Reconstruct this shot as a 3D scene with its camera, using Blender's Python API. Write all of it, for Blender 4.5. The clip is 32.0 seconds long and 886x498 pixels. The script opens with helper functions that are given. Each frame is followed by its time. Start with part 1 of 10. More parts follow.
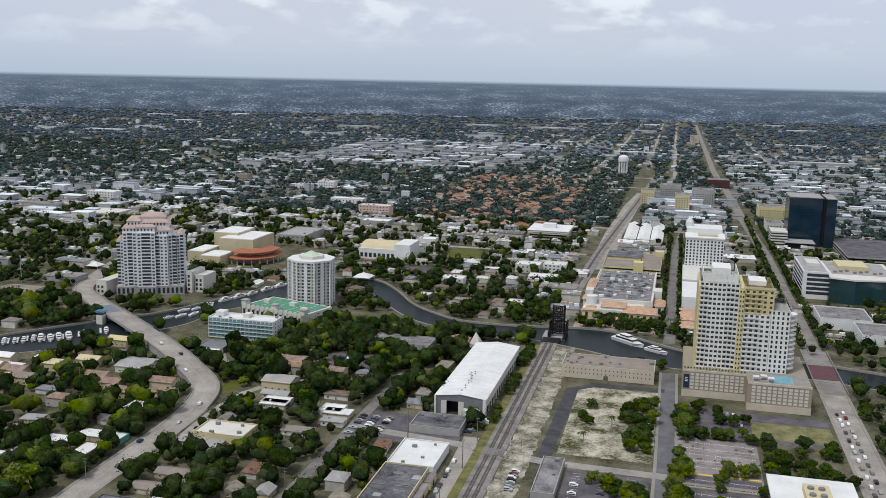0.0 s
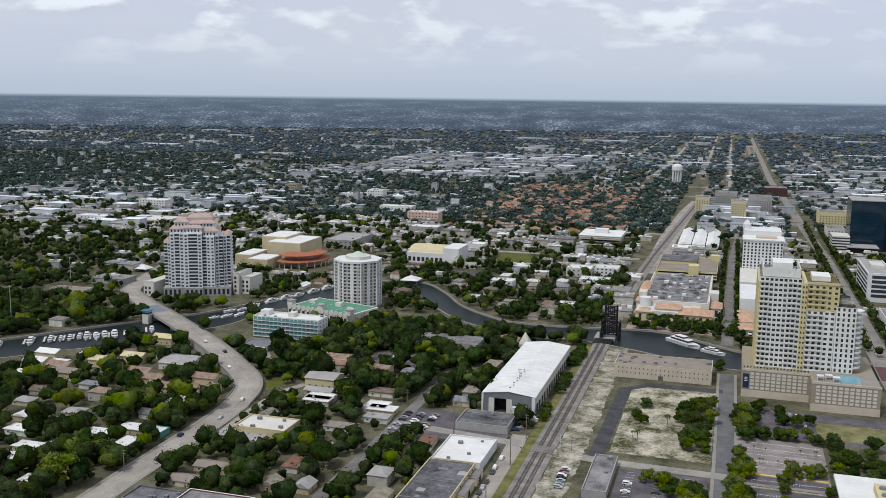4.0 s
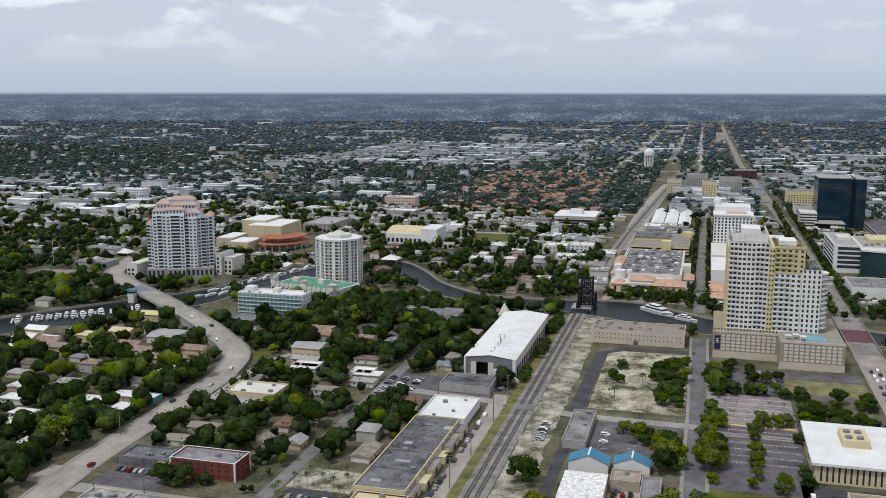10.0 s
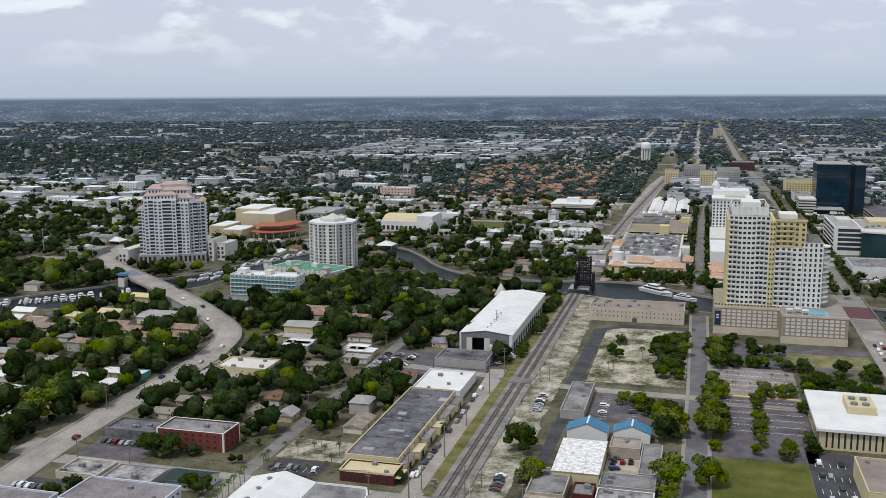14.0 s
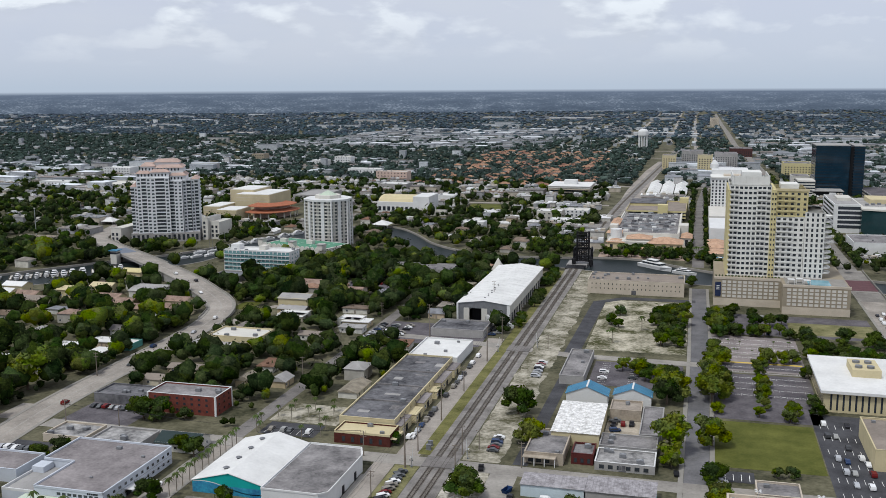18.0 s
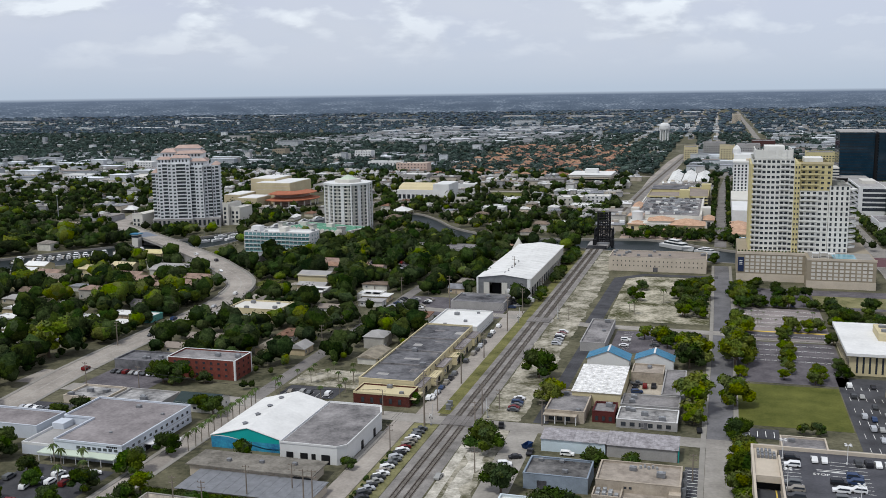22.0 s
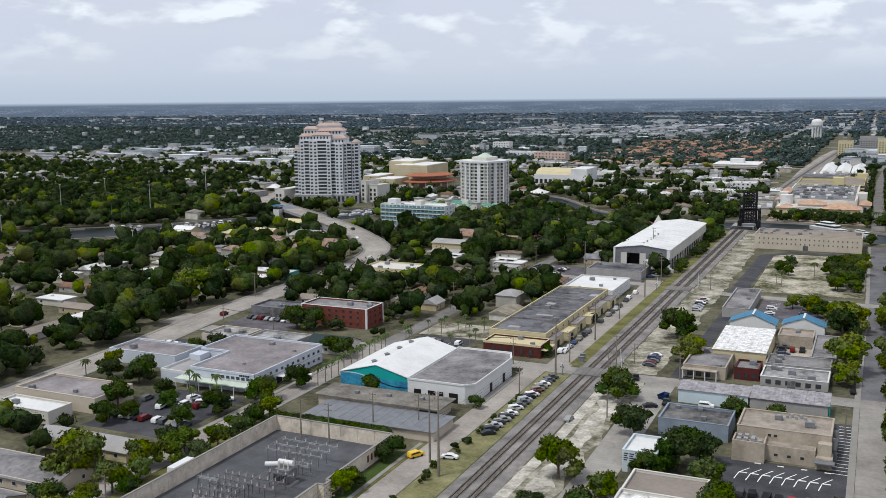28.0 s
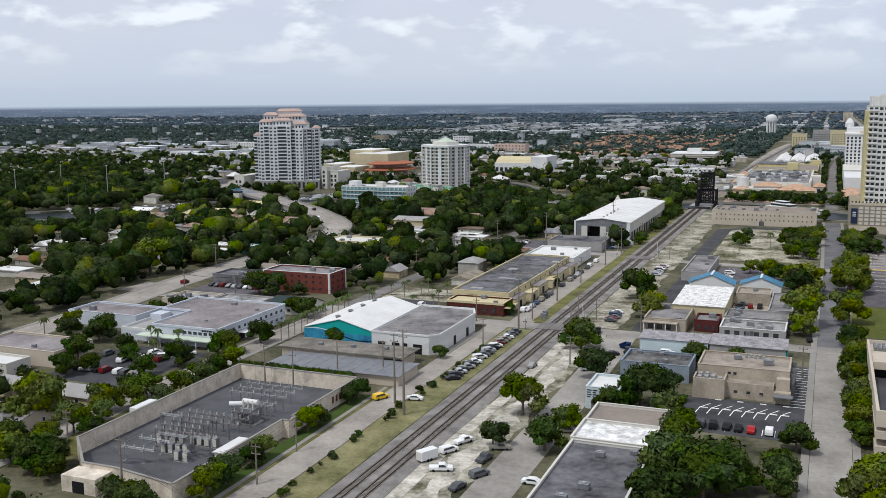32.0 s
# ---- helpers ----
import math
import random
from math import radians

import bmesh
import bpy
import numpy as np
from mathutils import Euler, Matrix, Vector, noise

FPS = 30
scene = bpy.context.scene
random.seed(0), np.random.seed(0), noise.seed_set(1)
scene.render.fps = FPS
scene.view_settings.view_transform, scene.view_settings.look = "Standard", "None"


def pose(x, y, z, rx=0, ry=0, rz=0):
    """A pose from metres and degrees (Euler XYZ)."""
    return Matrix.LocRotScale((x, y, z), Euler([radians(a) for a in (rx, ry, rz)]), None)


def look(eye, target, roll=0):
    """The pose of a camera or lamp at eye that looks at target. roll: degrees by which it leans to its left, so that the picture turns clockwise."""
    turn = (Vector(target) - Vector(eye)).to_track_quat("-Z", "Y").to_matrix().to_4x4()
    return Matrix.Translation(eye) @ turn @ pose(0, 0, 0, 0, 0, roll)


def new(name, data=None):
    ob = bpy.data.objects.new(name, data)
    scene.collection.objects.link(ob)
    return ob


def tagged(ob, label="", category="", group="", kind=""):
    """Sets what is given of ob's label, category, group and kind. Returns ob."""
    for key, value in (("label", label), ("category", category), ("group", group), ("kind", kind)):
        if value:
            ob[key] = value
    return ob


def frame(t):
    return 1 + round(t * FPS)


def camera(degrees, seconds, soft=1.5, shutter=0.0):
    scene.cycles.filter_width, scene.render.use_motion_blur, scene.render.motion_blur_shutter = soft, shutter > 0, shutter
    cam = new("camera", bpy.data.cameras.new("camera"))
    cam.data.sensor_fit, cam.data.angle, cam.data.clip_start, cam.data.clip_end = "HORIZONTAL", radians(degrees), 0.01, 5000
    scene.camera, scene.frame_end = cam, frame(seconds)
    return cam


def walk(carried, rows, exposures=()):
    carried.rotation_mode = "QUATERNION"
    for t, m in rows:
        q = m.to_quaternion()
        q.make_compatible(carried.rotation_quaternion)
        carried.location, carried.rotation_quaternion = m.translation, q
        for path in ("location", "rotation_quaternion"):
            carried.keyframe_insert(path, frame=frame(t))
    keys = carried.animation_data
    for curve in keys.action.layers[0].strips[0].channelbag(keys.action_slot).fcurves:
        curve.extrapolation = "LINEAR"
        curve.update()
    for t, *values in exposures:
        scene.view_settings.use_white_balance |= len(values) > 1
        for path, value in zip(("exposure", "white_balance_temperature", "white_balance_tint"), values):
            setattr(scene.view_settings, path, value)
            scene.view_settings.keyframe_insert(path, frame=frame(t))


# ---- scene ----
cam = camera(49.52, 32.0, soft=0.62)
# seconds, eye, target, roll
PATH = [
    (0, (0.02, 0.02, 204.05), (-23.30, 95.65, 186.38), 1.24),
    (0.5, (-0.45, 2.95, 201.94), (-25.01, 98.30, 184.50), 1.12),
    (1, (-0.48, 5.04, 199.84), (-27.30, 99.82, 182.63), 0.93),
    (1.5, (0.05, 7.13, 196.94), (-28.08, 101.60, 180.08), 0.71),
    (2, (0.84, 9.37, 193.30), (-26.26, 104.22, 176.88), 0.76),
    (2.5, (0.36, 10.52, 191.67), (-25.92, 105.64, 175.50), 0.88),
    (3, (-0.31, 11.07, 190.06), (-27.22, 106.04, 174.02), 0.88),
    (3.5, (-1.03, 12.46, 188.34), (-29.63, 106.94, 172.39), 0.70),
    (5.5, (-0.41, 20.98, 180.57), (-26.34, 116.20, 164.44), 0.46),
    (6, (2.80, 19.00, 180.27), (-16.91, 115.67, 163.94), 0.64),
    (6.5, (-0.13, 20.38, 178.92), (-23.50, 116.24, 162.64), 0.42),
    (7, (-0.09, 17.54, 177.37), (-29.46, 111.77, 161.33), -0.17),
    (7.5, (-0.10, 15.95, 176.18), (-29.24, 110.29, 160.30), -0.12),
    (8, (0.01, 14.24, 175.84), (-28.29, 108.84, 159.99), -0.08),
    (8.5, (0.20, 11.33, 174.98), (-27.76, 106.05, 159.29), -0.10),
    (9, (0.38, 4.25, 174.87), (-26.85, 99.14, 158.91), 0.06),
    (9.5, (0.96, -2.80, 175.01), (-25.38, 92.27, 158.63), 0.08),
    (10, (0.96, -6.38, 174.01), (-25.03, 88.76, 157.48), 0.07),
    (10.5, (0.58, -5.26, 171.87), (-25.35, 89.90, 155.34), -0.00),
    (11, (2.23, -2.94, 169.77), (-24.00, 92.13, 153.22), -0.19),
    (11.5, (2.64, -1.34, 167.92), (-23.70, 93.69, 151.33), -0.23),
    (12, (1.44, -0.63, 164.89), (-24.81, 94.46, 148.51), -0.25),
    (12.5, (1.27, -0.17, 162.41), (-24.94, 94.94, 146.10), -0.21),
    (13, (0.97, 1.43, 159.38), (-25.06, 96.61, 143.16), -0.20),
    (13.5, (0.83, 1.69, 157.03), (-24.82, 96.98, 140.83), -0.30),
    (15.5, (-1.51, 6.06, 148.20), (-29.87, 100.55, 131.83), -0.31),
    (16, (-1.04, 6.61, 146.99), (-30.95, 100.59, 130.48), -0.63),
    (16.5, (-0.66, 6.64, 144.19), (-29.64, 100.93, 127.76), -0.64),
    (17, (-0.21, 6.98, 141.92), (-28.05, 101.60, 125.42), -0.65),
    (17.5, (-0.60, 7.45, 140.36), (-27.20, 102.39, 123.65), -0.51),
    (18, (-1.51, 8.54, 138.14), (-26.88, 103.81, 121.40), -0.32),
    (18.5, (-1.67, 9.48, 135.26), (-26.03, 105.04, 118.67), -0.28),
    (19, (-1.39, 9.51, 133.32), (-24.68, 105.33, 116.70), -0.31),
    (19.5, (-1.38, 10.00, 131.27), (-24.54, 105.86, 114.69), -0.39),
    (20, (-1.72, 10.70, 129.34), (-26.99, 106.03, 112.86), -0.57),
    (20.5, (-2.36, 10.64, 127.25), (-30.01, 105.37, 111.06), -0.78),
    (21, (-1.56, 11.01, 125.13), (-30.89, 105.27, 109.15), -1.10),
    (21.5, (-1.17, 10.50, 122.86), (-29.78, 104.95, 106.71), -0.92),
    (22, (-0.81, 8.28, 120.76), (-28.30, 103.03, 104.39), -0.78),
    (22.5, (-0.54, 6.95, 118.98), (-27.11, 101.91, 102.33), -0.65),
    (23, (-0.80, 6.89, 117.19), (-27.13, 101.88, 100.38), -0.55),
    (23.5, (-1.55, 7.94, 114.63), (-28.80, 102.69, 97.89), -0.51),
    (24, (-1.96, 7.77, 112.23), (-32.91, 101.43, 95.82), -0.73),
    (24.5, (-1.89, 8.35, 109.68), (-36.15, 100.91, 93.60), -1.04),
    (26.5, (-2.17, 10.79, 104.14), (-39.04, 102.31, 87.89), -0.33),
    (27, (-2.19, 10.70, 102.33), (-40.53, 101.65, 86.27), -0.41),
    (27.5, (-1.85, 11.40, 99.95), (-41.81, 101.69, 84.11), -0.43),
    (28, (-1.95, 12.41, 97.74), (-42.67, 102.38, 81.99), -0.50),
    (28.5, (-2.27, 13.08, 95.18), (-43.04, 103.06, 79.69), -0.48),
    (29, (-2.49, 14.39, 92.88), (-43.46, 104.31, 77.48), -0.44),
    (29.5, (-3.26, 14.92, 90.69), (-44.06, 104.94, 75.41), -0.49),
    (30, (-2.56, 13.40, 88.76), (-42.45, 103.80, 73.38), -0.43),
    (30.5, (-2.38, 10.50, 87.29), (-40.51, 101.62, 71.73), -0.31),
    (31, (-1.75, 8.64, 85.68), (-38.77, 100.20, 69.96), -0.34),
    (31.5, (-1.72, 8.34, 83.49), (-38.58, 99.98, 67.86), -0.40),
    (32, (-1.58, 8.65, 81.19), (-38.51, 100.29, 65.80), -0.46),
]
walk(cam, [(t, look(e, g, r)) for t, e, g, r in PATH], [(0, -0.06, 6080, 8), (24, -0.05, 6080, 8), (28, 0.04, 6080, 8), (32, 0.04, 6080, 8)])

# ---- sky, sun ----
world = bpy.data.worlds.new("sky")
scene.world = world
world.use_nodes = True
wt = world.node_tree
wt.nodes.clear()


def wn(kind, **sets):
    n = wt.nodes.new(kind)
    for k, v in sets.items():
        n.inputs[k].default_value = v
    return n


def wmath(op, a, b=None, clamp=False):
    n = wt.nodes.new("ShaderNodeMath")
    n.operation, n.use_clamp = op, clamp
    for i, v in enumerate((a, b)):
        if v is None:
            continue
        if isinstance(v, (int, float)):
            n.inputs[i].default_value = v
        else:
            wt.links.new(v, n.inputs[i])
    return n.outputs[0]


def wramp(src, stops):
    n = wt.nodes.new("ShaderNodeValToRGB")
    while len(n.color_ramp.elements) < len(stops):
        n.color_ramp.elements.new(0.5)
    for e, (p, c) in zip(n.color_ramp.elements, stops):
        e.position, e.color = p, (*c, 1)
    wt.links.new(src, n.inputs[0])
    return n.outputs[0]


def wmix(fac, a, b):
    n = wt.nodes.new("ShaderNodeMix")
    n.data_type = "RGBA"
    for i, v in ((0, fac), (6, a), (7, b)):
        if isinstance(v, (int, float)):
            n.inputs[i].default_value = v
        elif isinstance(v, tuple):
            n.inputs[i].default_value = (*v, 1)
        else:
            wt.links.new(v, n.inputs[i])
    return n.outputs[2]


SUN_HIGH, SUN_TURN = radians(60), radians(212)
sky_tex = wt.nodes.new("ShaderNodeTexSky")
sky_tex.sky_type, sky_tex.sun_disc = "NISHITA", False
sky_tex.sun_elevation, sky_tex.sun_rotation = SUN_HIGH, SUN_TURN
coord = wt.nodes.new("ShaderNodeTexCoord")
sep = wt.nodes.new("ShaderNodeSeparateXYZ")
wt.links.new(coord.outputs["Generated"], sep.inputs[0])
dz = sep.outputs[2]
# broken cloud deck
comb = wt.nodes.new("ShaderNodeCombineXYZ")
for axis, k in ((0, 5.0), (1, 5.0), (2, 13.0)):
    wt.links.new(wmath("MULTIPLY", sep.outputs[axis], k), comb.inputs[axis])
cl_a = wn("ShaderNodeTexNoise", Scale=0.8, Detail=8.0, Roughness=0.55, Distortion=0.3)
cl_b = wn("ShaderNodeTexNoise", Scale=2.3, Detail=9.0, Roughness=0.5, Distortion=0.15)
for n in (cl_a, cl_b):
    wt.links.new(comb.outputs[0], n.inputs["Vector"])
cloud = wramp(cl_a.outputs[0], [(0.40, (0, 0, 0)), (0.60, (1, 1, 1))])
lumps = wramp(cl_b.outputs[0], [(0.49, (0, 0, 0)), (0.62, (0.95, 0.95, 0.95))])
lift = wt.nodes.new("ShaderNodeVectorMath")
lift.operation = "ADD"
wt.links.new(comb.outputs[0], lift.inputs[0])
lift.inputs[1].default_value = (0, 0, 0.16)
cl_c = wn("ShaderNodeTexNoise", Scale=2.3, Detail=9.0, Roughness=0.5, Distortion=0.15)
wt.links.new(lift.outputs[0], cl_c.inputs["Vector"])
under = wramp(wmath("ADD", wmath("MULTIPLY", wmath("SUBTRACT", cl_b.outputs[0], cl_c.outputs[0]), 3.2), 0.5), [(0.30, (0.66, 0.67, 0.74)), (0.66, (1.03, 1.03, 1.05))])
high = wmath("MULTIPLY", dz, 9.0, True)
base_sky = wramp(high, [(0.0, (0.575, 0.645, 0.755)), (0.3, (0.64, 0.675, 0.785)), (1.0, (0.715, 0.705, 0.805))])
overcast = wmix(wmath("MULTIPLY", cloud, high), base_sky, (0.74, 0.74, 0.80))
overcast = wmix(wmath("MULTIPLY", lumps, wmath("MULTIPLY", wmath("SUBTRACT", dz, 0.02), 16.0, True)), overcast, under)
gain = wt.nodes.new("ShaderNodeVectorMath")
gain.operation = "SCALE"
wt.links.new(sky_tex.outputs[0], gain.inputs[0])
gain.inputs["Scale"].default_value = 0.09
above = wmix(0.82, gain.outputs[0], overcast)
# land past the edge of the built ground, painted into the sky with blue haze
deep = wmath("SUBTRACT", 0.004, wmath("MINIMUM", dz, 0.0))
turn_ = wmath("ARCTAN2", sep.outputs[0], sep.outputs[1])
depth_ = wmath("LOGARITHM", deep, 2.718)
polar_ = wt.nodes.new("ShaderNodeCombineXYZ")
wt.links.new(wmath("MULTIPLY", turn_, 9.0), polar_.inputs[0])
wt.links.new(wmath("MULTIPLY", depth_, 1.25), polar_.inputs[1])


def land_noise(scale, detail, rough=0.6):
    n = wn("ShaderNodeTexNoise", Scale=scale, Detail=detail, Roughness=rough)
    wt.links.new(polar_.outputs[0], n.inputs["Vector"])
    return n.outputs[0]


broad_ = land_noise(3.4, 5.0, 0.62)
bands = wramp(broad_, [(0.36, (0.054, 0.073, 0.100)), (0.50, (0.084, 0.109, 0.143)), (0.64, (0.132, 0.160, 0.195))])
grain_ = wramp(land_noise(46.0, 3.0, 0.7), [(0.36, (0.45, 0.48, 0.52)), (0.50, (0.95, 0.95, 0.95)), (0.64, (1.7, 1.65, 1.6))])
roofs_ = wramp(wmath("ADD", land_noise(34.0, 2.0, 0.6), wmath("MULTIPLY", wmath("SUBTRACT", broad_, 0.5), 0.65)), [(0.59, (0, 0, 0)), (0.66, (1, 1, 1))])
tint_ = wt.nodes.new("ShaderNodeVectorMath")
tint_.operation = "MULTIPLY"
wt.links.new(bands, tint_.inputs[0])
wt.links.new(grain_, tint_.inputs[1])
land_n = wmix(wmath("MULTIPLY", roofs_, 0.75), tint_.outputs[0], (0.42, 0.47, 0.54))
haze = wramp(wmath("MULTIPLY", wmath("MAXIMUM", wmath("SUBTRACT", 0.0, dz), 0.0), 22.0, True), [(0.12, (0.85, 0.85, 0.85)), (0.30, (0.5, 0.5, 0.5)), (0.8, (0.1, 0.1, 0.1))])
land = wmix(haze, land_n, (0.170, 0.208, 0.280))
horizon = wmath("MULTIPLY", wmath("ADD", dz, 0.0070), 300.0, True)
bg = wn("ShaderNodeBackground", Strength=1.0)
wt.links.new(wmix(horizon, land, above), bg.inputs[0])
w_out = wt.nodes.new("ShaderNodeOutputWorld")
wt.links.new(bg.outputs[0], w_out.inputs[0])

sun_data = bpy.data.lights.new("sun", "SUN")
sun_data.energy, sun_data.angle, sun_data.color = 2.3, radians(9), (1.0, 0.95, 0.86)
sun = new("sun", sun_data)
sun.rotation_euler = Euler((radians(90) - SUN_HIGH, 0, math.pi - SUN_TURN))

# ---- materials ----
MATS = {}


def mat(name, base, rough=0.85, var=0.18, scale=0.25, fine=3.0, bump=0.0, metal=0.0, obj=0.0, island=0.0, other=None, spec=0.12, span=(0.45, 0.9)):
    """A surface with stains at one scale and grain at a finer one; obj, island: how far pieces differ; other: a second colour to drift to."""
    if name in MATS:
        return MATS[name]
    m = bpy.data.materials.new(name)
    m.use_nodes = True
    nt = m.node_tree
    bs = nt.nodes["Principled BSDF"]
    bs.inputs["Roughness"].default_value, bs.inputs["Metallic"].default_value = rough, metal
    bs.inputs["Specular IOR Level"].default_value = spec
    geo = nt.nodes.new("ShaderNodeNewGeometry")
    na, nb = nt.nodes.new("ShaderNodeTexNoise"), nt.nodes.new("ShaderNodeTexNoise")
    na.inputs["Scale"].default_value, nb.inputs["Scale"].default_value = scale, fine
    na.inputs["Detail"].default_value, nb.inputs["Detail"].default_value = 6, 3
    na.inputs["Roughness"].default_value = 0.65
    for n in (na, nb):
        nt.links.new(geo.outputs["Position"], n.inputs["Vector"])
    add = nt.nodes.new("ShaderNodeMath")
    add.operation = "MULTIPLY_ADD"
    nt.links.new(nb.outputs[0], add.inputs[0])
    add.inputs[1].default_value = 0.35
    nt.links.new(na.outputs[0], add.inputs[2])
    ramp = nt.nodes.new("ShaderNodeValToRGB")
    lo = tuple(c * (1 - var) for c in base)
    hi = tuple(min(1, c * (1 + var)) for c in (other or base))
    ramp.color_ramp.elements[0].position, ramp.color_ramp.elements[1].position = span
    ramp.color_ramp.elements[0].color, ramp.color_ramp.elements[1].color = (*lo, 1), (*hi, 1)
    nt.links.new(add.outputs[0], ramp.inputs[0])
    col = ramp.outputs[0]
    for amount, kind, out in ((obj, "ShaderNodeObjectInfo", "Random"), (island, "ShaderNodeNewGeometry", "Random Per Island")):
        if amount:
            info = nt.nodes.new(kind)
            hsv = nt.nodes.new("ShaderNodeHueSaturation")
            rng = nt.nodes.new("ShaderNodeMapRange")
            rng.inputs["To Min"].default_value, rng.inputs["To Max"].default_value = 1 - amount, 1 + amount
            nt.links.new(info.outputs[out], rng.inputs["Value"])
            nt.links.new(rng.outputs[0], hsv.inputs["Value"])
            hue = nt.nodes.new("ShaderNodeMapRange")
            hue.inputs["To Min"].default_value, hue.inputs["To Max"].default_value = 0.5 - 0.035 * amount, 0.5 + 0.05 * amount
            nt.links.new(info.outputs[out], hue.inputs["Value"])
            nt.links.new(hue.outputs[0], hsv.inputs["Hue"])
            nt.links.new(col, hsv.inputs["Color"])
            col = hsv.outputs[0]
    nt.links.new(col, bs.inputs["Base Color"])
    if bump:
        b = nt.nodes.new("ShaderNodeBump")
        b.inputs["Strength"].default_value, b.inputs["Distance"].default_value = bump, 0.15
        nt.links.new(nb.outputs[0], b.inputs["Height"])
        nt.links.new(b.outputs[0], bs.inputs["Normal"])
    MATS[name] = m
    return m


def palette(name, colours, rough=0.6, source="ShaderNodeObjectInfo", out="Random", metal=0.0, var=0.12, scale=0.3):
    """A surface whose colour is picked from a list, piece by piece, with stains on it."""
    m = mat(name, (0.5, 0.5, 0.5), rough, 0, metal=metal)
    nt = m.node_tree
    bs = nt.nodes["Principled BSDF"]
    info = nt.nodes.new(source)
    ramp = nt.nodes.new("ShaderNodeValToRGB")
    ramp.color_ramp.interpolation = "CONSTANT"
    while len(ramp.color_ramp.elements) < len(colours):
        ramp.color_ramp.elements.new(0.5)
    for i, (e, c) in enumerate(zip(ramp.color_ramp.elements, colours)):
        e.position, e.color = i / len(colours), (*c, 1)
    nt.links.new(info.outputs[out], ramp.inputs[0])
    geo = nt.nodes.new("ShaderNodeNewGeometry")
    n = nt.nodes.new("ShaderNodeTexNoise")
    n.inputs["Scale"].default_value, n.inputs["Detail"].default_value = scale, 7
    nt.links.new(geo.outputs["Position"], n.inputs["Vector"])
    rng = nt.nodes.new("ShaderNodeMapRange")
    rng.inputs["From Min"].default_value, rng.inputs["From Max"].default_value = 0.3, 0.7
    rng.inputs["To Min"].default_value, rng.inputs["To Max"].default_value = 1 - 2 * var, 1 + var
    nt.links.new(n.outputs[0], rng.inputs["Value"])
    hsv = nt.nodes.new("ShaderNodeHueSaturation")
    nt.links.new(rng.outputs[0], hsv.inputs["Value"])
    nt.links.new(ramp.outputs[0], hsv.inputs["Color"])
    nt.links.new(hsv.outputs[0], bs.inputs["Base Color"])
    return m


def foliage(name, stops, cell=0.16, fine=1.5, bump=0.7, obj=0.0, island=0.12):
    """Leaves: a colour that drifts from crown to crown, finer leaf clumps with shade painted into their gaps, and
    relief; stops: positions and colours.
    """
    m = bpy.data.materials.new(name)
    m.use_nodes = True
    nt = m.node_tree
    bs = nt.nodes["Principled BSDF"]
    bs.inputs["Roughness"].default_value, bs.inputs["Specular IOR Level"].default_value = 0.9, 0.0
    geo = nt.nodes.new("ShaderNodeNewGeometry")

    def noise_at(kind, scale, detail=2.0):
        n = nt.nodes.new(kind)
        n.inputs["Scale"].default_value = scale
        n.inputs["Detail"].default_value = detail
        nt.links.new(geo.outputs["Position"], n.inputs["Vector"])
        return n

    def calc(op, a, b):
        n = nt.nodes.new("ShaderNodeMath")
        n.operation = op
        for i, v in enumerate((a, b)):
            if isinstance(v, (int, float)):
                n.inputs[i].default_value = v
            else:
                nt.links.new(v, n.inputs[i])
        return n.outputs[0]

    crown = noise_at("ShaderNodeTexVoronoi", cell, 0.0)
    split = nt.nodes.new("ShaderNodeSeparateColor")
    nt.links.new(crown.outputs["Color"], split.inputs[0])
    small, clump = noise_at("ShaderNodeTexNoise", fine, 3.0), noise_at("ShaderNodeTexNoise", fine * 0.32)
    tint = split.outputs[0]
    if obj:
        info = nt.nodes.new("ShaderNodeObjectInfo")
        tint = calc("ADD", calc("MULTIPLY", tint, 1 - obj), calc("MULTIPLY", info.outputs["Random"], obj))
    # the relief's noise also darkens its hollows, as painted shade between leaves
    value = calc("ADD", calc("MULTIPLY", tint, 0.42), calc("MULTIPLY", calc("SUBTRACT", small.outputs[0], 0.5), 0.72))
    value = calc("ADD", value, calc("MULTIPLY", calc("SUBTRACT", clump.outputs[0], 0.5), 0.6))
    value = calc("ADD", value, calc("MULTIPLY", geo.outputs["Random Per Island"], island))
    ramp = nt.nodes.new("ShaderNodeValToRGB")
    while len(ramp.color_ramp.elements) < len(stops):
        ramp.color_ramp.elements.new(0.5)
    for e, (pos, c) in zip(ramp.color_ramp.elements, stops):
        e.position, e.color = pos, (*c, 1)
    nt.links.new(value, ramp.inputs[0])
    hsv = nt.nodes.new("ShaderNodeHueSaturation")
    nt.links.new(calc("ADD", 0.475, calc("MULTIPLY", split.outputs[1], 0.05)), hsv.inputs["Hue"])
    nt.links.new(calc("ADD", 0.75, calc("MULTIPLY", split.outputs[2], 0.45)), hsv.inputs["Saturation"])
    nt.links.new(ramp.outputs[0], hsv.inputs["Color"])
    nt.links.new(hsv.outputs[0], bs.inputs["Base Color"])
    b = nt.nodes.new("ShaderNodeBump")
    b.inputs["Strength"].default_value, b.inputs["Distance"].default_value = bump, 0.9 / fine
    nt.links.new(small.outputs[0], b.inputs["Height"])
    nt.links.new(b.outputs[0], bs.inputs["Normal"])
    MATS[name] = m
    return m


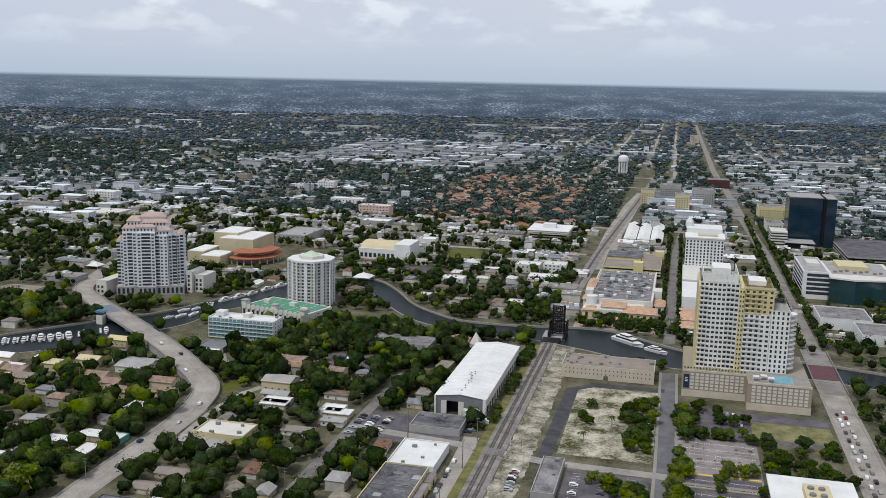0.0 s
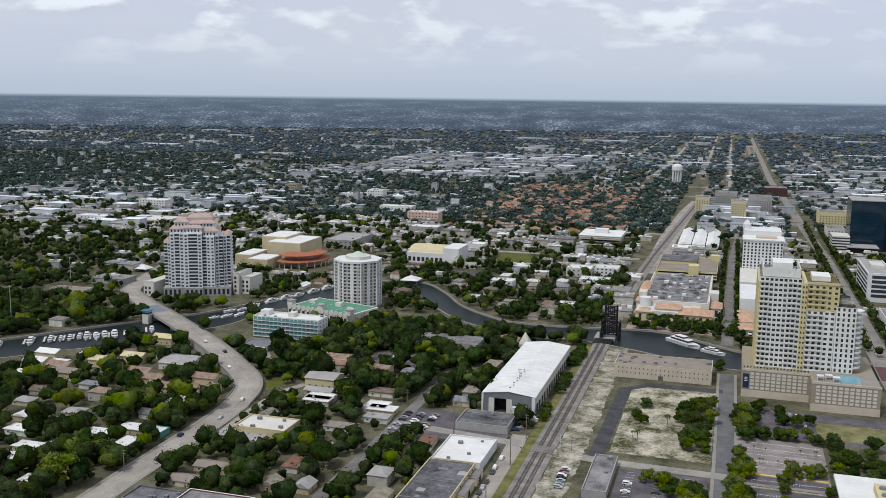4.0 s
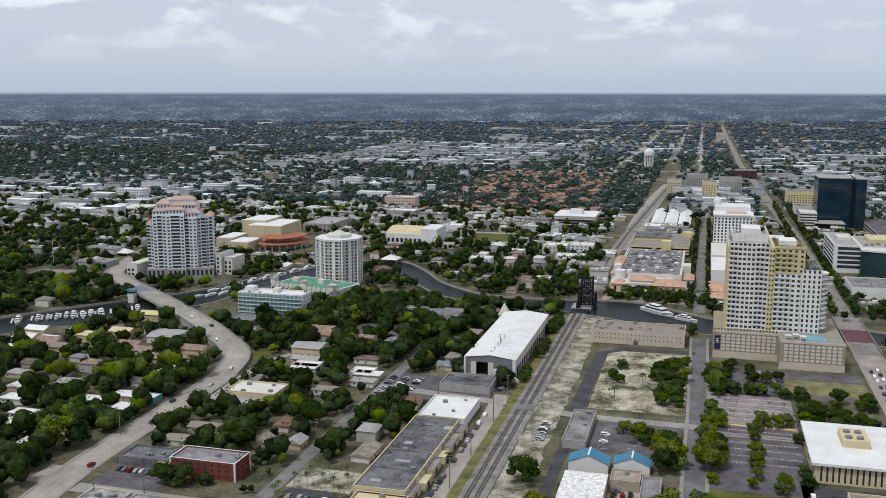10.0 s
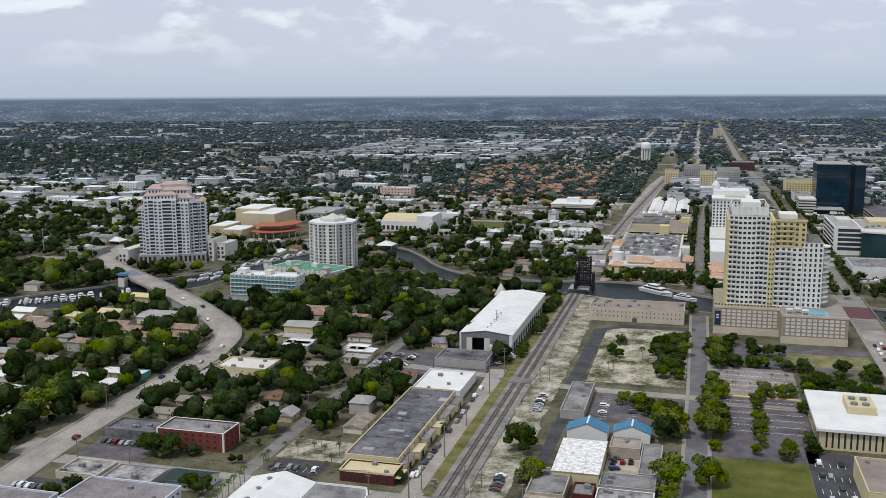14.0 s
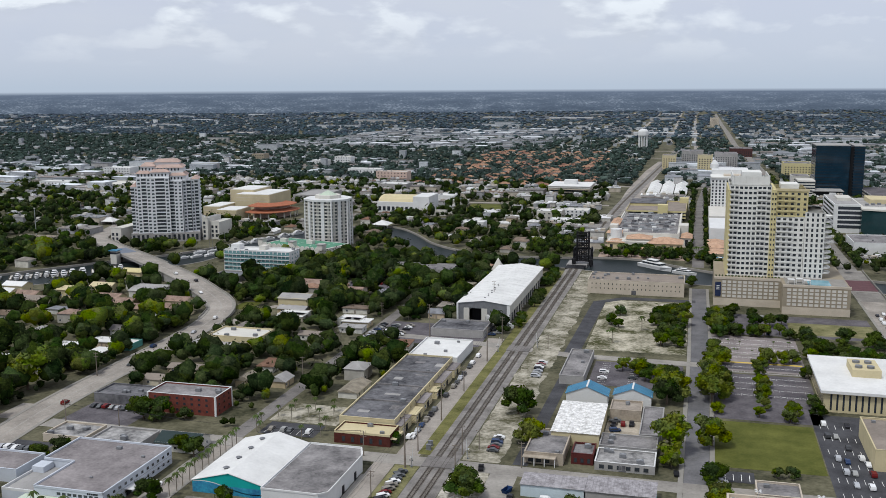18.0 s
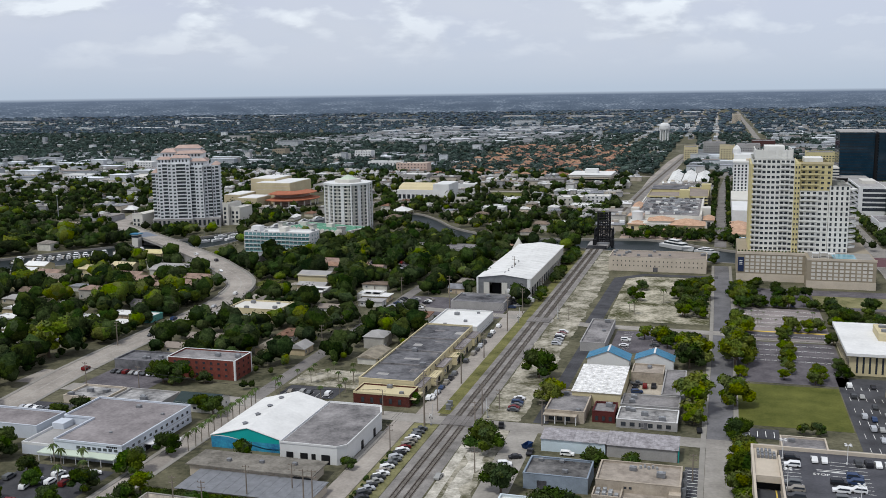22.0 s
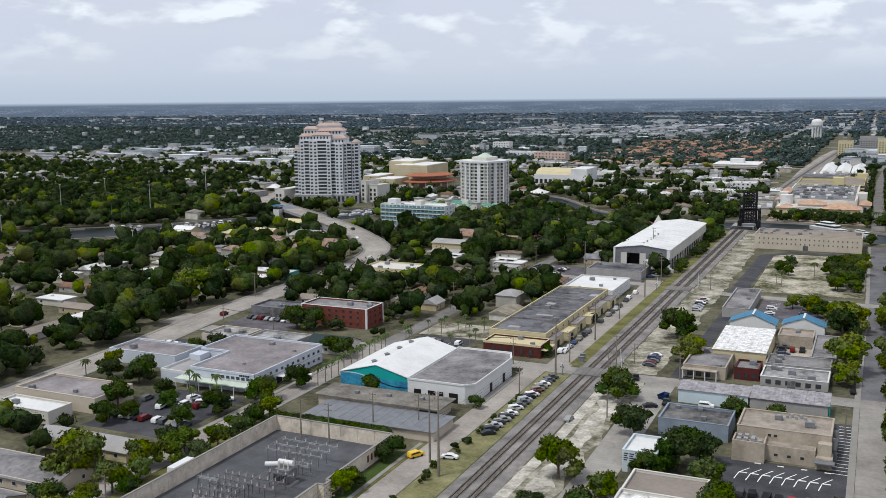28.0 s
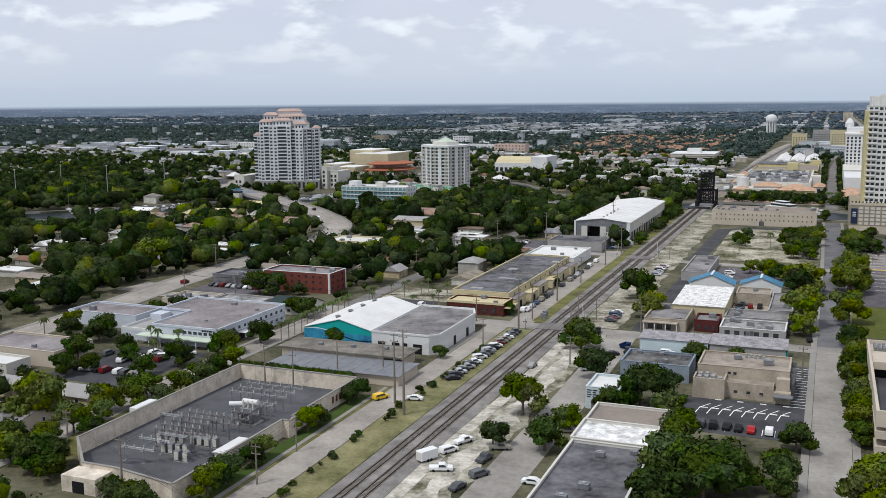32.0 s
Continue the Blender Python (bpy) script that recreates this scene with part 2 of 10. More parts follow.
ISLAND = dict(source="ShaderNodeNewGeometry", out="Random Per Island")
M_GROUND = mat("suburban_ground", (0.030, 0.036, 0.016), 0.95, 0.4, 0.05, 0.6, other=(0.125, 0.115, 0.075))
M_GRASS = mat("mown_grass", (0.066, 0.080, 0.014), 0.95, 0.25, 0.08, 1.5, other=(0.105, 0.108, 0.026))
M_DRYGRASS = mat("dry_grass", (0.11, 0.115, 0.04), 0.95, 0.35, 0.1, 1.2, other=(0.20, 0.185, 0.095))
M_SAND = mat("sandy_lot", (0.080, 0.082, 0.030), 0.95, 0.3, 0.07, 0.6, other=(0.36, 0.33, 0.26), span=(0.56, 0.80))
M_DIRT = mat("sandy_dirt", (0.125, 0.118, 0.068), 0.95, 0.3, 0.09, 0.7, other=(0.33, 0.305, 0.25), span=(0.55, 0.82))
M_VERGE = mat("olive_verge", (0.085, 0.09, 0.024), 0.95, 0.3, 0.12, 1.4, other=(0.165, 0.155, 0.06))
M_LANE = mat("dusty_lane", (0.215, 0.20, 0.18), 0.95, 0.15, 0.07, 0.8, other=(0.31, 0.29, 0.26), span=(0.45, 0.9))
M_FARLANE = mat("worn_avenue_asphalt", (0.165, 0.153, 0.14), 0.95, 0.15, 0.07, 0.8, other=(0.255, 0.238, 0.215))
M_ASPHALT = mat("dark_asphalt", (0.045, 0.045, 0.05), 0.9, 0.25, 0.1, 2.0, other=(0.07, 0.07, 0.075))
M_LOT = mat("worn_asphalt", (0.074, 0.068, 0.077), 0.9, 0.3, 0.09, 1.0, other=(0.126, 0.115, 0.122))
M_ROAD = mat("pale_road", (0.235, 0.21, 0.185), 0.9, 0.2, 0.06, 1.0, other=(0.33, 0.30, 0.265))
M_STREET = mat("street_asphalt", (0.122, 0.113, 0.108), 0.9, 0.22, 0.06, 1.0, other=(0.20, 0.186, 0.174))
M_BLUESTREET = mat("blue_grey_asphalt", (0.105, 0.103, 0.108), 0.9, 0.2, 0.06, 1.0, other=(0.16, 0.156, 0.16))
M_PAVE = mat("concrete_pavement", (0.26, 0.245, 0.22), 0.9, 0.15, 0.2, 2.0)
M_MARK = mat("road_paint", (0.78, 0.78, 0.74), 0.8, 0.15, 0.5, 4.0)
M_MARKY = mat("yellow_road_paint", (0.70, 0.52, 0.10), 0.8, 0.15, 0.5, 4.0)
M_BALLAST = mat("rail_ballast", (0.15, 0.14, 0.13), 0.95, 0.3, 0.12, 3.0, other=(0.23, 0.215, 0.20))
M_RAIL = mat("rusty_rail", (0.055, 0.042, 0.035), 0.6, 0.2, 0.5, 5.0, metal=0.3)
M_SLEEPER = mat("timber_sleeper", (0.09, 0.075, 0.06), 0.9, 0.25, 0.5, 5.0, island=0.25)
M_WATER = mat("river_water", (0.014, 0.020, 0.021), 0.42, 0.2, 0.02, 0.9, bump=0.5, spec=0.09)
M_WHITE = mat("white_paint", (0.62, 0.62, 0.61), 0.7, 0.08, 0.12, 1.5)
M_WHITEROOF = mat("white_roof_coating", (0.64, 0.635, 0.615), 0.75, 0.13, 0.08, 0.8)
M_GREYROOF = mat("grey_roof_felt", (0.115, 0.11, 0.113), 0.9, 0.34, 0.1, 0.9, other=(0.23, 0.218, 0.215))
M_MAUVEROOF = mat("mauve_roof_felt", (0.165, 0.147, 0.150), 0.9, 0.3, 0.07, 0.8, other=(0.245, 0.224, 0.222))
M_PATCHROOF = mat("patched_roof_felt", (0.07, 0.07, 0.075), 0.9, 0.4, 0.16, 0.5, other=(0.34, 0.33, 0.32))
M_DARKROOF = mat("dark_roof_felt", (0.055, 0.055, 0.062), 0.9, 0.4, 0.09, 0.6, other=(0.15, 0.148, 0.155))
M_BROWNROOF = mat("brown_roof_gravel", (0.24, 0.205, 0.175), 0.95, 0.22, 0.07, 0.9)
M_CREAM = mat("cream_stucco", (0.52, 0.45, 0.28), 0.85, 0.1, 0.15, 2.0)
M_BEIGE = mat("beige_stucco", (0.48, 0.42, 0.34), 0.85, 0.12, 0.15, 2.0)
M_STAINED = mat("stained_concrete", (0.50, 0.435, 0.35), 0.9, 0.2, 0.3, 1.6, other=(0.64, 0.57, 0.475))
M_CONC = mat("concrete", (0.31, 0.30, 0.29), 0.9, 0.18, 0.15, 2.0)
M_BRICK = mat("red_brick", (0.150, 0.046, 0.034), 0.9, 0.25, 0.6, 6.0)
M_OLDBRICK = mat("dark_old_brick", (0.075, 0.036, 0.034), 0.9, 0.25, 0.6, 6.0)
M_METAL = mat("galvanised_metal", (0.205, 0.21, 0.22), 0.5, 0.2, 0.4, 3.0, metal=0.35)
M_STEEL = mat("grey_steel", (0.34, 0.35, 0.36), 0.5, 0.15, 0.6, 4.0, metal=0.4)
# also coats blocks and sheets that stand in for shade indoors
M_STEELANDSHADE = mat("black_steel_and_shade", (0.018, 0.018, 0.02), 0.6, 0.2, 0.3, 3.0, metal=0.2)
M_WOODPOLE = mat("weathered_pole", (0.20, 0.17, 0.14), 0.9, 0.2, 0.5, 5.0)
M_GLASS = mat("dark_window_glass", (0.03, 0.036, 0.045), 0.12, 0.2, 0.1, 1.0, spec=0.6)
M_TOWERGLASS = mat("pale_tower_glass", (0.062, 0.074, 0.082), 0.2, 0.3, 0.15, 0.8, spec=0.5)
M_BLUEGLASS = mat("black_curtain_glass", (0.008, 0.026, 0.045), 0.08, 0.4, 0.06, 0.5, spec=0.6)
M_GREENGLASS = mat("green_curtain_glass", (0.015, 0.04, 0.045), 0.1, 0.3, 0.03, 0.5, spec=0.5)
M_AQUAGLASS = mat("aqua_window_glass", (0.15, 0.27, 0.28), 0.15, 0.2, 0.1, 1.0, spec=0.6)
M_TERRA = mat("terracotta_tiles", (0.25, 0.145, 0.095), 0.9, 0.25, 0.3, 3.0, island=0.2, other=(0.33, 0.215, 0.155))
M_OLDTILE = mat("old_brown_tiles", (0.20, 0.14, 0.11), 0.9, 0.25, 0.3, 2.0, other=(0.28, 0.20, 0.16))
M_PALETERRA = mat("sunbleached_terracotta", (0.40, 0.245, 0.16), 0.9, 0.2, 0.3, 3.0, other=(0.48, 0.32, 0.22))
M_PINKROOF = mat("pink_tile_roof", (0.43, 0.32, 0.275), 0.9, 0.15, 0.2, 2.0)
M_TOWERWHITE = mat("tower_stucco", (0.66, 0.67, 0.68), 0.8, 0.1, 0.1, 1.0)
M_TEAL = mat("teal_paint", (0.02, 0.33, 0.31), 0.6, 0.1, 0.2, 2.0)
M_BLUEPAINT = mat("blue_mural_paint", (0.03, 0.10, 0.30), 0.6, 0.3, 0.2, 1.0, other=(0.05, 0.30, 0.42))
M_BLUEROOF = mat("blue_metal_roof", (0.055, 0.185, 0.30), 0.5, 0.15, 0.25, 2.0)
M_YELLOWWALL = mat("yellow_stucco", (0.54, 0.475, 0.255), 0.8, 0.08, 0.15, 2.0)
M_TAUPE = mat("taupe_panels", (0.29, 0.25, 0.185), 0.85, 0.1, 0.2, 2.0)
M_WARMWHITE = mat("warm_white_stucco", (0.66, 0.655, 0.62), 0.8, 0.08, 0.12, 1.5)
M_FADED = mat("faded_road_paint", (0.36, 0.35, 0.32), 0.85, 0.3, 0.4, 3.0)
M_PALE = mat("pale_stucco", (0.56, 0.54, 0.49), 0.8, 0.1, 0.12, 1.5)
M_WHITEGRAVEL = mat("white_gravel_bank", (0.16, 0.15, 0.105), 0.95, 0.3, 0.12, 1.0, other=(0.50, 0.47, 0.41), span=(0.46, 0.86))
M_HALL = mat("ochre_stucco", (0.47, 0.405, 0.265), 0.85, 0.12, 0.08, 0.8)
M_GRAVEL = mat("grey_gravel", (0.072, 0.074, 0.080), 0.95, 0.2, 0.1, 2.5, other=(0.10, 0.102, 0.108))
M_OLIVEROOF = mat("weathered_olive_roof", (0.115, 0.105, 0.088), 0.95, 0.3, 0.15, 1.0, other=(0.20, 0.185, 0.16))
M_GREENDECK = mat("green_court_surface", (0.10, 0.24, 0.16), 0.9, 0.12, 0.1, 1.5)
M_POOL = mat("pool_water", (0.17, 0.34, 0.40), 0.1, 0.1, 0.2, 1.0)
M_BARK = mat("bark", (0.13, 0.10, 0.075), 0.95, 0.25, 0.8, 6.0)
M_PALMBARK = mat("palm_trunk", (0.24, 0.21, 0.17), 0.95, 0.2, 0.8, 6.0)
M_LEAF = foliage("broad_leaves", ((0.0, (0.012, 0.021, 0.004)), (0.35, (0.045, 0.073, 0.013)), (0.85, (0.130, 0.178, 0.032))), 0.2, 3.2, obj=0.6)
M_LEAFLIGHT = foliage("young_leaves", ((0.0, (0.034, 0.046, 0.005)), (0.35, (0.104, 0.136, 0.014)), (0.85, (0.210, 0.238, 0.030))), 0.2, 3.2, obj=0.6)
M_LEAFWOOD = foliage("woodland_leaves", ((0.0, (0.005, 0.010, 0.003)), (0.32, (0.024, 0.038, 0.010)), (0.62, (0.058, 0.080, 0.022)), (0.92, (0.122, 0.138, 0.043))), 0.14, 1.3)
# blue haze is mixed into these leaf colours, stronger for farther woods
M_CANOPYMID = foliage("hazed_suburb_canopy", ((0.0, (0.015, 0.024, 0.020)), (0.35, (0.046, 0.068, 0.059)), (0.9, (0.130, 0.168, 0.148))), 0.06, 0.5, 0.7, island=0.2)
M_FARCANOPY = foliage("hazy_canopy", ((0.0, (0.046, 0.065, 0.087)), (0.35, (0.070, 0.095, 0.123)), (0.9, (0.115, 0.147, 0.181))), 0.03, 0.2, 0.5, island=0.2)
M_CANOPY = foliage("haze_blue_canopy", ((0.0, (0.033, 0.049, 0.062)), (0.35, (0.062, 0.087, 0.106)), (0.9, (0.122, 0.160, 0.188))), 0.03, 0.2, 0.5, island=0.25)
M_FROND = mat("palm_fronds", (0.035, 0.055, 0.016), 0.7, 0.3, 0.5, 3.0, obj=0.3, island=0.4, other=(0.075, 0.095, 0.03), spec=0.02)
M_TYRE = mat("tyre_rubber", (0.02, 0.02, 0.02), 0.9, 0.1)
M_CAR = palette("car_paint", [(0.72, 0.72, 0.72), (0.02, 0.02, 0.024), (0.40, 0.41, 0.43), (0.75, 0.75, 0.74), (0.08, 0.085, 0.09), (0.14, 0.015, 0.015), (0.03, 0.05, 0.11), (0.30, 0.30, 0.29), (0.66, 0.66, 0.65), (0.03, 0.03, 0.034), (0.12, 0.125, 0.13), (0.05, 0.052, 0.055), (0.24, 0.22, 0.19)], 0.25, var=0.03)
M_HOUSEWALL = palette("house_walls", [(0.52, 0.47, 0.37), (0.58, 0.57, 0.53), (0.45, 0.37, 0.24), (0.48, 0.39, 0.28), (0.40, 0.38, 0.34), (0.60, 0.58, 0.52)], 0.85)
M_HOUSEROOF = palette("house_roofs", [(0.24, 0.215, 0.19), (0.20, 0.155, 0.12), (0.58, 0.57, 0.55), (0.15, 0.14, 0.135), (0.28, 0.255, 0.22), (0.19, 0.11, 0.075), (0.68, 0.67, 0.65), (0.22, 0.225, 0.24), (0.17, 0.13, 0.10), (0.26, 0.23, 0.18)], 0.9, var=0.18)
M_TOWNWALL = palette("town_walls", [(0.56, 0.54, 0.50), (0.62, 0.62, 0.61), (0.44, 0.42, 0.40), (0.68, 0.68, 0.67), (0.46, 0.41, 0.34), (0.36, 0.36, 0.37)], 0.85, **ISLAND)
M_TOWNROOF = palette("town_roofs", [(0.27, 0.26, 0.25), (0.20, 0.18, 0.165), (0.70, 0.70, 0.69), (0.23, 0.215, 0.20), (0.34, 0.33, 0.32), (0.19, 0.14, 0.11), (0.60, 0.60, 0.60), (0.22, 0.225, 0.24), (0.16, 0.15, 0.14), (0.30, 0.28, 0.26)], 0.9, var=0.15, scale=0.05, **ISLAND)

# blue-grey haze is painted into the far and hazy palettes
M_FARWALL = palette("haze_grey_walls", [(0.40, 0.42, 0.44), (0.52, 0.54, 0.56), (0.34, 0.36, 0.38), (0.60, 0.62, 0.64), (0.38, 0.37, 0.36)], 0.85, **ISLAND)
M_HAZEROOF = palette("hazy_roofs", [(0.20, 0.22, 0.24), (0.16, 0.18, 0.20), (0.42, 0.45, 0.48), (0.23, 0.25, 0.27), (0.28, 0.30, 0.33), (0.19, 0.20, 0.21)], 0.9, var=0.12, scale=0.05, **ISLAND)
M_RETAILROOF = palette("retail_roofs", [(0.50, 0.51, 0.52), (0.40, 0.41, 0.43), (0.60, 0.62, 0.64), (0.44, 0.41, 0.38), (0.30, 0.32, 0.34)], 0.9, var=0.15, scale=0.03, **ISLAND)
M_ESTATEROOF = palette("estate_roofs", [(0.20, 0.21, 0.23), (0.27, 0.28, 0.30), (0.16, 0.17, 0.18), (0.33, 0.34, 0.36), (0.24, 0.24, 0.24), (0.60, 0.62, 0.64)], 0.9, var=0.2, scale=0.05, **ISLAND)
M_FARROOF = palette("haze_grey_roofs", [(0.22, 0.23, 0.25), (0.17, 0.18, 0.19), (0.62, 0.65, 0.68), (0.26, 0.27, 0.29), (0.33, 0.35, 0.37), (0.22, 0.19, 0.17), (0.52, 0.55, 0.58), (0.20, 0.22, 0.24), (0.72, 0.75, 0.78), (0.28, 0.28, 0.29)], 0.9, var=0.15, scale=0.05, **ISLAND)

# ---- building blocks ----
def mesh_of(bm, *materials):
    me = bpy.data.meshes.new("part")
    bmesh.ops.recalc_face_normals(bm, faces=bm.faces)
    bm.to_mesh(me)
    bm.free()
    for m in materials:
        me.materials.append(m)
    return me


def raw_mesh(verts, faces, *materials):
    me = bpy.data.meshes.new("part")
    me.from_pydata(verts, [], faces)
    for m in materials:
        me.materials.append(m)
    return me


def thing(name, at=(0, 0, 0), label="", category="", group="", kind="", turn=0.0):
    ob = new(name)
    ob.location, ob.rotation_euler[2] = at, radians(turn)
    ob.empty_display_size = 0.3
    return tagged(ob, label, category, group, kind)


def put(name, me, parent=None, at=(0, 0, 0), label="", turn=0.0, size=None):
    ob = new(name, me)
    ob.parent, ob.location, ob.rotation_euler[2] = parent, at, radians(turn)
    if size:
        ob.scale = size
    return tagged(ob, label)


def part(name, bm, material, parent, label="", at=(0, 0, 0), turn=0.0):
    mats = material if isinstance(material, (list, tuple)) else (material,)
    return put(name, mesh_of(bm, *mats), parent, at, label, turn)


def box(bm, x0, x1, y0, y1, z0, z1, slot=0, bevel=0.0):
    v = [bm.verts.new(p) for p in ((x0, y0, z0), (x1, y0, z0), (x1, y1, z0), (x0, y1, z0), (x0, y0, z1), (x1, y0, z1), (x1, y1, z1), (x0, y1, z1))]
    fs = []
    for q in ((0, 3, 2, 1), (4, 5, 6, 7), (0, 1, 5, 4), (1, 2, 6, 5), (2, 3, 7, 6), (3, 0, 4, 7)):
        f = bm.faces.new([v[i] for i in q])
        f.material_index = slot
        fs.append(f)
    if bevel:
        es = {e for f in fs for e in f.edges}
        bmesh.ops.bevel(bm, geom=list(es), offset=bevel, segments=1, affect="EDGES")
    return v


def boxm(*b, bevel=0.0):
    bm = bmesh.new()
    box(bm, *b, bevel=bevel)
    return bm


def prism(bm, ring, z0, z1, slot=0):
    """A closed block over a ring of (x, y)."""
    lo, hi = [bm.verts.new((x, y, z0)) for x, y in ring], [bm.verts.new((x, y, z1)) for x, y in ring]
    n = len(ring)
    fs = [bm.faces.new(lo[::-1]), bm.faces.new(hi)] + [bm.faces.new((lo[i], lo[(i + 1) % n], hi[(i + 1) % n], hi[i])) for i in range(n)]
    for f in fs:
        f.material_index = slot
    return bm


def tube(bm, x, y, z0, z1, r0, r1=None, n=8, slot=0):
    r1 = r0 if r1 is None else r1
    lo = [bm.verts.new((x + r0 * math.cos(a), y + r0 * math.sin(a), z0)) for a in (math.tau * i / n for i in range(n))]
    hi = [bm.verts.new((x + r1 * math.cos(a), y + r1 * math.sin(a), z1)) for a in (math.tau * i / n for i in range(n))]
    fs = [bm.faces.new(lo[::-1]), bm.faces.new(hi)] + [bm.faces.new((lo[i], lo[(i + 1) % n], hi[(i + 1) % n], hi[i])) for i in range(n)]
    for f in fs:
        f.material_index = slot
    return bm


def beam(bm, a, b, r, slot=0):
    """A square bar from a to b."""
    a, b = Vector(a), Vector(b)
    d = (b - a).normalized()
    s = d.orthogonal().normalized() * r
    t = d.cross(s)
    lo, hi = [bm.verts.new(a + k) for k in (s + t, t - s, -s - t, s - t)], [bm.verts.new(b + k) for k in (s + t, t - s, -s - t, s - t)]
    for f in [bm.faces.new(lo[::-1]), bm.faces.new(hi)] + [bm.faces.new((lo[i], lo[(i + 1) % 4], hi[(i + 1) % 4], hi[i])) for i in range(4)]:
        f.material_index = slot


def ribbon(points, width, z0, z1):
    """A slab along a line of (x, y), as verts and faces."""
    pts = [Vector(p) for p in points]
    vs, fs = [], []
    for i, p in enumerate(pts):
        d = (pts[min(i + 1, len(pts) - 1)] - pts[max(i - 1, 0)]).normalized()
        s = Vector((-d.y, d.x)) * width / 2
        for q in (p + s, p - s):
            vs += [(q.x, q.y, z0), (q.x, q.y, z1)]
        if i:
            k = 4 * i
            fs += [(k - 3, k - 1, k + 3, k + 1), (k - 4, k - 3, k + 1, k), (k - 2, k + 2, k + 3, k - 1)]
    return vs, fs


def curve_line(points, step=6.0):
    """A smooth line through points (Catmull-Rom)."""
    p = [Vector(q) for q in points]
    p = [2 * p[0] - p[1]] + p + [2 * p[-1] - p[-2]]
    out = []
    for a, b, c, d in zip(p, p[1:], p[2:], p[3:]):
        n = max(2, int((c - b).length / step))
        for k in range(n):
            t = k / n
            out.append(tuple(0.5 * (2 * b + (c - a) * t + (2 * a - 5 * b + 4 * c - d) * t**2 + (3 * b - a - 3 * c + d) * t**3)))
    return out + [tuple(p[-2])]


# ground that is taken, one cell a metre
GX, GY, GW, GH = -900, 60, 1400, 1500
taken = np.zeros((GH, GW), bool)


def take(x0, x1, y0, y1, m=0.0):
    taken[max(0, int(y0 - m - GY)):max(0, int(y1 + m - GY) + 1), max(0, int(x0 - m - GX)):max(0, int(x1 + m - GX) + 1)] = True


def take_line(points, width, m=0.0):
    for (ax, ay), (bx, by) in zip(points, points[1:]):
        n = max(1, int(math.hypot(bx - ax, by - ay) / 3))
        for k in range(n + 1):
            x, y, w = ax + (bx - ax) * k / n, ay + (by - ay) * k / n, width / 2 + m
            take(x - w, x + w, y - w, y + w)


def is_free(x, y, r=0.0):
    i, j = int(y - GY), int(x - GX)
    if not (0 <= i < GH and 0 <= j < GW):
        return True
    k = int(r)
    return not taken[max(0, i - k):i + k + 1, max(0, j - k):j + k + 1].any()


# ---- ground, river, roads ----
BANK_S = [(-2600, -420), (-1200, 180), (-800, 380), (-600, 470), (-530, 505), (-478, 554), (-455, 581), (-431, 602), (-416, 628), (-402, 656), (-384, 690), (-378, 735), (-362, 768), (-345, 800), (-334, 845), (-318, 872), (-300, 878), (-276, 850), (-255, 818), (-209, 763), (-155, 738), (-106, 733), (-60, 716), (-20, 695), (14, 688), (60, 694), (105, 690), (170, 672), (300, 640), (600, 600), (1500, 700)]
BANK_N = [(1500, 760), (600, 660), (300, 690), (175, 716), (105, 736), (60, 738), (20, 738), (0, 748), (-16, 760), (-45, 782), (-75, 784), (-116, 776), (-160, 775), (-185, 784), (-225, 820), (-255, 868), (-281, 903), (-300, 912), (-330, 905), (-367, 866), (-388, 815), (-405, 768), (-424, 722), (-463, 672), (-494, 628), (-520, 592), (-560, 556), (-620, 520), (-810, 430), (-1220, 235), (-2600, -340)]
RIVER = curve_line(BANK_S, 14) + curve_line(BANK_N, 14)
FAR = 30000.0
from mathutils.geometry import tessellate_polygon
outer = [Vector((x, y, 0)) for x, y in ((-FAR, -FAR), (FAR, -FAR), (FAR, FAR), (-FAR, FAR))]
hole = [Vector((x, y, 0)) for x, y in RIVER]
tris = tessellate_polygon([outer, hole])
gv = [tuple(v) for v in outer + hole]
base = len(gv)
gv += [(x, y, -2.5) for x, y in RIVER]
nr = len(RIVER)
walls = [(4 + i, 4 + (i + 1) % nr, base + (i + 1) % nr, base + i) for i in range(nr)]
tagged(new("ground", raw_mesh(gv, [tuple(t) for t in tris] + walls, M_GROUND)), "flat sandy suburban ground with thin grass", "ground", kind="structure")
wv = [(-FAR, -2000, -1.3), (FAR, -2000, -1.3), (FAR, 3000, -1.3), (-FAR, 3000, -1.3)]
tagged(new("water", raw_mesh(wv, [(0, 1, 2, 3)], M_WATER)), "dark rippled river water between seawalls", "river", kind="structure")
# scan the river into the taken map
rx = np.array([p[0] for p in RIVER]); ry = np.array([p[1] for p in RIVER])
for i in range(GH):
    y = GY + i + 0.5
    a, b = (ry <= y), (np.roll(ry, -1) <= y)
    k = np.nonzero(a != b)[0]
    if len(k):
        xs = np.sort(rx[k] + (y - ry[k]) / (np.roll(ry, -1)[k] - ry[k]) * (np.roll(rx, -1)[k] - rx[k]))
        for x0, x1 in zip(xs[::2], xs[1::2]):
            taken[i, max(0, int(x0 - GX) - 2):max(0, int(x1 - GX) + 3)] = True
for nm, bank in (("seawall", BANK_S[4:-3]), ("seawall", BANK_N[2:-4])):
    line = curve_line(bank, 10)
    vs, fs = ribbon(line, 1.2, -1.6, 0.35)
    tagged(new(nm, raw_mesh(vs, fs, M_PAVE)), "pale concrete seawall along the river", "seawall", kind="structure")
    take_line(line, 3)


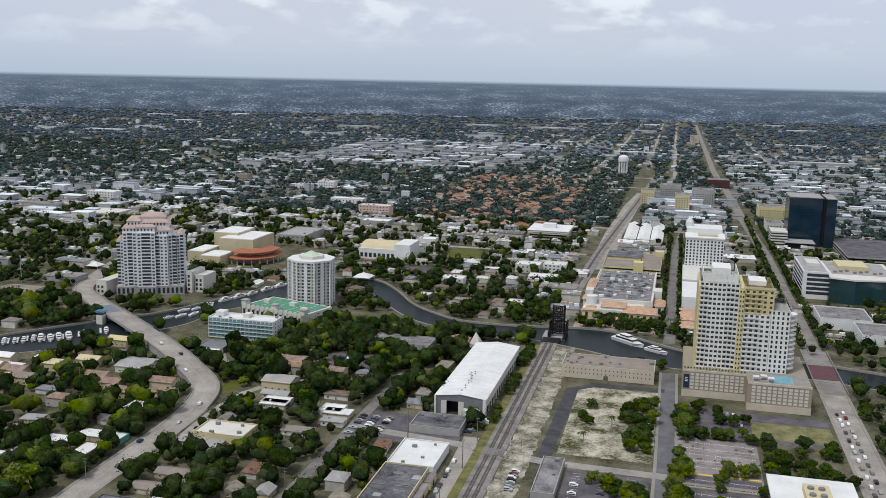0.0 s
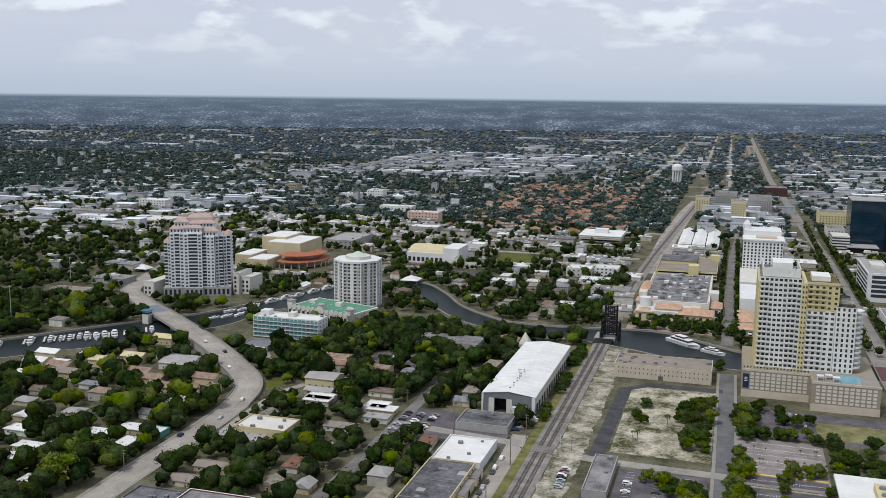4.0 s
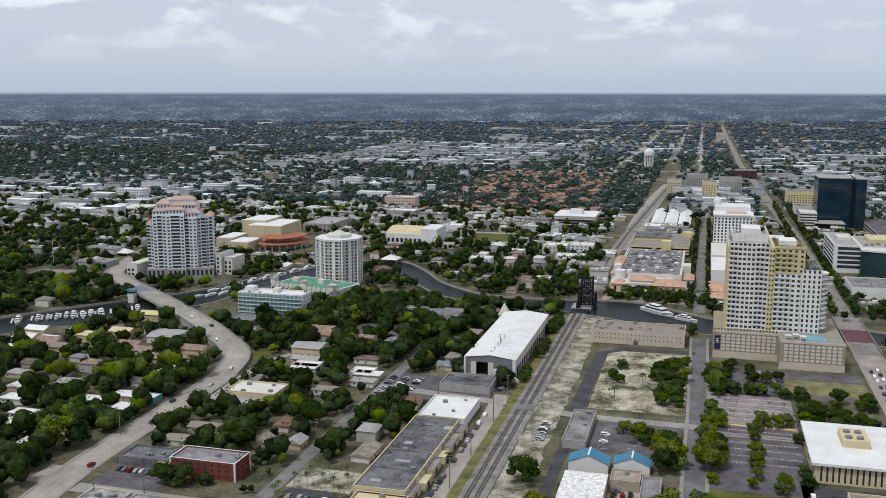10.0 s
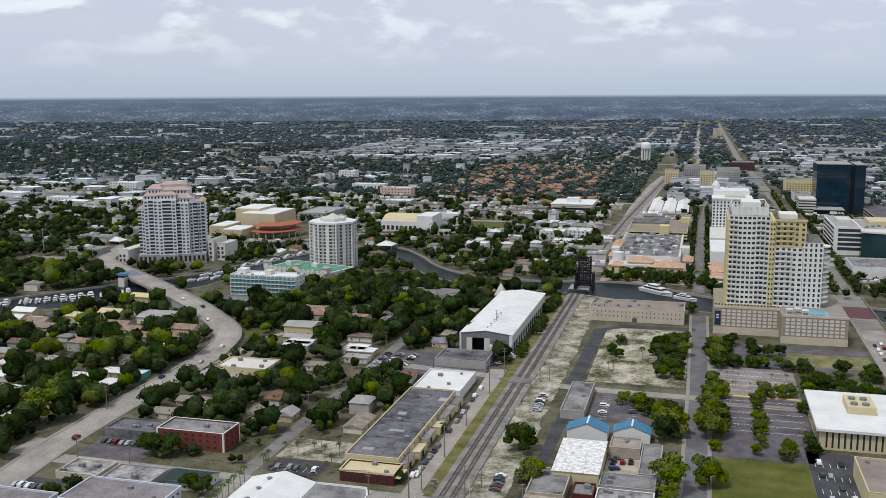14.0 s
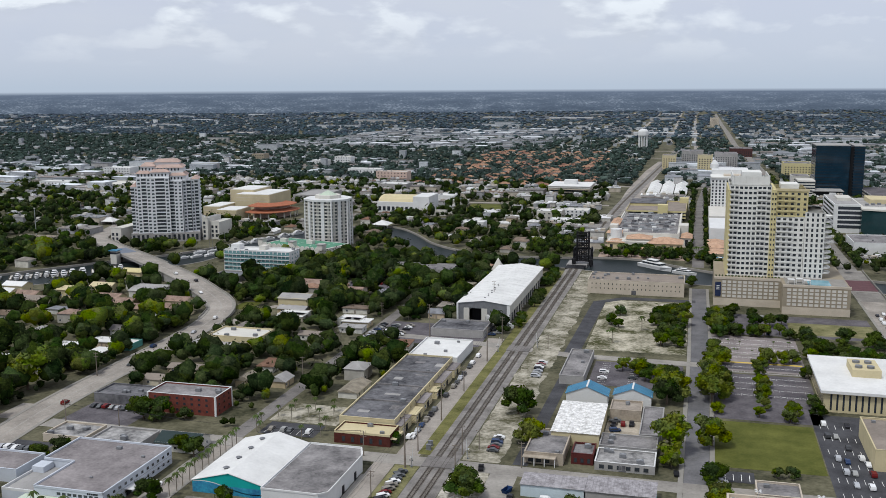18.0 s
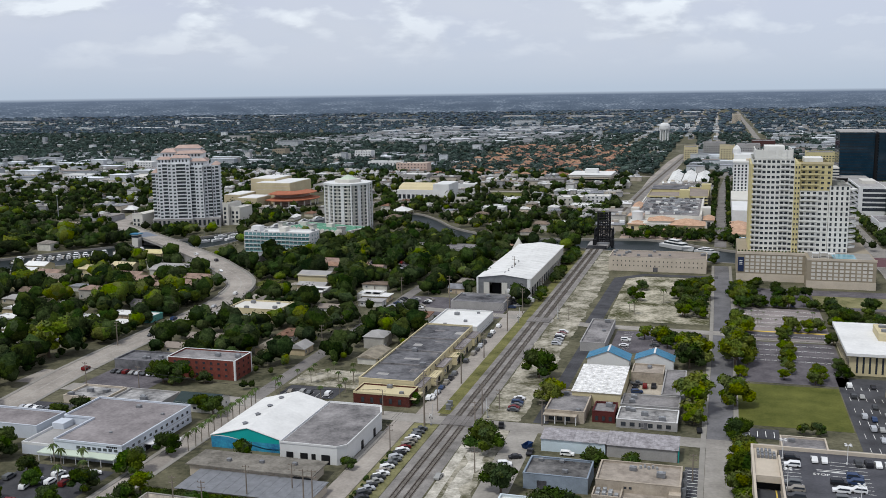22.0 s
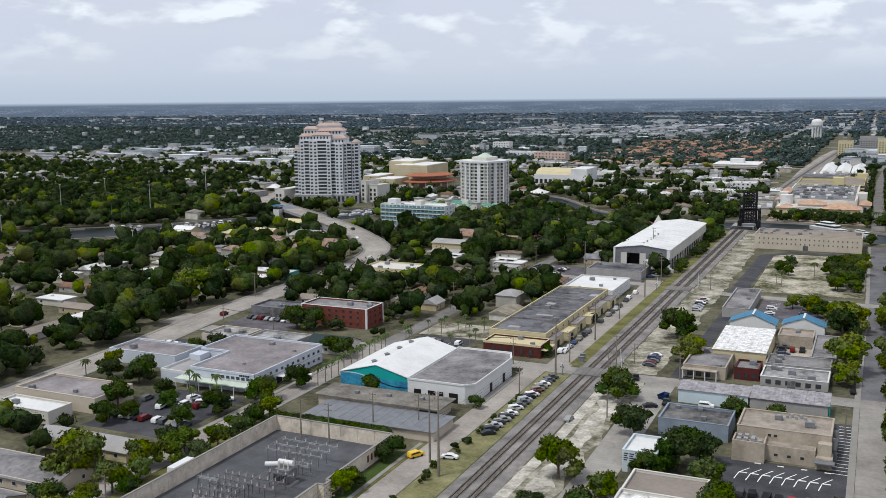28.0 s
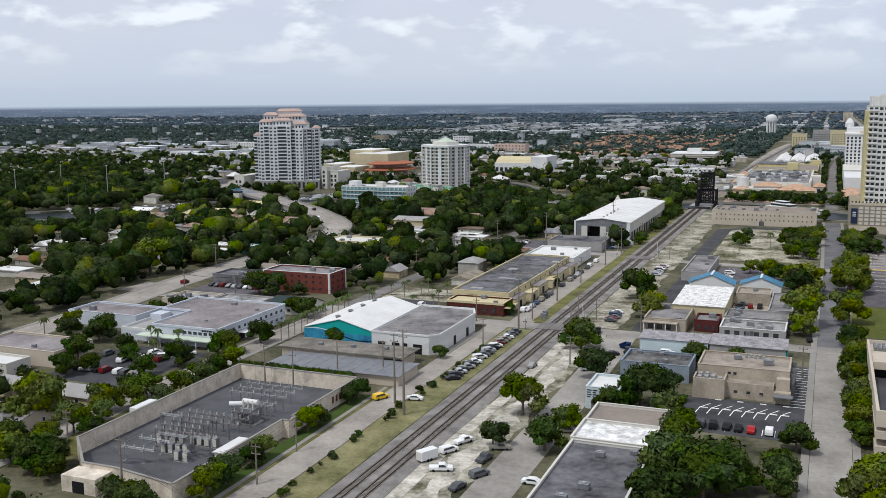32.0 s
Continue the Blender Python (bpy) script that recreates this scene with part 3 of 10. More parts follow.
def sheet(name, x0, x1, y0, y1, z, material, label, category):
    """A laid surface with a thin edge."""
    take(x0, x1, y0, y1)
    return tagged(new(name, mesh_of(boxm(x0, x1, y0, y1, -0.02, z), material)), label, category, kind="structure")


def road(name, points, width, material, z=0.05, label="", curb=False, line=None):
    vs, fs = ribbon(points, width, -0.02, z)
    ob = tagged(new(name, raw_mesh(vs, fs, material)), label, "road", kind="structure")
    take_line(points, width, 1.5)
    if curb:
        for s in (-1, 1):
            off = []
            for i, p in enumerate(points):
                a, b = Vector(points[max(i - 1, 0)]), Vector(points[min(i + 1, len(points) - 1)])
                d = (b - a).normalized()
                off.append((p[0] - s * d.y * (width / 2 + 1.0), p[1] + s * d.x * (width / 2 + 1.0)))
            v2, f2 = ribbon(off, 1.8, -0.02, 0.17)
            tagged(new("pavement", raw_mesh(v2, f2, M_PAVE)), "raised concrete pavement beside a road", "pavement", kind="structure")
    return ob


AVENUE = curve_line([(-255, 60), (-262, 200), (-267, 300), (-274, 360), (-276.5, 420), (-277.5, 478), (-281.5, 518), (-288.5, 543), (-301, 560), (-318.6, 577), (-343, 601), (-372, 627), (-403, 653), (-434.5, 679), (-480, 715), (-512, 745), (-530, 766), (-546, 796), (-562, 840), (-590, 930), (-640, 1060), (-700, 1250)], 6)


def climb(y):
    """How high the avenue climbs on its ramps to the river bridge."""
    def ease(u):
        u = min(max(u, 0.0), 1.0)
        return u * u * (3 - 2 * u)
    return 5.0 * ease((y - 500) / 105) * ease((805 - y) / 75)


def raised(slab, whole=True):
    """Lifts a slab on to the ramps, or its top alone."""
    vs, fs = slab
    return [(x, y, z + climb(y) if whole or k % 2 else z) for k, (x, y, z) in enumerate(vs)], fs


def shifted(points, gap):
    """The same line moved sideways, to its left where gap is positive."""
    out = []
    for i, q in enumerate(points):
        d = (Vector(points[min(i + 1, len(points) - 1)]) - Vector(points[max(i - 1, 0)])).normalized()
        out.append((q[0] - d.y * gap, q[1] + d.x * gap))
    return out


vs, fs = raised(ribbon(AVENUE, 13.5, -0.02, 0.07))
tagged(new("road", raw_mesh(vs, fs, M_ROAD)), "pale four-lane avenue curving up to the river bridge", "road", kind="structure")
take_line(AVENUE, 13.5, 1.5)
for gap in (-7.75, 7.75):
    vs, fs = raised(ribbon(shifted(AVENUE, gap), 1.8, -0.02, 0.17))
    tagged(new("pavement", raw_mesh(vs, fs, M_PAVE)), "raised concrete pavement beside an avenue", "pavement", kind="structure")
for y0, y1 in ((500, 652), (722, 806)):
    vs, fs = raised(ribbon([q for q in AVENUE if y0 < q[1] < y1], 17.6, -0.3, -0.05), False)
    tagged(new("ramp", raw_mesh(vs, fs, M_CONC)), "concrete bridge ramp between retaining walls", "ramp", kind="structure")
    for gap in (-8.9, 8.9):
        vs, fs = raised(ribbon([q for q in shifted(AVENUE, gap) if y0 + 12 < q[1] < y1 - 4], 0.35, -0.02, 1.0))
        tagged(new("parapet", raw_mesh(vs, fs, M_PAVE)), "pale concrete parapet along a bridge ramp", "parapet", kind="structure")


take_line(shifted([q for q in AVENUE if 330 < q[1] < 500], -11), 7)
take_line(shifted([q for q in AVENUE if 500 < q[1] < 720], -9), 4)
take_line([(-172, 345), (-172, 610)], 5)
road("road", [(110, 60), (110, 400), (110, 660)], 15, M_ROAD, 0.07, "pale wide avenue with queued traffic", True)
road("road", [(110, 770), (108, 1200), (98, 1530), (95, 1720), (90, 1930), (78, 2320), (75, 3000), (71, 3500), (66, 4800)], 13, M_FARLANE, 0.07, "pale straight avenue running to the horizon")
road("road", [(2, 60), (2, 200), (2, 331)], 9, M_LANE, 0.05, "pale dusty side street", True)
road("road", [(2, 331), (3, 500), (2, 676)], 9, M_BLUESTREET, 0.05, "worn grey side street lined with trees", True)
sheet("pavement", -78, -6, 784, 852, 0.05, mat("pink_paving", (0.33, 0.25, 0.20), 0.9, 0.2, 0.1, 1.0), "pinkish paved riverside promenade", "pavement")
road("road", [(1, 756), (1, 945), (3, 1180), (12, 1420), (28, 1600)], 9, M_STREET, 0.05, "grey downtown street")
road("road", [(-177, 60), (-177, 332)], 7, M_ROAD, 0.05, "pale narrow street past warehouses", True)
road("road", [(-177, 332), (-177, 460), (-177, 620)], 7, M_STREET, 0.05, "narrow grey residential street")
road("road", [(-262, 338), (-177, 337), (-120, 335), (0, 334), (110, 334)], 9, M_LANE, 0.06, "grey cross street over the railway")
road("road", [(-177, 512), (-115, 503), (-60, 491), (4, 489)], 8, M_LANE, 0.06, "grey cross street over the railway")
road("road", [(-110.2, 60), (-110.2, 335)], 8, M_ROAD, 0.055, "pale grey street beside the railway")
road("road", [(-104, 338), (-104, 440), (-106, 515)], 9, M_ROAD, 0.055, "pale grey street beside the railway")
road("road", [(-64, 60), (-64, 250), (-65, 330)], 10, M_LANE, 0.055, "dusty lane beside the railway")
road("road", [(-61, 340), (-60, 420), (-58.8, 490)], 5.6, M_ASPHALT, 0.055, "dark asphalt lane beside parked cars")
road("road", [(-62, 495), (-61, 560), (-60, 620), (-45, 634), (0, 634)], 8, M_ASPHALT, 0.055, "dark asphalt lane round a sandy lot")
for x, y0, y1 in ((-6, 1880, 4900), (-70, 2300, 4900), (-170, 2150, 4900), (-290, 2050, 4900), (-420, 3000, 4900), (-560, 3000, 4900), (230, 1400, 4900)):
    road("road", [(x, y0), (x - 10, (y0 + y1) / 2), (x - 20, y1)], 9, M_ROAD, 0.05, "pale residential street running north")
for y, x0, x1 in ((1340, -900, 110), (1880, -900, 110), (2080, -1200, 300), (2950, -2600, 500), (3700, -3000, 700), (1120, -900, -100)):
    road("road", [(x0, y), (x1, y + 8)], 11, M_ROAD, 0.055, "pale cross street through the suburbs")
vs, fs = ribbon([(-78, 1040), (-80, 1300), (-72, 1600), (-60, 1800)], 24, -0.02, 0.12)
tagged(new("railway_yard", raw_mesh(vs, fs, M_ROAD)), "pale railway station yard with platforms", "railway yard", kind="structure")
take_line([(-78, 1040), (-80, 1300), (-72, 1600)], 36)
road("road", curve_line([(-326, 634), (-313, 612), (-301, 596), (-287, 588), (-270, 583)], 5), 9, M_PAVE, 0.05, "pale forecourt lane with parked cars")
road("road", [(-264, 470), (-266, 500), (-266.5, 522), (-264, 548), (-258, 562)], 5.5, M_ROAD, 0.045, "narrow service lane beside a bridge ramp")
sheet("grass", -284, -272, 546, 567, 0.05, M_GRASS, "bright mown lawn beside a lane", "grass")
sheet("parking_lot", -288, -276, 338, 357, 0.065, M_ROAD, "wide pale road junction", "road")
sheet("ground_lot", -56, -4, 505, 628, 0.03, M_SAND, "bare sandy lot with patches of weeds", "vacant lot")


def ragged(name, x0, x1, y0, y1, z, material, label, category, wander=1.6):
    """A laid strip with uneven edges along y."""
    take(x0, x1, y0, y1)
    vs, fs = [], []
    n = int((y1 - y0) / 2)
    for k in range(n + 1):
        y = y0 + (y1 - y0) * k / n
        a, b = (wander * (noise.noise((q, y * 0.11, 1)) + 0.6 * noise.noise((q, y * 0.5, 2))) for q in (x0, x1))
        vs += [(x0 + min(a, 0.8), y, z), (x1 + b, y, z), (x0 + min(a, 0.8), y, -0.02), (x1 + b, y, -0.02)]
        if k:
            q = 4 * k
            fs += [(q - 4, q - 3, q + 1, q), (q - 3, q - 1, q + 3, q + 1), (q - 2, q - 4, q, q + 2)]
    return tagged(new(name, raw_mesh(vs, fs, material)), label, category, kind="structure")


ragged("ground_lot", -83, -68.5, 340, 720, 0.07, M_DIRT, "sandy strip beside the railway", "ground")
ragged("ground_lot", -82.5, -70, 60, 330, 0.07, M_DIRT, "sandy strip beside the railway", "ground", 2.4)
ragged("rubble", -78, -73, 120, 322, 0.1, M_WHITEGRAVEL, "pale limestone rubble spilled along a lane", "rubble", 3.2)
vs, fs = ribbon(curve_line([(-81.8, 60), (-81.4, 150), (-82.0, 210), (-81.2, 260), (-82.0, 328)], 5), 3.4, -0.02, 0.12)
tagged(new("gravel_bank", raw_mesh(vs, fs, M_WHITEGRAVEL)), "bank of white limestone gravel beside the railway", "gravel", kind="structure")
sheet("grass", -105.8, -96.6, 60, 330, 0.04, M_DRYGRASS, "dry grass verge beside the railway", "grass")
sheet("grass", -100.8, -95.6, 342, 720, 0.08, M_VERGE, "dry grass verge beside the railway", "grass")
sheet("grass", 8, 47.5, 357, 408, 0.06, M_GRASS, "mown green lawn", "grass")
sheet("parking_lot", 8, 53, 411, 478, 0.04, M_LOT, "worn grey parking lot with tree islands", "parking lot")
sheet("parking_lot", 8, 53, 483, 552, 0.04, mat("pinkish_concrete", (0.185, 0.160, 0.155), 0.9, 0.2, 0.08, 1.0, other=(0.26, 0.228, 0.22)), "pinkish concrete parking lot with rows of palms", "parking lot")
sheet("parking_lot", 9, 52, 486, 496, 0.05, M_LOT, "dark asphalt parking aisle", "parking lot")
for y in (480.5, 498, 513, 531):
    tagged(new("trim", mesh_of(boxm(9, 52, y - 0.7, y + 0.7, 0, 0.22), M_MARKY if y == 498 else M_PAVE)), "raised kerb strip between parking rows", "kerb", kind="structure")
sheet("parking_lot", 11, 98, 556, 606, 0.04, M_LOT, "grey parking lot with cars", "parking lot")
sheet("grass", 52, 98, 562, 590, 0.07, M_DRYGRASS, "dry lawn in front of a tower podium", "grass")
sheet("parking_lot", -48, -5, 444, 484, 0.035, M_LOT, "worn parking lot under shade trees", "parking lot")
sheet("parking_lot", 48, 98, 330, 425, 0.04, M_ASPHALT, "dark asphalt parking lot", "parking lot")
sheet("parking_lot", 8.5, 22, 343.5, 353.5, 0.05, M_ASPHALT, "narrow dark parking strip with white lines", "parking lot")
sheet("parking_lot", -78, -69.6, 348, 374, 0.05, M_PAVE, "pale concrete parking pad", "parking lot")
sheet("parking_lot", -78, -69.6, 440, 474, 0.05, M_PAVE, "pale concrete parking pad", "parking lot")
sheet("parking_lot", 12, 48, 309, 328, 0.04, M_ASPHALT, "dark asphalt parking lot", "parking lot")
sheet("parking_lot", -42, -3.6, 242, 271, 0.06, M_ASPHALT, "dark asphalt parking lot with white bay lines", "parking lot")
sheet("parking_lot", -8.6, -3.6, 271.05, 311, 0.06, M_ASPHALT, "dark asphalt bays with white lines", "parking lot")
sheet("parking_lot", -170, -146, 348, 362, 0.05, M_ASPHALT, "small dark parking lot edged with pale kerbs", "parking lot")
sheet("ground_lot", -172, -142, 363, 386, 0.03, M_DIRT, "sandy palm garden beside a small parking lot", "garden")
take(-176, -140, 343, 388)
sheet("parking_lot", -258, -226, 340, 366, 0.04, M_LOT, "grey forecourt with parked cars", "parking lot")
sheet("parking_lot", -218, -186, 222, 262, 0.04, M_ASPHALT, "dark parking lot with shade trees", "parking lot")
sheet("parking_lot", -240, -200, 618, 650, 0.04, M_LOT, "grey yard with parked cars", "parking lot")
sheet("parking_lot", -180, -112, 495, 540, 0.04, M_LOT, "grey boatyard forecourt", "parking lot")
sheet("grass", -177.5, -161.0, 164, 246, 0.035, M_VERGE, "unkempt olive grass outside a tall wall", "grass")
sheet("grass", -120.2, -116.6, 130, 240, 0.08, mat("lush_verge", (0.05, 0.078, 0.018), 0.95, 0.3, 0.2, 1.5), "lush green verge below a wall", "grass")
sheet("pavement", -116.5, -115.3, 130, 248, 0.15, M_PAVE, "narrow concrete footpath", "pavement")
sheet("grass", -115.2, -114.3, 130, 248, 0.08, M_VERGE, "narrow verge along a street", "grass")

# railway
RX = -90.0
bm = bmesh.new()
ring = [(RX - 6.4, -0.02), (RX - 4.6, 0.32), (RX + 4.6, 0.32), (RX + 6.4, -0.02)]
lo, hi = [bm.verts.new((x, 20, z)) for x, z in ring], [bm.verts.new((x, 731, z)) for x, z in ring]
for i in range(3):
    bm.faces.new((lo[i], lo[i + 1], hi[i + 1], hi[i]))
bm.faces.new(lo), bm.faces.new(hi[::-1])
railway = thing("railway_track", (0, 0, 0), "double railway track on grey ballast", "railway", kind="structure")
part("ballast", bm, M_BALLAST, railway)
take(RX - 7, RX + 7, 20, 740)
sv, sf = [], []
y, k = 22.0, 0
while y < 731:
    for c in (RX - 2.15, RX + 2.15):
        x0, x1, y0, y1 = c - 1.25, c + 1.25, y, y + 0.26
        b0 = len(sv)
        sv += [(x0, y0, 0.36), (x1, y0, 0.36), (x1, y1, 0.36), (x0, y1, 0.36), (x0, y0, 0.3), (x1, y0, 0.3), (x1, y1, 0.3), (x0, y1, 0.3)]
        sf += [(b0, b0 + 1, b0 + 2, b0 + 3), (b0, b0 + 4, b0 + 5, b0 + 1), (b0 + 1, b0 + 5, b0 + 6, b0 + 2), (b0 + 3, b0 + 7, b0 + 4, b0)]
    y += 0.62
tagged(put("sleepers", raw_mesh(sv, sf, M_SLEEPER), railway), kind="stuff")
for c in (RX - 2.15, RX + 2.15):
    for s in (-0.72, 0.72):
        part("rail", boxm(c + s - 0.06, c + s + 0.06, 20, 731, 0.36, 0.52), M_RAIL, railway)
# crossings: flush timber panels
for yc in (335, 496):
    part("crossing_panel", boxm(RX - 6, RX + 6, yc - 5, yc + 5, 0.3, 0.50), M_STREET, railway)


# ---- windows, cars, trees ----
WIN = {}


def window_mesh(w, h, glass=None, frame_mat=None):
    """A framed window: a ring and a recessed pane, facing -y, middle of the sill at the origin."""
    glass, frame_mat = glass or M_GLASS, frame_mat or M_WHITE
    key = (w, h, glass.name, frame_mat.name)
    if key not in WIN:
        bm = bmesh.new()
        f = min(0.12, w / 6)
        box(bm, -w / 2, w / 2, -0.10, 0.02, 0, f), box(bm, -w / 2, w / 2, -0.10, 0.02, h - f, h)
        box(bm, -w / 2, -w / 2 + f, -0.10, 0.02, f, h - f), box(bm, w / 2 - f, w / 2, -0.10, 0.02, f, h - f)
        box(bm, -w / 2 + f, w / 2 - f, -0.04, 0.02, f, h - f, 1)
        WIN[key] = mesh_of(bm, frame_mat, glass)
    return WIN[key]


def windows(parent, side, fixed, a0, a1, n, zs, w, h, glass=None, frame_mat=None, name="window"):
    """Windows on one face of a block: side S, N, E or W at the plane fixed, from a0 to a1 along it."""
    me = window_mesh(w, h, glass, frame_mat)
    turn = {"S": 0, "E": 90, "N": 180, "W": -90}[side]
    for z in zs:
        for i in range(n):
            a = a0 + (a1 - a0) * (i + 0.5) / n
            put(name, me, parent, (a, fixed, z) if side in "SN" else (fixed, a, z), turn=turn)


def flat_block(name, x0, x1, y0, y1, h, wall, roof, label, category="building", parapet=0.6, win=(), doors=(), units=0, group="", seed=0, kind="", lip=None):
    """A flat-roofed building: walls with a raised parapet, a roof sheet, windows, doors and roof units."""
    take(x0, x1, y0, y1, 1.0)
    rnd = random.Random(int(abs(x0 * 7 + y0 * 13)) + seed)
    ob = thing(name, (0, 0, 0), label, category, group, kind)
    bm = bmesh.new()
    t = 0.35
    box(bm, x0, x1, y0, y0 + t, 0, h), box(bm, x0, x1, y1 - t, y1, 0, h)
    box(bm, x0, x0 + t, y0 + t, y1 - t, 0, h), box(bm, x1 - t, x1, y0 + t, y1 - t, 0, h)
    part("wall", bm, wall, ob)
    part("roof", boxm(x0 + t, x1 - t, y0 + t, y1 - t, h - parapet - 0.3, h - parapet), roof, ob)
    bm = bmesh.new()
    e = 0.08
    box(bm, x0 - e, x1 + e, y0 - e, y0 + t + e, h, h + 0.14), box(bm, x0 - e, x1 + e, y1 - t - e, y1 + e, h, h + 0.14)
    box(bm, x0 - e, x0 + t + e, y0 + t + e, y1 - t - e, h, h + 0.14), box(bm, x1 - t - e, x1 + e, y0 + t + e, y1 - t - e, h, h + 0.14)
    part("coping", bm, lip or wall, ob)
    for side, fixed, a0, a1, n, zs, w, hh in win:
        windows(ob, side, fixed, a0, a1, n, zs, w, hh, frame_mat=wall)
    for side, a, w, hh in doors:
        bm = bmesh.new()
        box(bm, -w / 2, w / 2, -0.06, 0.1, 0.02, hh)
        for k in range(1, int(hh / 0.5)):
            box(bm, -w / 2 + 0.05, w / 2 - 0.05, -0.09, -0.06, k * 0.5 - 0.03, k * 0.5 + 0.03)
        at = {"S": (a, y0, 0), "E": (x1, a, 0), "W": (x0, a, 0), "N": (a, y1, 0)}[side]
        part("door", bm, M_DARKROOF, ob, at=at, turn={"S": 0, "E": 90, "N": 180, "W": -90}[side])
    for i in range(units):
        s = rnd.uniform(0.7, 1.3)
        ux, uy = rnd.uniform(x0 + 2, x1 - 2), rnd.uniform(y0 + 2, y1 - 2)
        bm = bmesh.new()
        box(bm, -s, s, -s * 0.7, s * 0.7, 0.15, 0.15 + s * 1.1, bevel=0.05)
        box(bm, -s * 0.9, s * 0.9, -s * 0.6, s * 0.6, 0, 0.15)
        unit = part("roof_unit", bm, M_METAL, ob, at=(ux, uy, h - parapet))
        if s > 1.0:
            bm = bmesh.new()
            tube(bm, 0, 0, 0, 0.16, s * 0.45, n=10)
            part("fan_guard", bm, M_STEEL, unit, at=(0, 0, 0.15 + s * 1.1))
    return ob


def car_meshes():
    """A saloon or van outline swept across its width, with a glass band and wheels."""
    sets = []
    for prof, glass, length, wide in (
        ([(-2.3, 0.35), (-2.3, 0.85), (-1.5, 0.98), (-0.75, 1.42), (0.65, 1.45), (1.45, 1.0), (2.2, 0.88), (2.3, 0.35)], [(-1.4, 1.0), (-0.74, 1.38), (0.62, 1.40), (1.32, 1.0)], 4.6, 0.88),
        ([(-2.35, 0.4), (-2.35, 1.05), (-2.15, 1.72), (0.6, 1.78), (1.35, 1.15), (2.3, 1.0), (2.35, 0.4)], [(-2.1, 1.1), (-2.0, 1.6), (0.55, 1.66), (1.15, 1.15)], 4.7, 0.94),
        ([(-2.6, 0.45), (-2.6, 1.05), (-0.6, 1.08), (-0.5, 1.75), (0.9, 1.78), (1.5, 1.15), (2.6, 1.05), (2.65, 0.45)], [(-0.42, 1.12), (-0.4, 1.66), (0.85, 1.68), (1.35, 1.15)], 5.2, 0.95),
    ):
        bm = bmesh.new()
        rows = []
        for y, k in ((-wide, 0.86), (-wide * 0.93, 1.0), (wide * 0.93, 1.0), (wide, 0.86)):
            rows.append([bm.verts.new((x, y, 0.3 + (z - 0.3) * (k if z > 1.1 else 1.0) if abs(y) == wide and z > 1.1 else z)) for x, z in prof])
        for a, b in zip(rows, rows[1:]):
            for i in range(len(prof) - 1):
                bm.faces.new((a[i], a[i + 1], b[i + 1], b[i]))
            bm.faces.new((a[-1], a[0], b[0], b[-1]))
        bm.faces.new(rows[0]), bm.faces.new(rows[-1][::-1])
        body = mesh_of(bm, M_CAR)
        bm = bmesh.new()
        for y, s in ((-wide - 0.012, 1), (wide + 0.012, -1)):
            lo = [bm.verts.new((x, y, z - 0.02)) for x, z in glass]
            hi = [bm.verts.new((x, y - s * -0.05, z - 0.02)) for x, z in glass]
            bm.faces.new(lo), bm.faces.new(hi[::-1])
            for i in range(4):
                bm.faces.new((lo[i], lo[(i + 1) % 4], hi[(i + 1) % 4], hi[i]))
        g = glass
        for (ax, az), (bx, bz) in ((g[2], g[3]), (g[0], g[1])):
            dx = 0.06 if ax > 0 else -0.06
            v = [bm.verts.new(p) for p in ((ax + dx, -wide * 0.85, az), (ax + dx, wide * 0.85, az), (bx + dx, wide * 0.85, bz), (bx + dx, -wide * 0.85, bz))]
            w = [bm.verts.new((p.co.x - dx, p.co.y, p.co.z - 0.03)) for p in v]
            bm.faces.new(v), bm.faces.new(w[::-1])
            for i in range(4):
                bm.faces.new((v[i], v[(i + 1) % 4], w[(i + 1) % 4], w[i]))
        gl = mesh_of(bm, M_GLASS)
        bm = bmesh.new()
        bmesh.ops.create_cone(bm, cap_ends=True, segments=10, radius1=0.33, radius2=0.33, depth=0.22, matrix=Matrix.Rotation(radians(90), 4, "X"))
        wh = mesh_of(bm, M_TYRE)
        bm = bmesh.new()
        for sx in (-1, 1):
            for sy in (-1, 1):
                bmesh.ops.create_cone(bm, cap_ends=True, segments=10, radius1=0.33, radius2=0.33, depth=0.22, matrix=Matrix.Translation((sx * length * 0.31, sy * (wide - 0.08), 0.33)) @ Matrix.Rotation(radians(90), 4, "X"))
        sets.append((body, gl, wh, length, wide, mesh_of(bm, M_TYRE)))
    return sets


CARS = car_meshes()


PAINTED = {}


def painted(me, material):
    """The same mesh in another paint."""
    key = (me.name, material.name)
    if key not in PAINTED:
        PAINTED[key] = me.copy()
        PAINTED[key].materials[0] = material
    return PAINTED[key]


def car(x, y, turn, which=0, z=0.07, group="parked cars", label="parked car with dark windows", paint=None):
    body, gl, wh, length, wide, four = CARS[which]
    if paint:
        body = painted(body, paint)
    ob = thing("car" if which < 2 else "pickup_truck", (x, y, z), label if which < 2 else "parked pickup truck with an open bed", "car" if which < 2 else "pickup truck", group, turn=turn)
    put("body", body, ob)
    put("window_glass", gl, ob)
    if y > 430:
        tagged(put("undercarriage", four, ob), kind="stuff")
        return ob
    for sx in (-1, 1):
        for sy in (-1, 1):
            put("wheel", wh, ob, (sx * length * 0.31, sy * (wide - 0.08), 0.33))
    return ob


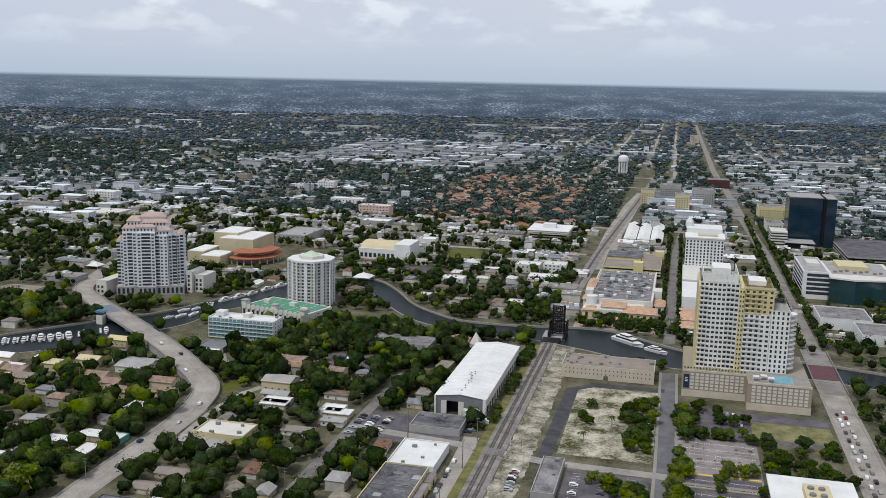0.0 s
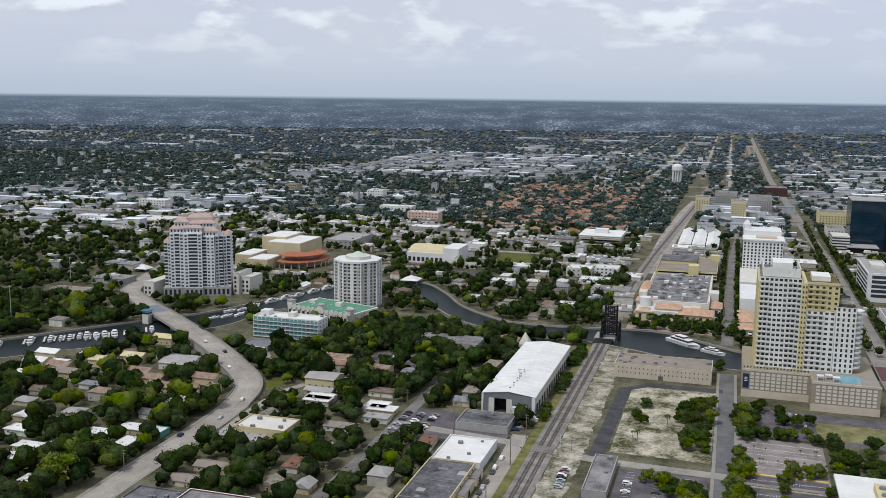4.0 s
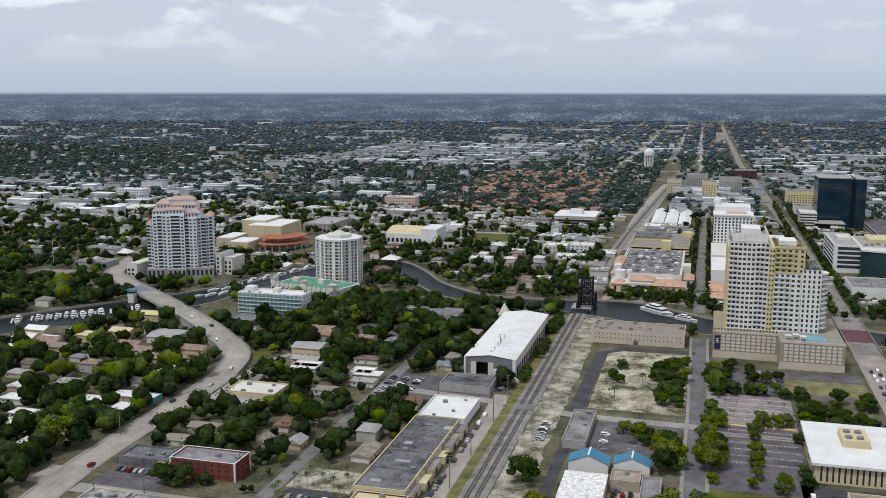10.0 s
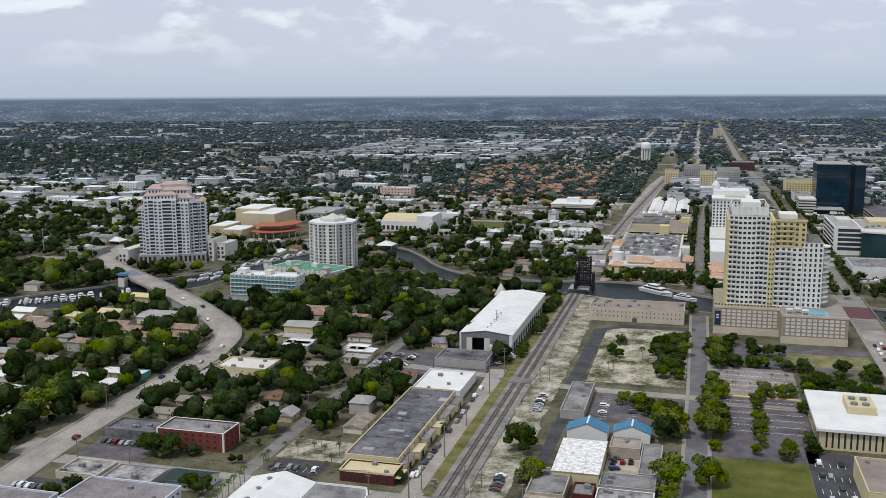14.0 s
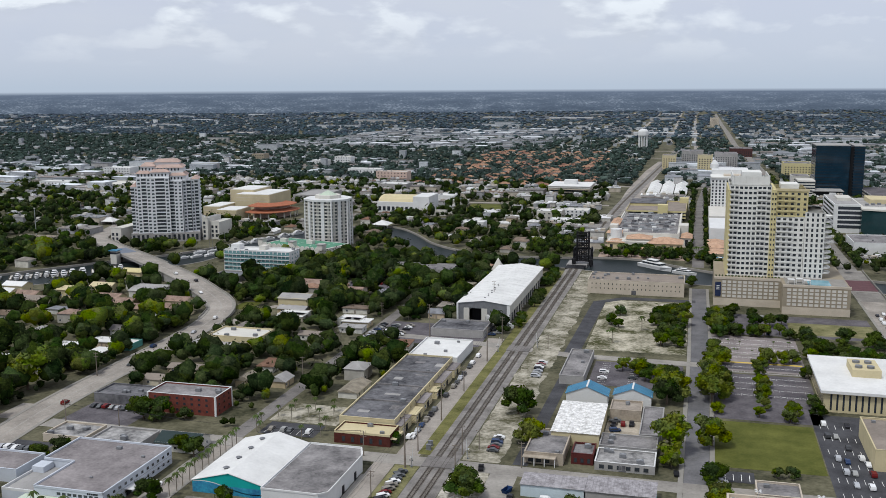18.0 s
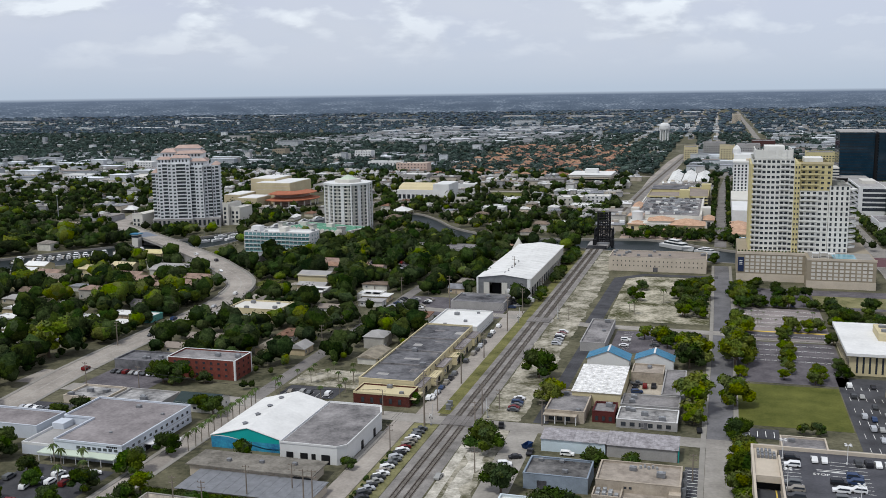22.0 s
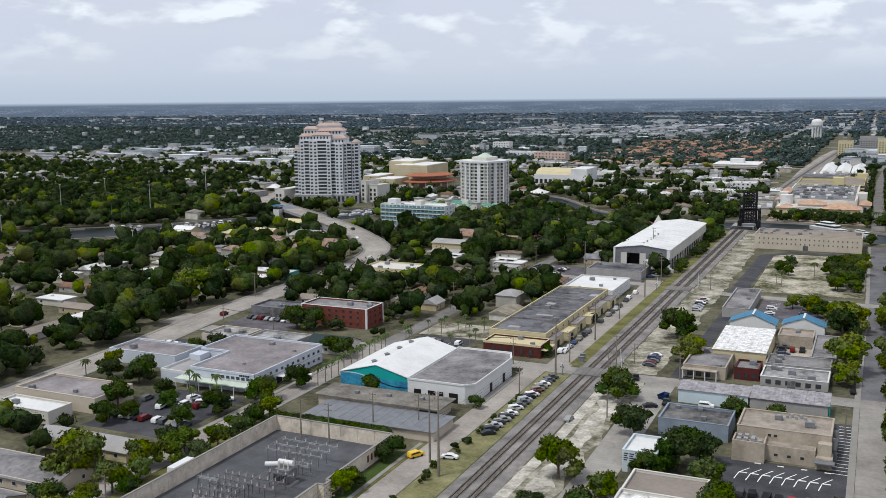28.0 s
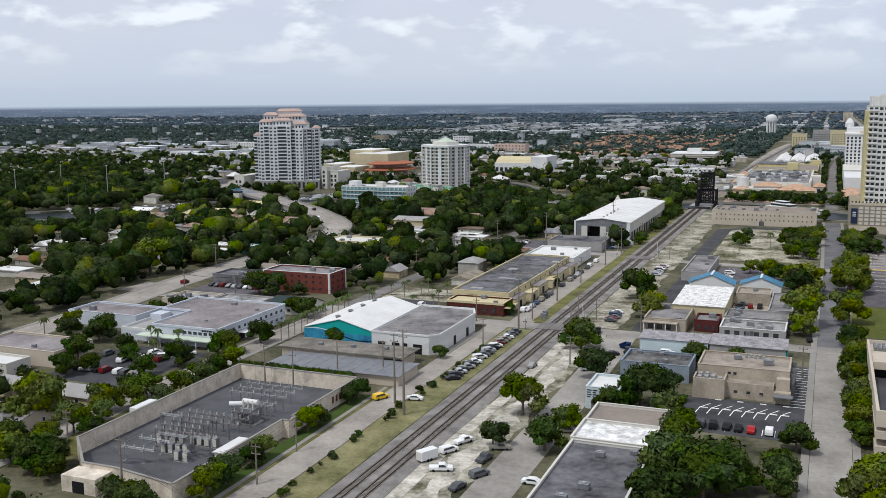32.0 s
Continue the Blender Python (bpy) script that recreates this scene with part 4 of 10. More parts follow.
def leaf_mesh(seed, blobs, leaves, size, material, flat=1.0):
    """A crown of small bent leaf sprays on a cluster of blobs."""
    r = np.random.RandomState(seed)
    vs, fs = [], []
    wsum = np.array([b[3] ** 2 for b in blobs])
    pick = r.choice(len(blobs), leaves, p=wsum / wsum.sum())
    for i in pick:
        bx, by, bz, br = blobs[i]
        d = r.normal(size=3)
        d /= np.linalg.norm(d)
        if d[2] < -0.35:
            d[2] *= -0.6
        c = np.array((bx, by, bz)) + d * br * r.uniform(0.72, 1.05) * np.array((1, 1, flat))
        n = d + r.normal(size=3) * 0.5
        n /= np.linalg.norm(n)
        a = np.cross(n, r.normal(size=3))
        a /= np.linalg.norm(a)
        b = np.cross(n, a)
        s = size * r.uniform(0.6, 1.35)
        k = len(vs)
        vs += [tuple(c + a * s), tuple(c - a * s * 0.6 + b * s * 0.8 - n * s * 0.2), tuple(c - a * s * 0.6 - b * s * 0.8 - n * s * 0.1)]
        fs.append((k, k + 1, k + 2))
    ico = bmesh.new()
    bmesh.ops.create_icosphere(ico, subdivisions=2 if br > 0.8 else 1, radius=1)
    ivs, ifs = [np.array(v.co[:]) for v in ico.verts], [[v.index for v in f.verts] for f in ico.faces]
    ico.free()
    n_leaf = len(fs)
    for bx, by, bz, br in blobs:
        k = len(vs)
        for v in ivs:
            q = v * br * (0.70 + 0.24 * noise.noise(Vector((bx, by, bz)) * 3 + Vector(v) * 2.6)) * np.array((1, 1, flat))
            vs.append((bx + q[0], by + q[1], bz + q[2]))
        fs += [tuple(k + i for i in f) for f in ifs]
    me = raw_mesh(vs, fs, material)
    me.polygons.foreach_set("use_smooth", [i >= n_leaf for i in range(len(fs))])
    return me


def trunk_mesh(seed, h, r0, limbs, material):
    rnd = random.Random(seed)
    bm = bmesh.new()
    tube(bm, 0, 0, -0.1, h, r0, r0 * 0.6, 7)
    for i in range(limbs):
        a = math.tau * i / limbs + rnd.uniform(-0.4, 0.4)
        z = h * rnd.uniform(0.7, 1.0)
        beam(bm, (0, 0, z), (math.cos(a) * h * 0.45, math.sin(a) * h * 0.45, z + h * 0.5), r0 * 0.28)
    return mesh_of(bm, material)


TREES = []
for s in range(6):
    rr = random.Random(40 + s)
    blobs = [(0, 0, 3.9, 2.6)]
    for k in range(9):
        a, d = math.tau * k / 9 + rr.uniform(-0.5, 0.5), rr.uniform(1.5, 3.0)
        blobs.append((d * math.cos(a), d * math.sin(a), rr.uniform(1.8, 5.0), rr.uniform(1.0, 1.9)))
    TREES.append((trunk_mesh(s, 2.3, 0.26, 4, M_BARK), leaf_mesh(s, blobs, 1500, 0.32, M_LEAF if s < 4 else M_LEAFLIGHT, 0.85)))
bm = bmesh.new()
PALMS = []
for s in range(2):
    rr = random.Random(90 + s)
    vs, fs = [], []
    for k in range(15):
        a, up = math.tau * k / 15 + rr.uniform(-0.2, 0.2), rr.uniform(-0.2, 0.9)
        d, w, L = Vector((math.cos(a), math.sin(a), 0)), Vector((-math.sin(a), math.cos(a), 0)), rr.uniform(1.7, 2.3)
        b0 = len(vs)
        for q in range(5):
            t = q / 4
            p = d * L * t + Vector((0, 0, 7.2 + up * t - 1.9 * t * t))
            ww = 0.34 * math.sin(math.pi * (0.12 + 0.85 * t))
            vs += [tuple(p + w * ww - Vector((0, 0, ww * 0.5))), tuple(p), tuple(p - w * ww - Vector((0, 0, ww * 0.5)))]
        for q in range(4):
            i = b0 + 3 * q
            fs += [(i, i + 1, i + 4, i + 3), (i + 1, i + 2, i + 5, i + 4)]
    bm = bmesh.new()
    tube(bm, 0, 0, -0.1, 7.3, 0.2, 0.13, 7)
    PALMS.append((mesh_of(bm, M_PALMBARK), raw_mesh(vs, fs, M_FROND)))


def tree(x, y, size=1.0, which=0, turn=0.0, group="street trees", label=""):
    palm = which < 0
    tr, cr = PALMS[-which - 1] if palm else TREES[which]
    ob = thing("palm_tree" if palm else "tree", (x, y, 0), label or ("palm tree with drooping green fronds" if palm else "leafy bright green tree with a spreading crown" if which > 3 else "dense dark green broadleaf tree with a rounded crown"), "palm" if palm else "tree", group, turn=turn)
    ob.scale = (size,) * 3
    put("trunk", tr, ob)
    put("crown", cr, ob)
    return ob

# ---- large buildings ----
# boatyard shed
shed = thing("boat_shed", label="long white metal boat shed with a shallow ridged roof", category="shed")
take(-138, -103, 541, 712, 1)
X0, X1, Y0, Y1, HE, HR = -136.6, -105.2, 549.0, 672.0, 11.4, 13.2
bm = bmesh.new()
xm = (X0 + X1) / 2
DX0, DX1, DH = -129.4, -122.2, 8.4
for xa, xb, za in ((X0, DX0, 0), (DX1, X1, 0), (DX0, DX1, DH)):
    box(bm, xa, xb, Y0, Y0 + 0.4, za, HE)
bm.faces.new([bm.verts.new(p) for p in ((X0, Y0, HE), (X1, Y0, HE), (xm, Y0, HR))])
part("front_wall", bm, M_METAL, shed, "pale grey ribbed metal front")
for xa in (DX0 - 3.6, DX1):
    part("sliding_door", boxm(xa + 0.1, xa + 3.5, Y0 - 0.25, Y0 - 0.05, 0.05, DH + 0.1), M_PALE, shed)
part("end_pier", boxm(X1 - 1.6, X1 + 0.3, Y0 - 0.6, Y0 - 0.02, 0, HE - 0.3), M_WHITE, shed), part("end_pier", boxm(X0 - 0.6, X0 + 0.5, Y0 - 0.5, Y0 - 0.02, 0, HE - 0.3), M_WHITE, shed)
bm = bmesh.new()
box(bm, X0, X0 + 0.4, Y0 + 0.4, Y1, 0, HE), box(bm, X1 - 0.4, X1, Y0 + 0.4, Y1, 5.2, HE)
for k in range(17):
    yy = Y0 + 4 + k * 8
    if yy < Y1:
        box(bm, X1 - 0.45, X1 + 0.05, yy, yy + 1.6, 0, 5.2)
box(bm, X0 + 0.4, X1 - 0.4, Y1 - 0.4, Y1, 0, HE)
part("side_wall", bm, M_PALE, shed)
part("inner_floor", boxm(X0 + 0.5, X1 - 0.5, Y0 + 0.5, Y1 - 0.5, 0.0, 0.08), M_ASPHALT, shed)
for s, xa in ((-1, X0 - 0.6), (1, X1 + 0.6)):
    n = 34
    for k in range(n):
        ya, yb = Y0 - 0.6 + (Y1 - Y0 + 1.2) * k / n, Y0 - 0.6 + (Y1 - Y0 + 1.2) * (k + 1) / n
        bm = bmesh.new()
        zz = 0.05 * (k % 2)
        v = [bm.verts.new(p) for p in ((xa, ya, HE - 0.1 + zz), (xa, yb - 0.05, HE - 0.1 + zz), (xm, yb - 0.05, HR + 0.15 + zz), (xm, ya, HR + 0.15 + zz))]
        w = [bm.verts.new((p.co.x, p.co.y, p.co.z - 0.15)) for p in v]
        bm.faces.new(v), bm.faces.new(w[::-1])
        for i in range(4):
            bm.faces.new((v[i], v[(i + 1) % 4], w[(i + 1) % 4], w[i]))
        part("roof_panel", bm, M_WHITEROOF, shed)
for k in range(9):
    part("roof_vent", boxm(xm - 1.2 + k % 2, xm - 0.5 + k % 2, 556 + k * 5, 557.6 + k * 5, HR - 0.05, HR + 0.35), M_DARKROOF, shed)
# black sheet hung inside to give the doorway its shade
part("door_opening", boxm(DX0, DX1, Y0 + 6, Y0 + 6.3, 0.1, DH), M_STEELANDSHADE, shed, "black sheet standing in for shade behind the open doorway")

# tower with a taupe podium
tower = thing("apartment_tower", label="white and yellow apartment tower on a taupe parking podium", category="tower")
take(10, 90, 612, 694, 1)
part("podium", boxm(11, 51, 629, 690, 0, 17.4), M_TAUPE, tower)
part("podium_wing", boxm(51, 89.5, 613, 686, 0, 17.4), M_TAUPE, tower)
for x0, x1, y0 in ((10.8, 51, 628.85), (50.9, 89.7, 612.85)):
    part("podium_base", boxm(x0, x1, y0, y0 + 0.5, 0, 4.6), M_BEIGE, tower)
    part("podium_cornice", boxm(x0, x1, y0 - 0.1, y0 + 0.6, 16.9, 18.3), M_BEIGE, tower)
wm = window_mesh(2.3, 1.7, M_PALE, M_BEIGE)
for x0, x1, y0, n in ((15.5, 50, 628.9, 11), (53, 88, 612.9, 11)):
    for z in (5.4, 7.7, 10.0, 12.3, 14.5):
        for i in range(n):
            put("podium_window", wm, tower, (x0 + (x1 - x0) * (i + 0.5) / n, y0, z))
bm = bmesh.new()
box(bm, 11.6, 15.2, 628.6, 628.95, 6, 15)
part("banner", bm, mat("navy_banner", (0.02, 0.03, 0.07), 0.7, 0.1), tower, "dark blue banner with pale bars")
for k in range(3):
    part("banner_bar", boxm(12.5, 14.3, 628.55, 628.6, 12.4 - k * 1.1, 12.9 - k * 1.1), M_WHITE, tower)
FL = 3.22
Z0 = 17.4


def storeys(parent, x0, x1, y0, y1, z0, floors, wall, bays, side_bays, win_w, win_h, balcony=(), west=True, hidden=(), east=False, rows=False):
    """A block of flats: walls, a band at each floor, windows on the south and west sides, balconies on some bays."""
    h = floors * FL
    part("wall", boxm(x0, x1, y0, y1, z0, z0 + h), wall, parent)
    band = mesh_of(boxm(x0 - 0.12, x1 + 0.12, y0 - 0.12, y1 + 0.12, -0.22, 0), wall)
    for f in range(1, floors + 1):
        put("floor_band", band, parent, (0, 0, z0 + f * FL))
    me = window_mesh(win_w, win_h, M_GLASS, wall)
    bal = bmesh.new()
    w = (x1 - x0) / bays
    box(bal, -w * 0.45, w * 0.45, -1.3, 0, 0, 0.18), box(bal, -w * 0.45, w * 0.45, -1.3, -1.2, 0.18, 1.1)
    bal = mesh_of(bal, wall)
    row = []
    for b in balcony if rows else ():
        if b - 1 in balcony:
            continue
        e = b
        while e + 1 in balcony:
            e += 1
        bm = bmesh.new()
        xa, xb = x0 + w * (b + 0.05), x0 + w * (e + 0.95)
        prof = [(0, 0), (-1.3, 0), (-1.3, 1.1), (-1.2, 1.1), (-1.2, 0.18), (0, 0.18)]
        pa, pb = [bm.verts.new((xa, y0 + q, z)) for q, z in prof], [bm.verts.new((xb, y0 + q, z)) for q, z in prof]
        bm.faces.new(pa), bm.faces.new(pb[::-1])
        for i in range(6):
            bm.faces.new((pa[i], pa[(i + 1) % 6], pb[(i + 1) % 6], pb[i]))
        row.append(mesh_of(bm, wall))
    for f in range(floors):
        for me_row in row:
            put("balcony", me_row, parent, (0, 0, z0 + f * FL))
        for b in range(bays):
            x = x0 + w * (b + 0.5)
            if b in hidden:
                continue
            put("window", me, parent, (x, y0, z0 + f * FL + 0.7))
            if b in balcony and not rows:
                put("balcony", bal, parent, (x, y0, z0 + f * FL))
        if west:
            ws = (y1 - y0) / side_bays
            for b in range(side_bays):
                put("window", me, parent, (x0, y0 + ws * (b + 0.5), z0 + f * FL + 0.7), turn=-90)
        if east:
            ws = (y1 - y0) / side_bays
            for b in range(side_bays):
                put("window", me, parent, (x1, y0 + ws * (b + 0.5), z0 + f * FL + 0.7), turn=90)


storeys(tower, 18.5, 43.5, 641, 688, Z0, 18, M_WARMWHITE, 9, 3, 2.1, 1.8, (0, 1, 6, 7))
part("corner_pier", boxm(17.6, 19.3, 640.4, 690, Z0, Z0 + 17 * FL), M_YELLOWWALL, tower)
part("centre_pier", boxm(43.5, 46.9, 639.8, 686, Z0, Z0 + 17.2 * FL), M_YELLOWWALL, tower)
me = window_mesh(1.1, 1.6, M_GLASS, M_YELLOWWALL)
for f in range(17):
    for x in (44.4, 46.1):
        put("window", me, tower, (x, 639.8, Z0 + f * FL + 0.7))
storeys(tower, 47.0, 64.0, 640.6, 686, Z0, 12, M_WARMWHITE, 5, 2, 2.1, 1.8, (0, 1, 2), False)
storeys(tower, 47.0, 65.5, 641.5, 686, Z0 + 12 * FL, 5, M_YELLOWWALL, 5, 2, 1.9, 1.7, (0, 1, 2), False)
storeys(tower, 64.2, 76.0, 639.6, 680, Z0, 13, M_WARMWHITE, 4, 2, 1.5, 2.2, (), False)
bm = bmesh.new()
tube(bm, 0, 0, 0, 1.0, 5.5, n=14)
round_bal = mesh_of(bm, M_WARMWHITE)
for f in range(1, 13):
    put("round_balcony", round_bal, tower, (75.5, 646, Z0 + f * FL))
bm = bmesh.new()
ZT = Z0 + 18 * FL
box(bm, 20, 42.5, 643, 643.4, ZT, ZT + 5.5), box(bm, 20, 20.4, 643, 684, ZT, ZT + 5.5), box(bm, 42.1, 42.5, 643, 684, ZT, ZT + 5.5)
for k in range(7):
    box(bm, 20 + k * 3.6, 20.8 + k * 3.6, 642.6, 643, ZT, ZT + 6.2)
part("crown", bm, M_WARMWHITE, tower)
part("penthouse", boxm(26, 38, 655, 675, ZT, ZT + 7), M_WARMWHITE, tower)
part("roof_parapet", boxm(46, 66, 641, 641.5, Z0 + 17 * FL, Z0 + 17 * FL + 1.6), M_CREAM, tower)
part("roof_hut", boxm(50, 61, 655, 672, Z0 + 17 * FL, Z0 + 17 * FL + 3.0), M_WARMWHITE, tower)
part("pool", boxm(66, 79, 618, 634, 17.4, 17.75), M_POOL, tower, "turquoise swimming pool on the podium roof")
part("pool_deck", boxm(53, 88.5, 614, 640, 17.4, 17.6), M_PAVE, tower)
for x, y in ((54, 618), (59, 621), (63, 617)):
    bm = bmesh.new()
    box(bm, x, x + 4, y, y + 4, 20.2, 20.5)
    for px, py in ((x + .2, y + .2), (x + 3.7, y + .2), (x + .2, y + 3.7), (x + 3.7, y + 3.7)):
        box(bm, px, px + .2, py, py + .2, 17.6, 20.2)
    part("cabana", bm, M_WHITE, tower)
hv = leaf_mesh(77, [(x, 0, 0.4, 0.7) for x in range(-19, 20, 2)], 260, 0.35, M_LEAF)
put("planting", hv, tower, (31, 633, 18.0), "row of shrubs along the podium edge")

# river towers
def about(ob, x, y, turn):
    """Turns a thing that was built in place about a point of the ground."""
    c, s = math.cos(radians(turn)), math.sin(radians(turn))
    ob.location, ob.rotation_euler[2] = (x - c * x + s * y, y - s * x - c * y, 0), radians(turn)


def flats(parent, x0, x1, y0, y1, floors, fl, wall, pattern, z0=0.0, side=0):
    """Flats facing south: a glazed core, proud window bays (w) and balcony bays (b), each storey with slab and rail."""
    h, n = floors * fl, len(pattern)
    w = (x1 - x0) / n
    part("core", boxm(x0 + 0.3, x1 - 0.3, y0 + 1.5, y1, z0, z0 + h), M_TOWERGLASS, parent)
    part("roof_slab", boxm(x0 - 0.1, x1 + 0.1, y0 - 0.1, y1 + 0.1, z0 + h, z0 + h + 0.7), wall, parent)
    win = window_mesh(round(w * 0.58, 2), 1.75, M_TOWERGLASS, wall)
    bm = bmesh.new()
    box(bm, -w / 2, w / 2, -0.4, 1.5, 0, 0.24), box(bm, -w / 2, w / 2, -0.4, -0.3, 0.24, 1.15)
    bal = mesh_of(bm, wall)
    for i, kind_ in enumerate(pattern):
        xa = x0 + w * i
        if kind_ == "w":
            part("bay", boxm(xa + 0.05, xa + w - 0.05, y0, y0 + 1.7, z0, z0 + h), wall, parent)
        for f in range(floors):
            put("window" if kind_ == "w" else "balcony", win if kind_ == "w" else bal, parent, (xa + w / 2, y0, z0 + f * fl + (0.8 if kind_ == "w" else 0)))
    for k in range(side):
        ya = y0 + 1.7 + (y1 - y0 - 1.7) * k / side
        part("side_wall", boxm(x1 - 0.5, x1, ya + 1.0, ya + (y1 - y0 - 1.7) / side - 1.0, z0, z0 + h), wall, parent)
    for f in range(1, floors):
        if side:
            part("side_slab", boxm(x1 - 0.3, x1 + 0.9, y0 + 2, y1, z0 + f * fl - 0.2, z0 + f * fl + 0.7), wall, parent)


def hipped(parent, x0, x1, y0, y1, za, zb, wall, roof):
    """A crown tier with a shallow tiled hip roof."""
    part("crown_wall", prism(bmesh.new(), [(x0, y0), (x1, y0), (x1, y1), (x0, y1)], za, zb - 1.6), wall, parent)
    bm = bmesh.new()
    lo, hi = [bm.verts.new((x, y, zb - 1.6)) for x, y in ((x0 - 1, y0 - 1), (x1 + 1, y0 - 1), (x1 + 1, y1 + 1), (x0 - 1, y1 + 1))], [bm.verts.new((x, y, zb + 0.9)) for x, y in ((x0 + 2.4, y0 + 2.4), (x1 - 2.4, y0 + 2.4), (x1 - 2.4, y1 - 2.4), (x0 + 2.4, y1 - 2.4))]
    bm.faces.new(lo[::-1]), bm.faces.new(hi)
    for k in range(4):
        bm.faces.new((lo[k], lo[(k + 1) % 4], hi[(k + 1) % 4], hi[k]))
    part("crown_roof", bm, roof, parent, "pink tiled hipped roof")


tw = thing("river_tower", label="tall pale apartment tower with a stepped pink tiled crown", category="tower")
take(-505, -430, 755, 825, 1)
TX, TY = -468, 790
for x0, x1, y0, y1, fl, pat, z0, side in ((-33, -26, -10, 16, 13, "bw", 8.2, 0), (-26, -12, -17, 16, 16, "wbw", 8.2, 0), (-12, 6, -19.5, 16, 16, "wbbw", 8.2, 0), (6, 18, -17, 16, 15, "bww", 8.2, 0), (18, 26, -13, 16, 15, "wb", 8.2, 0), (26, 33, -9, 14, 15, "wb", 8.2, 3)):
    flats(tw, TX + x0, TX + x1, TY + y0, TY + y1, fl, 3.1, M_TOWERWHITE, pat, z0, side)
for x0, x1, y0, y1 in ((-33.5, -12, -17.4, 16), (-12, 6, -20, 16), (6, 33.4, -17.4, 15)):
    part("base", boxm(TX + x0, TX + x1, TY + y0, TY + y1, 0, 8.2), M_CONC, tw)
    for k in range(int((x1 - x0) / 4.4)):
        put("window", window_mesh(2.6, 5.4, M_GLASS, M_CONC), tw, (TX + x0 + 2.6 + k * 4.4, TY + y0, 1.4))
for x0, x1, y0, y1, za, zb in ((-26, -12.5, -15, 12, 58.2, 63.6), (-12, 6, -17, 14, 58.2, 64.8), (6.5, 22, -15, 12, 55, 61.4), (-22, -8, -11, 12, 62, 69.8), (-7.5, 19, -12, 13, 59, 68.4), (-9, 15, -5, 10, 66, 73), (-33, -27, -9, 14, 48.5, 51.5), (26.5, 33, -8, 13, 54.7, 57.4)):
    hipped(tw, TX + x0, TX + x1, TY + y0, TY + y1, za, zb, M_TOWERWHITE, M_PINKROOF)
for x0, n, y, z in ((-24, 4, -15.05, 59.3), (-10.5, 5, -17.05, 59.6), (8, 4, -15.05, 56.2), (-20, 4, -11.05, 64.5), (-5, 7, -12.05, 64.0)):
    for k in range(n):
        put("arched_window", window_mesh(1.6, 2.4, M_GLASS, M_TOWERWHITE), tw, (TX + x0 + k * 3.3, TY + y, z))
about(tw, TX, TY, 24)
tw.scale, tw.location = (0.9, 0.9, 1.0), (TX - 4 - 0.9 * (math.cos(radians(24)) * TX - math.sin(radians(24)) * TY), TY - 0.9 * (math.sin(radians(24)) * TX + math.cos(radians(24)) * TY), 0)
low = thing("parking_podium", label="low pale terraced podium with arches beside a tower", category="podium")
for x0, x1, y0, y1, h in ((-513, -502.5, 762, 800, 13), (-434, -425, 800, 825, 16), (-440, -434.5, 796, 822, 20)):
    part("wall", boxm(x0, x1, y0, y1, 0, h), M_PALE, low)
    part("parapet", boxm(x0 - 0.2, x1 + 0.2, y0 - 0.2, y0 + 0.3, h, h + 1.1), M_PALE, low)
    for k in range(int((x1 - x0) / 4)):
        for z in range(2, int(h) - 3, 4):
            put("window", window_mesh(2.4, 2.8, M_GLASS, M_PALE), low, (x0 + 2.2 + k * 4, y0, z))
take(-516, -422, 755, 826)

rt = thing("round_tower", label="pale octagonal apartment tower with wrapped balconies", category="tower")
take(-340, -288, 766, 818, 1)
CX, CY, R = -314, 792, 20.6
ring = [(CX + R * math.cos(a), CY + R * math.sin(a)) for a in (math.tau * (i + 0.5) / 8 + 0.1 for i in range(8))]
part("wall", prism(bmesh.new(), [(CX + (x - CX) * 0.93, CY + (y - CY) * 0.93) for x, y in ring], 0, 40.5), M_TOWERGLASS, rt)
FW = 2 * R * math.sin(math.pi / 8)
bm = bmesh.new()
box(bm, -FW / 2, FW / 2, 0, 1.6, 0, 0.22), box(bm, -FW / 2, FW / 2, 0, 0.1, 0.22, 1.2)
bal = mesh_of(bm, M_PALE)
for k in range(8):
    a = math.tau * (k + 1) / 8 + 0.1
    rr = R * math.cos(math.pi / 8)
    if math.sin(a) > 0.75:
        continue
    for f in range(13):
        z = 2 + f * 2.96
        at = (CX + rr * math.cos(a), CY + rr * math.sin(a), z)
        put("balcony", bal, rt, at, turn=math.degrees(a) + 90)
    bm = bmesh.new()
    box(bm, -1.5, 1.5, -0.25, 1.2, 0, 40.5)
    for x in (-FW * 0.3, FW * 0.3):
        pier = bmesh.new()
        box(pier, x - 1.1, x + 1.1, 0.9, 1.7, 0, 40.5)
        part("pier", pier, M_PALE, rt, at=(CX + rr * math.cos(a), CY + rr * math.sin(a), 0), turn=math.degrees(a) + 90)
    part("rib", bm, M_WHITE, rt, at=(CX + rr * math.cos(a), CY + rr * math.sin(a), 0), turn=math.degrees(a) + 90)
for x, y in ring:
    bm = bmesh.new()
    tube(bm, x, y, 0, 40.5, 0.8, n=8)
    part("corner_column", bm, M_WHITE, rt)
part("roof_rim", prism(bmesh.new(), [(CX + (x - CX) * 1.04, CY + (y - CY) * 1.04) for x, y in ring], 40.5, 42.2), M_WHITE, rt)
part("penthouse", prism(bmesh.new(), [(CX + (x - CX) * 0.55, CY + (y - CY) * 0.55) for x, y in ring], 42.2, 45), M_PALE, rt)
bm = bmesh.new()
tube(bm, CX, CY, 45, 48.5, 8, 1.0, 12)
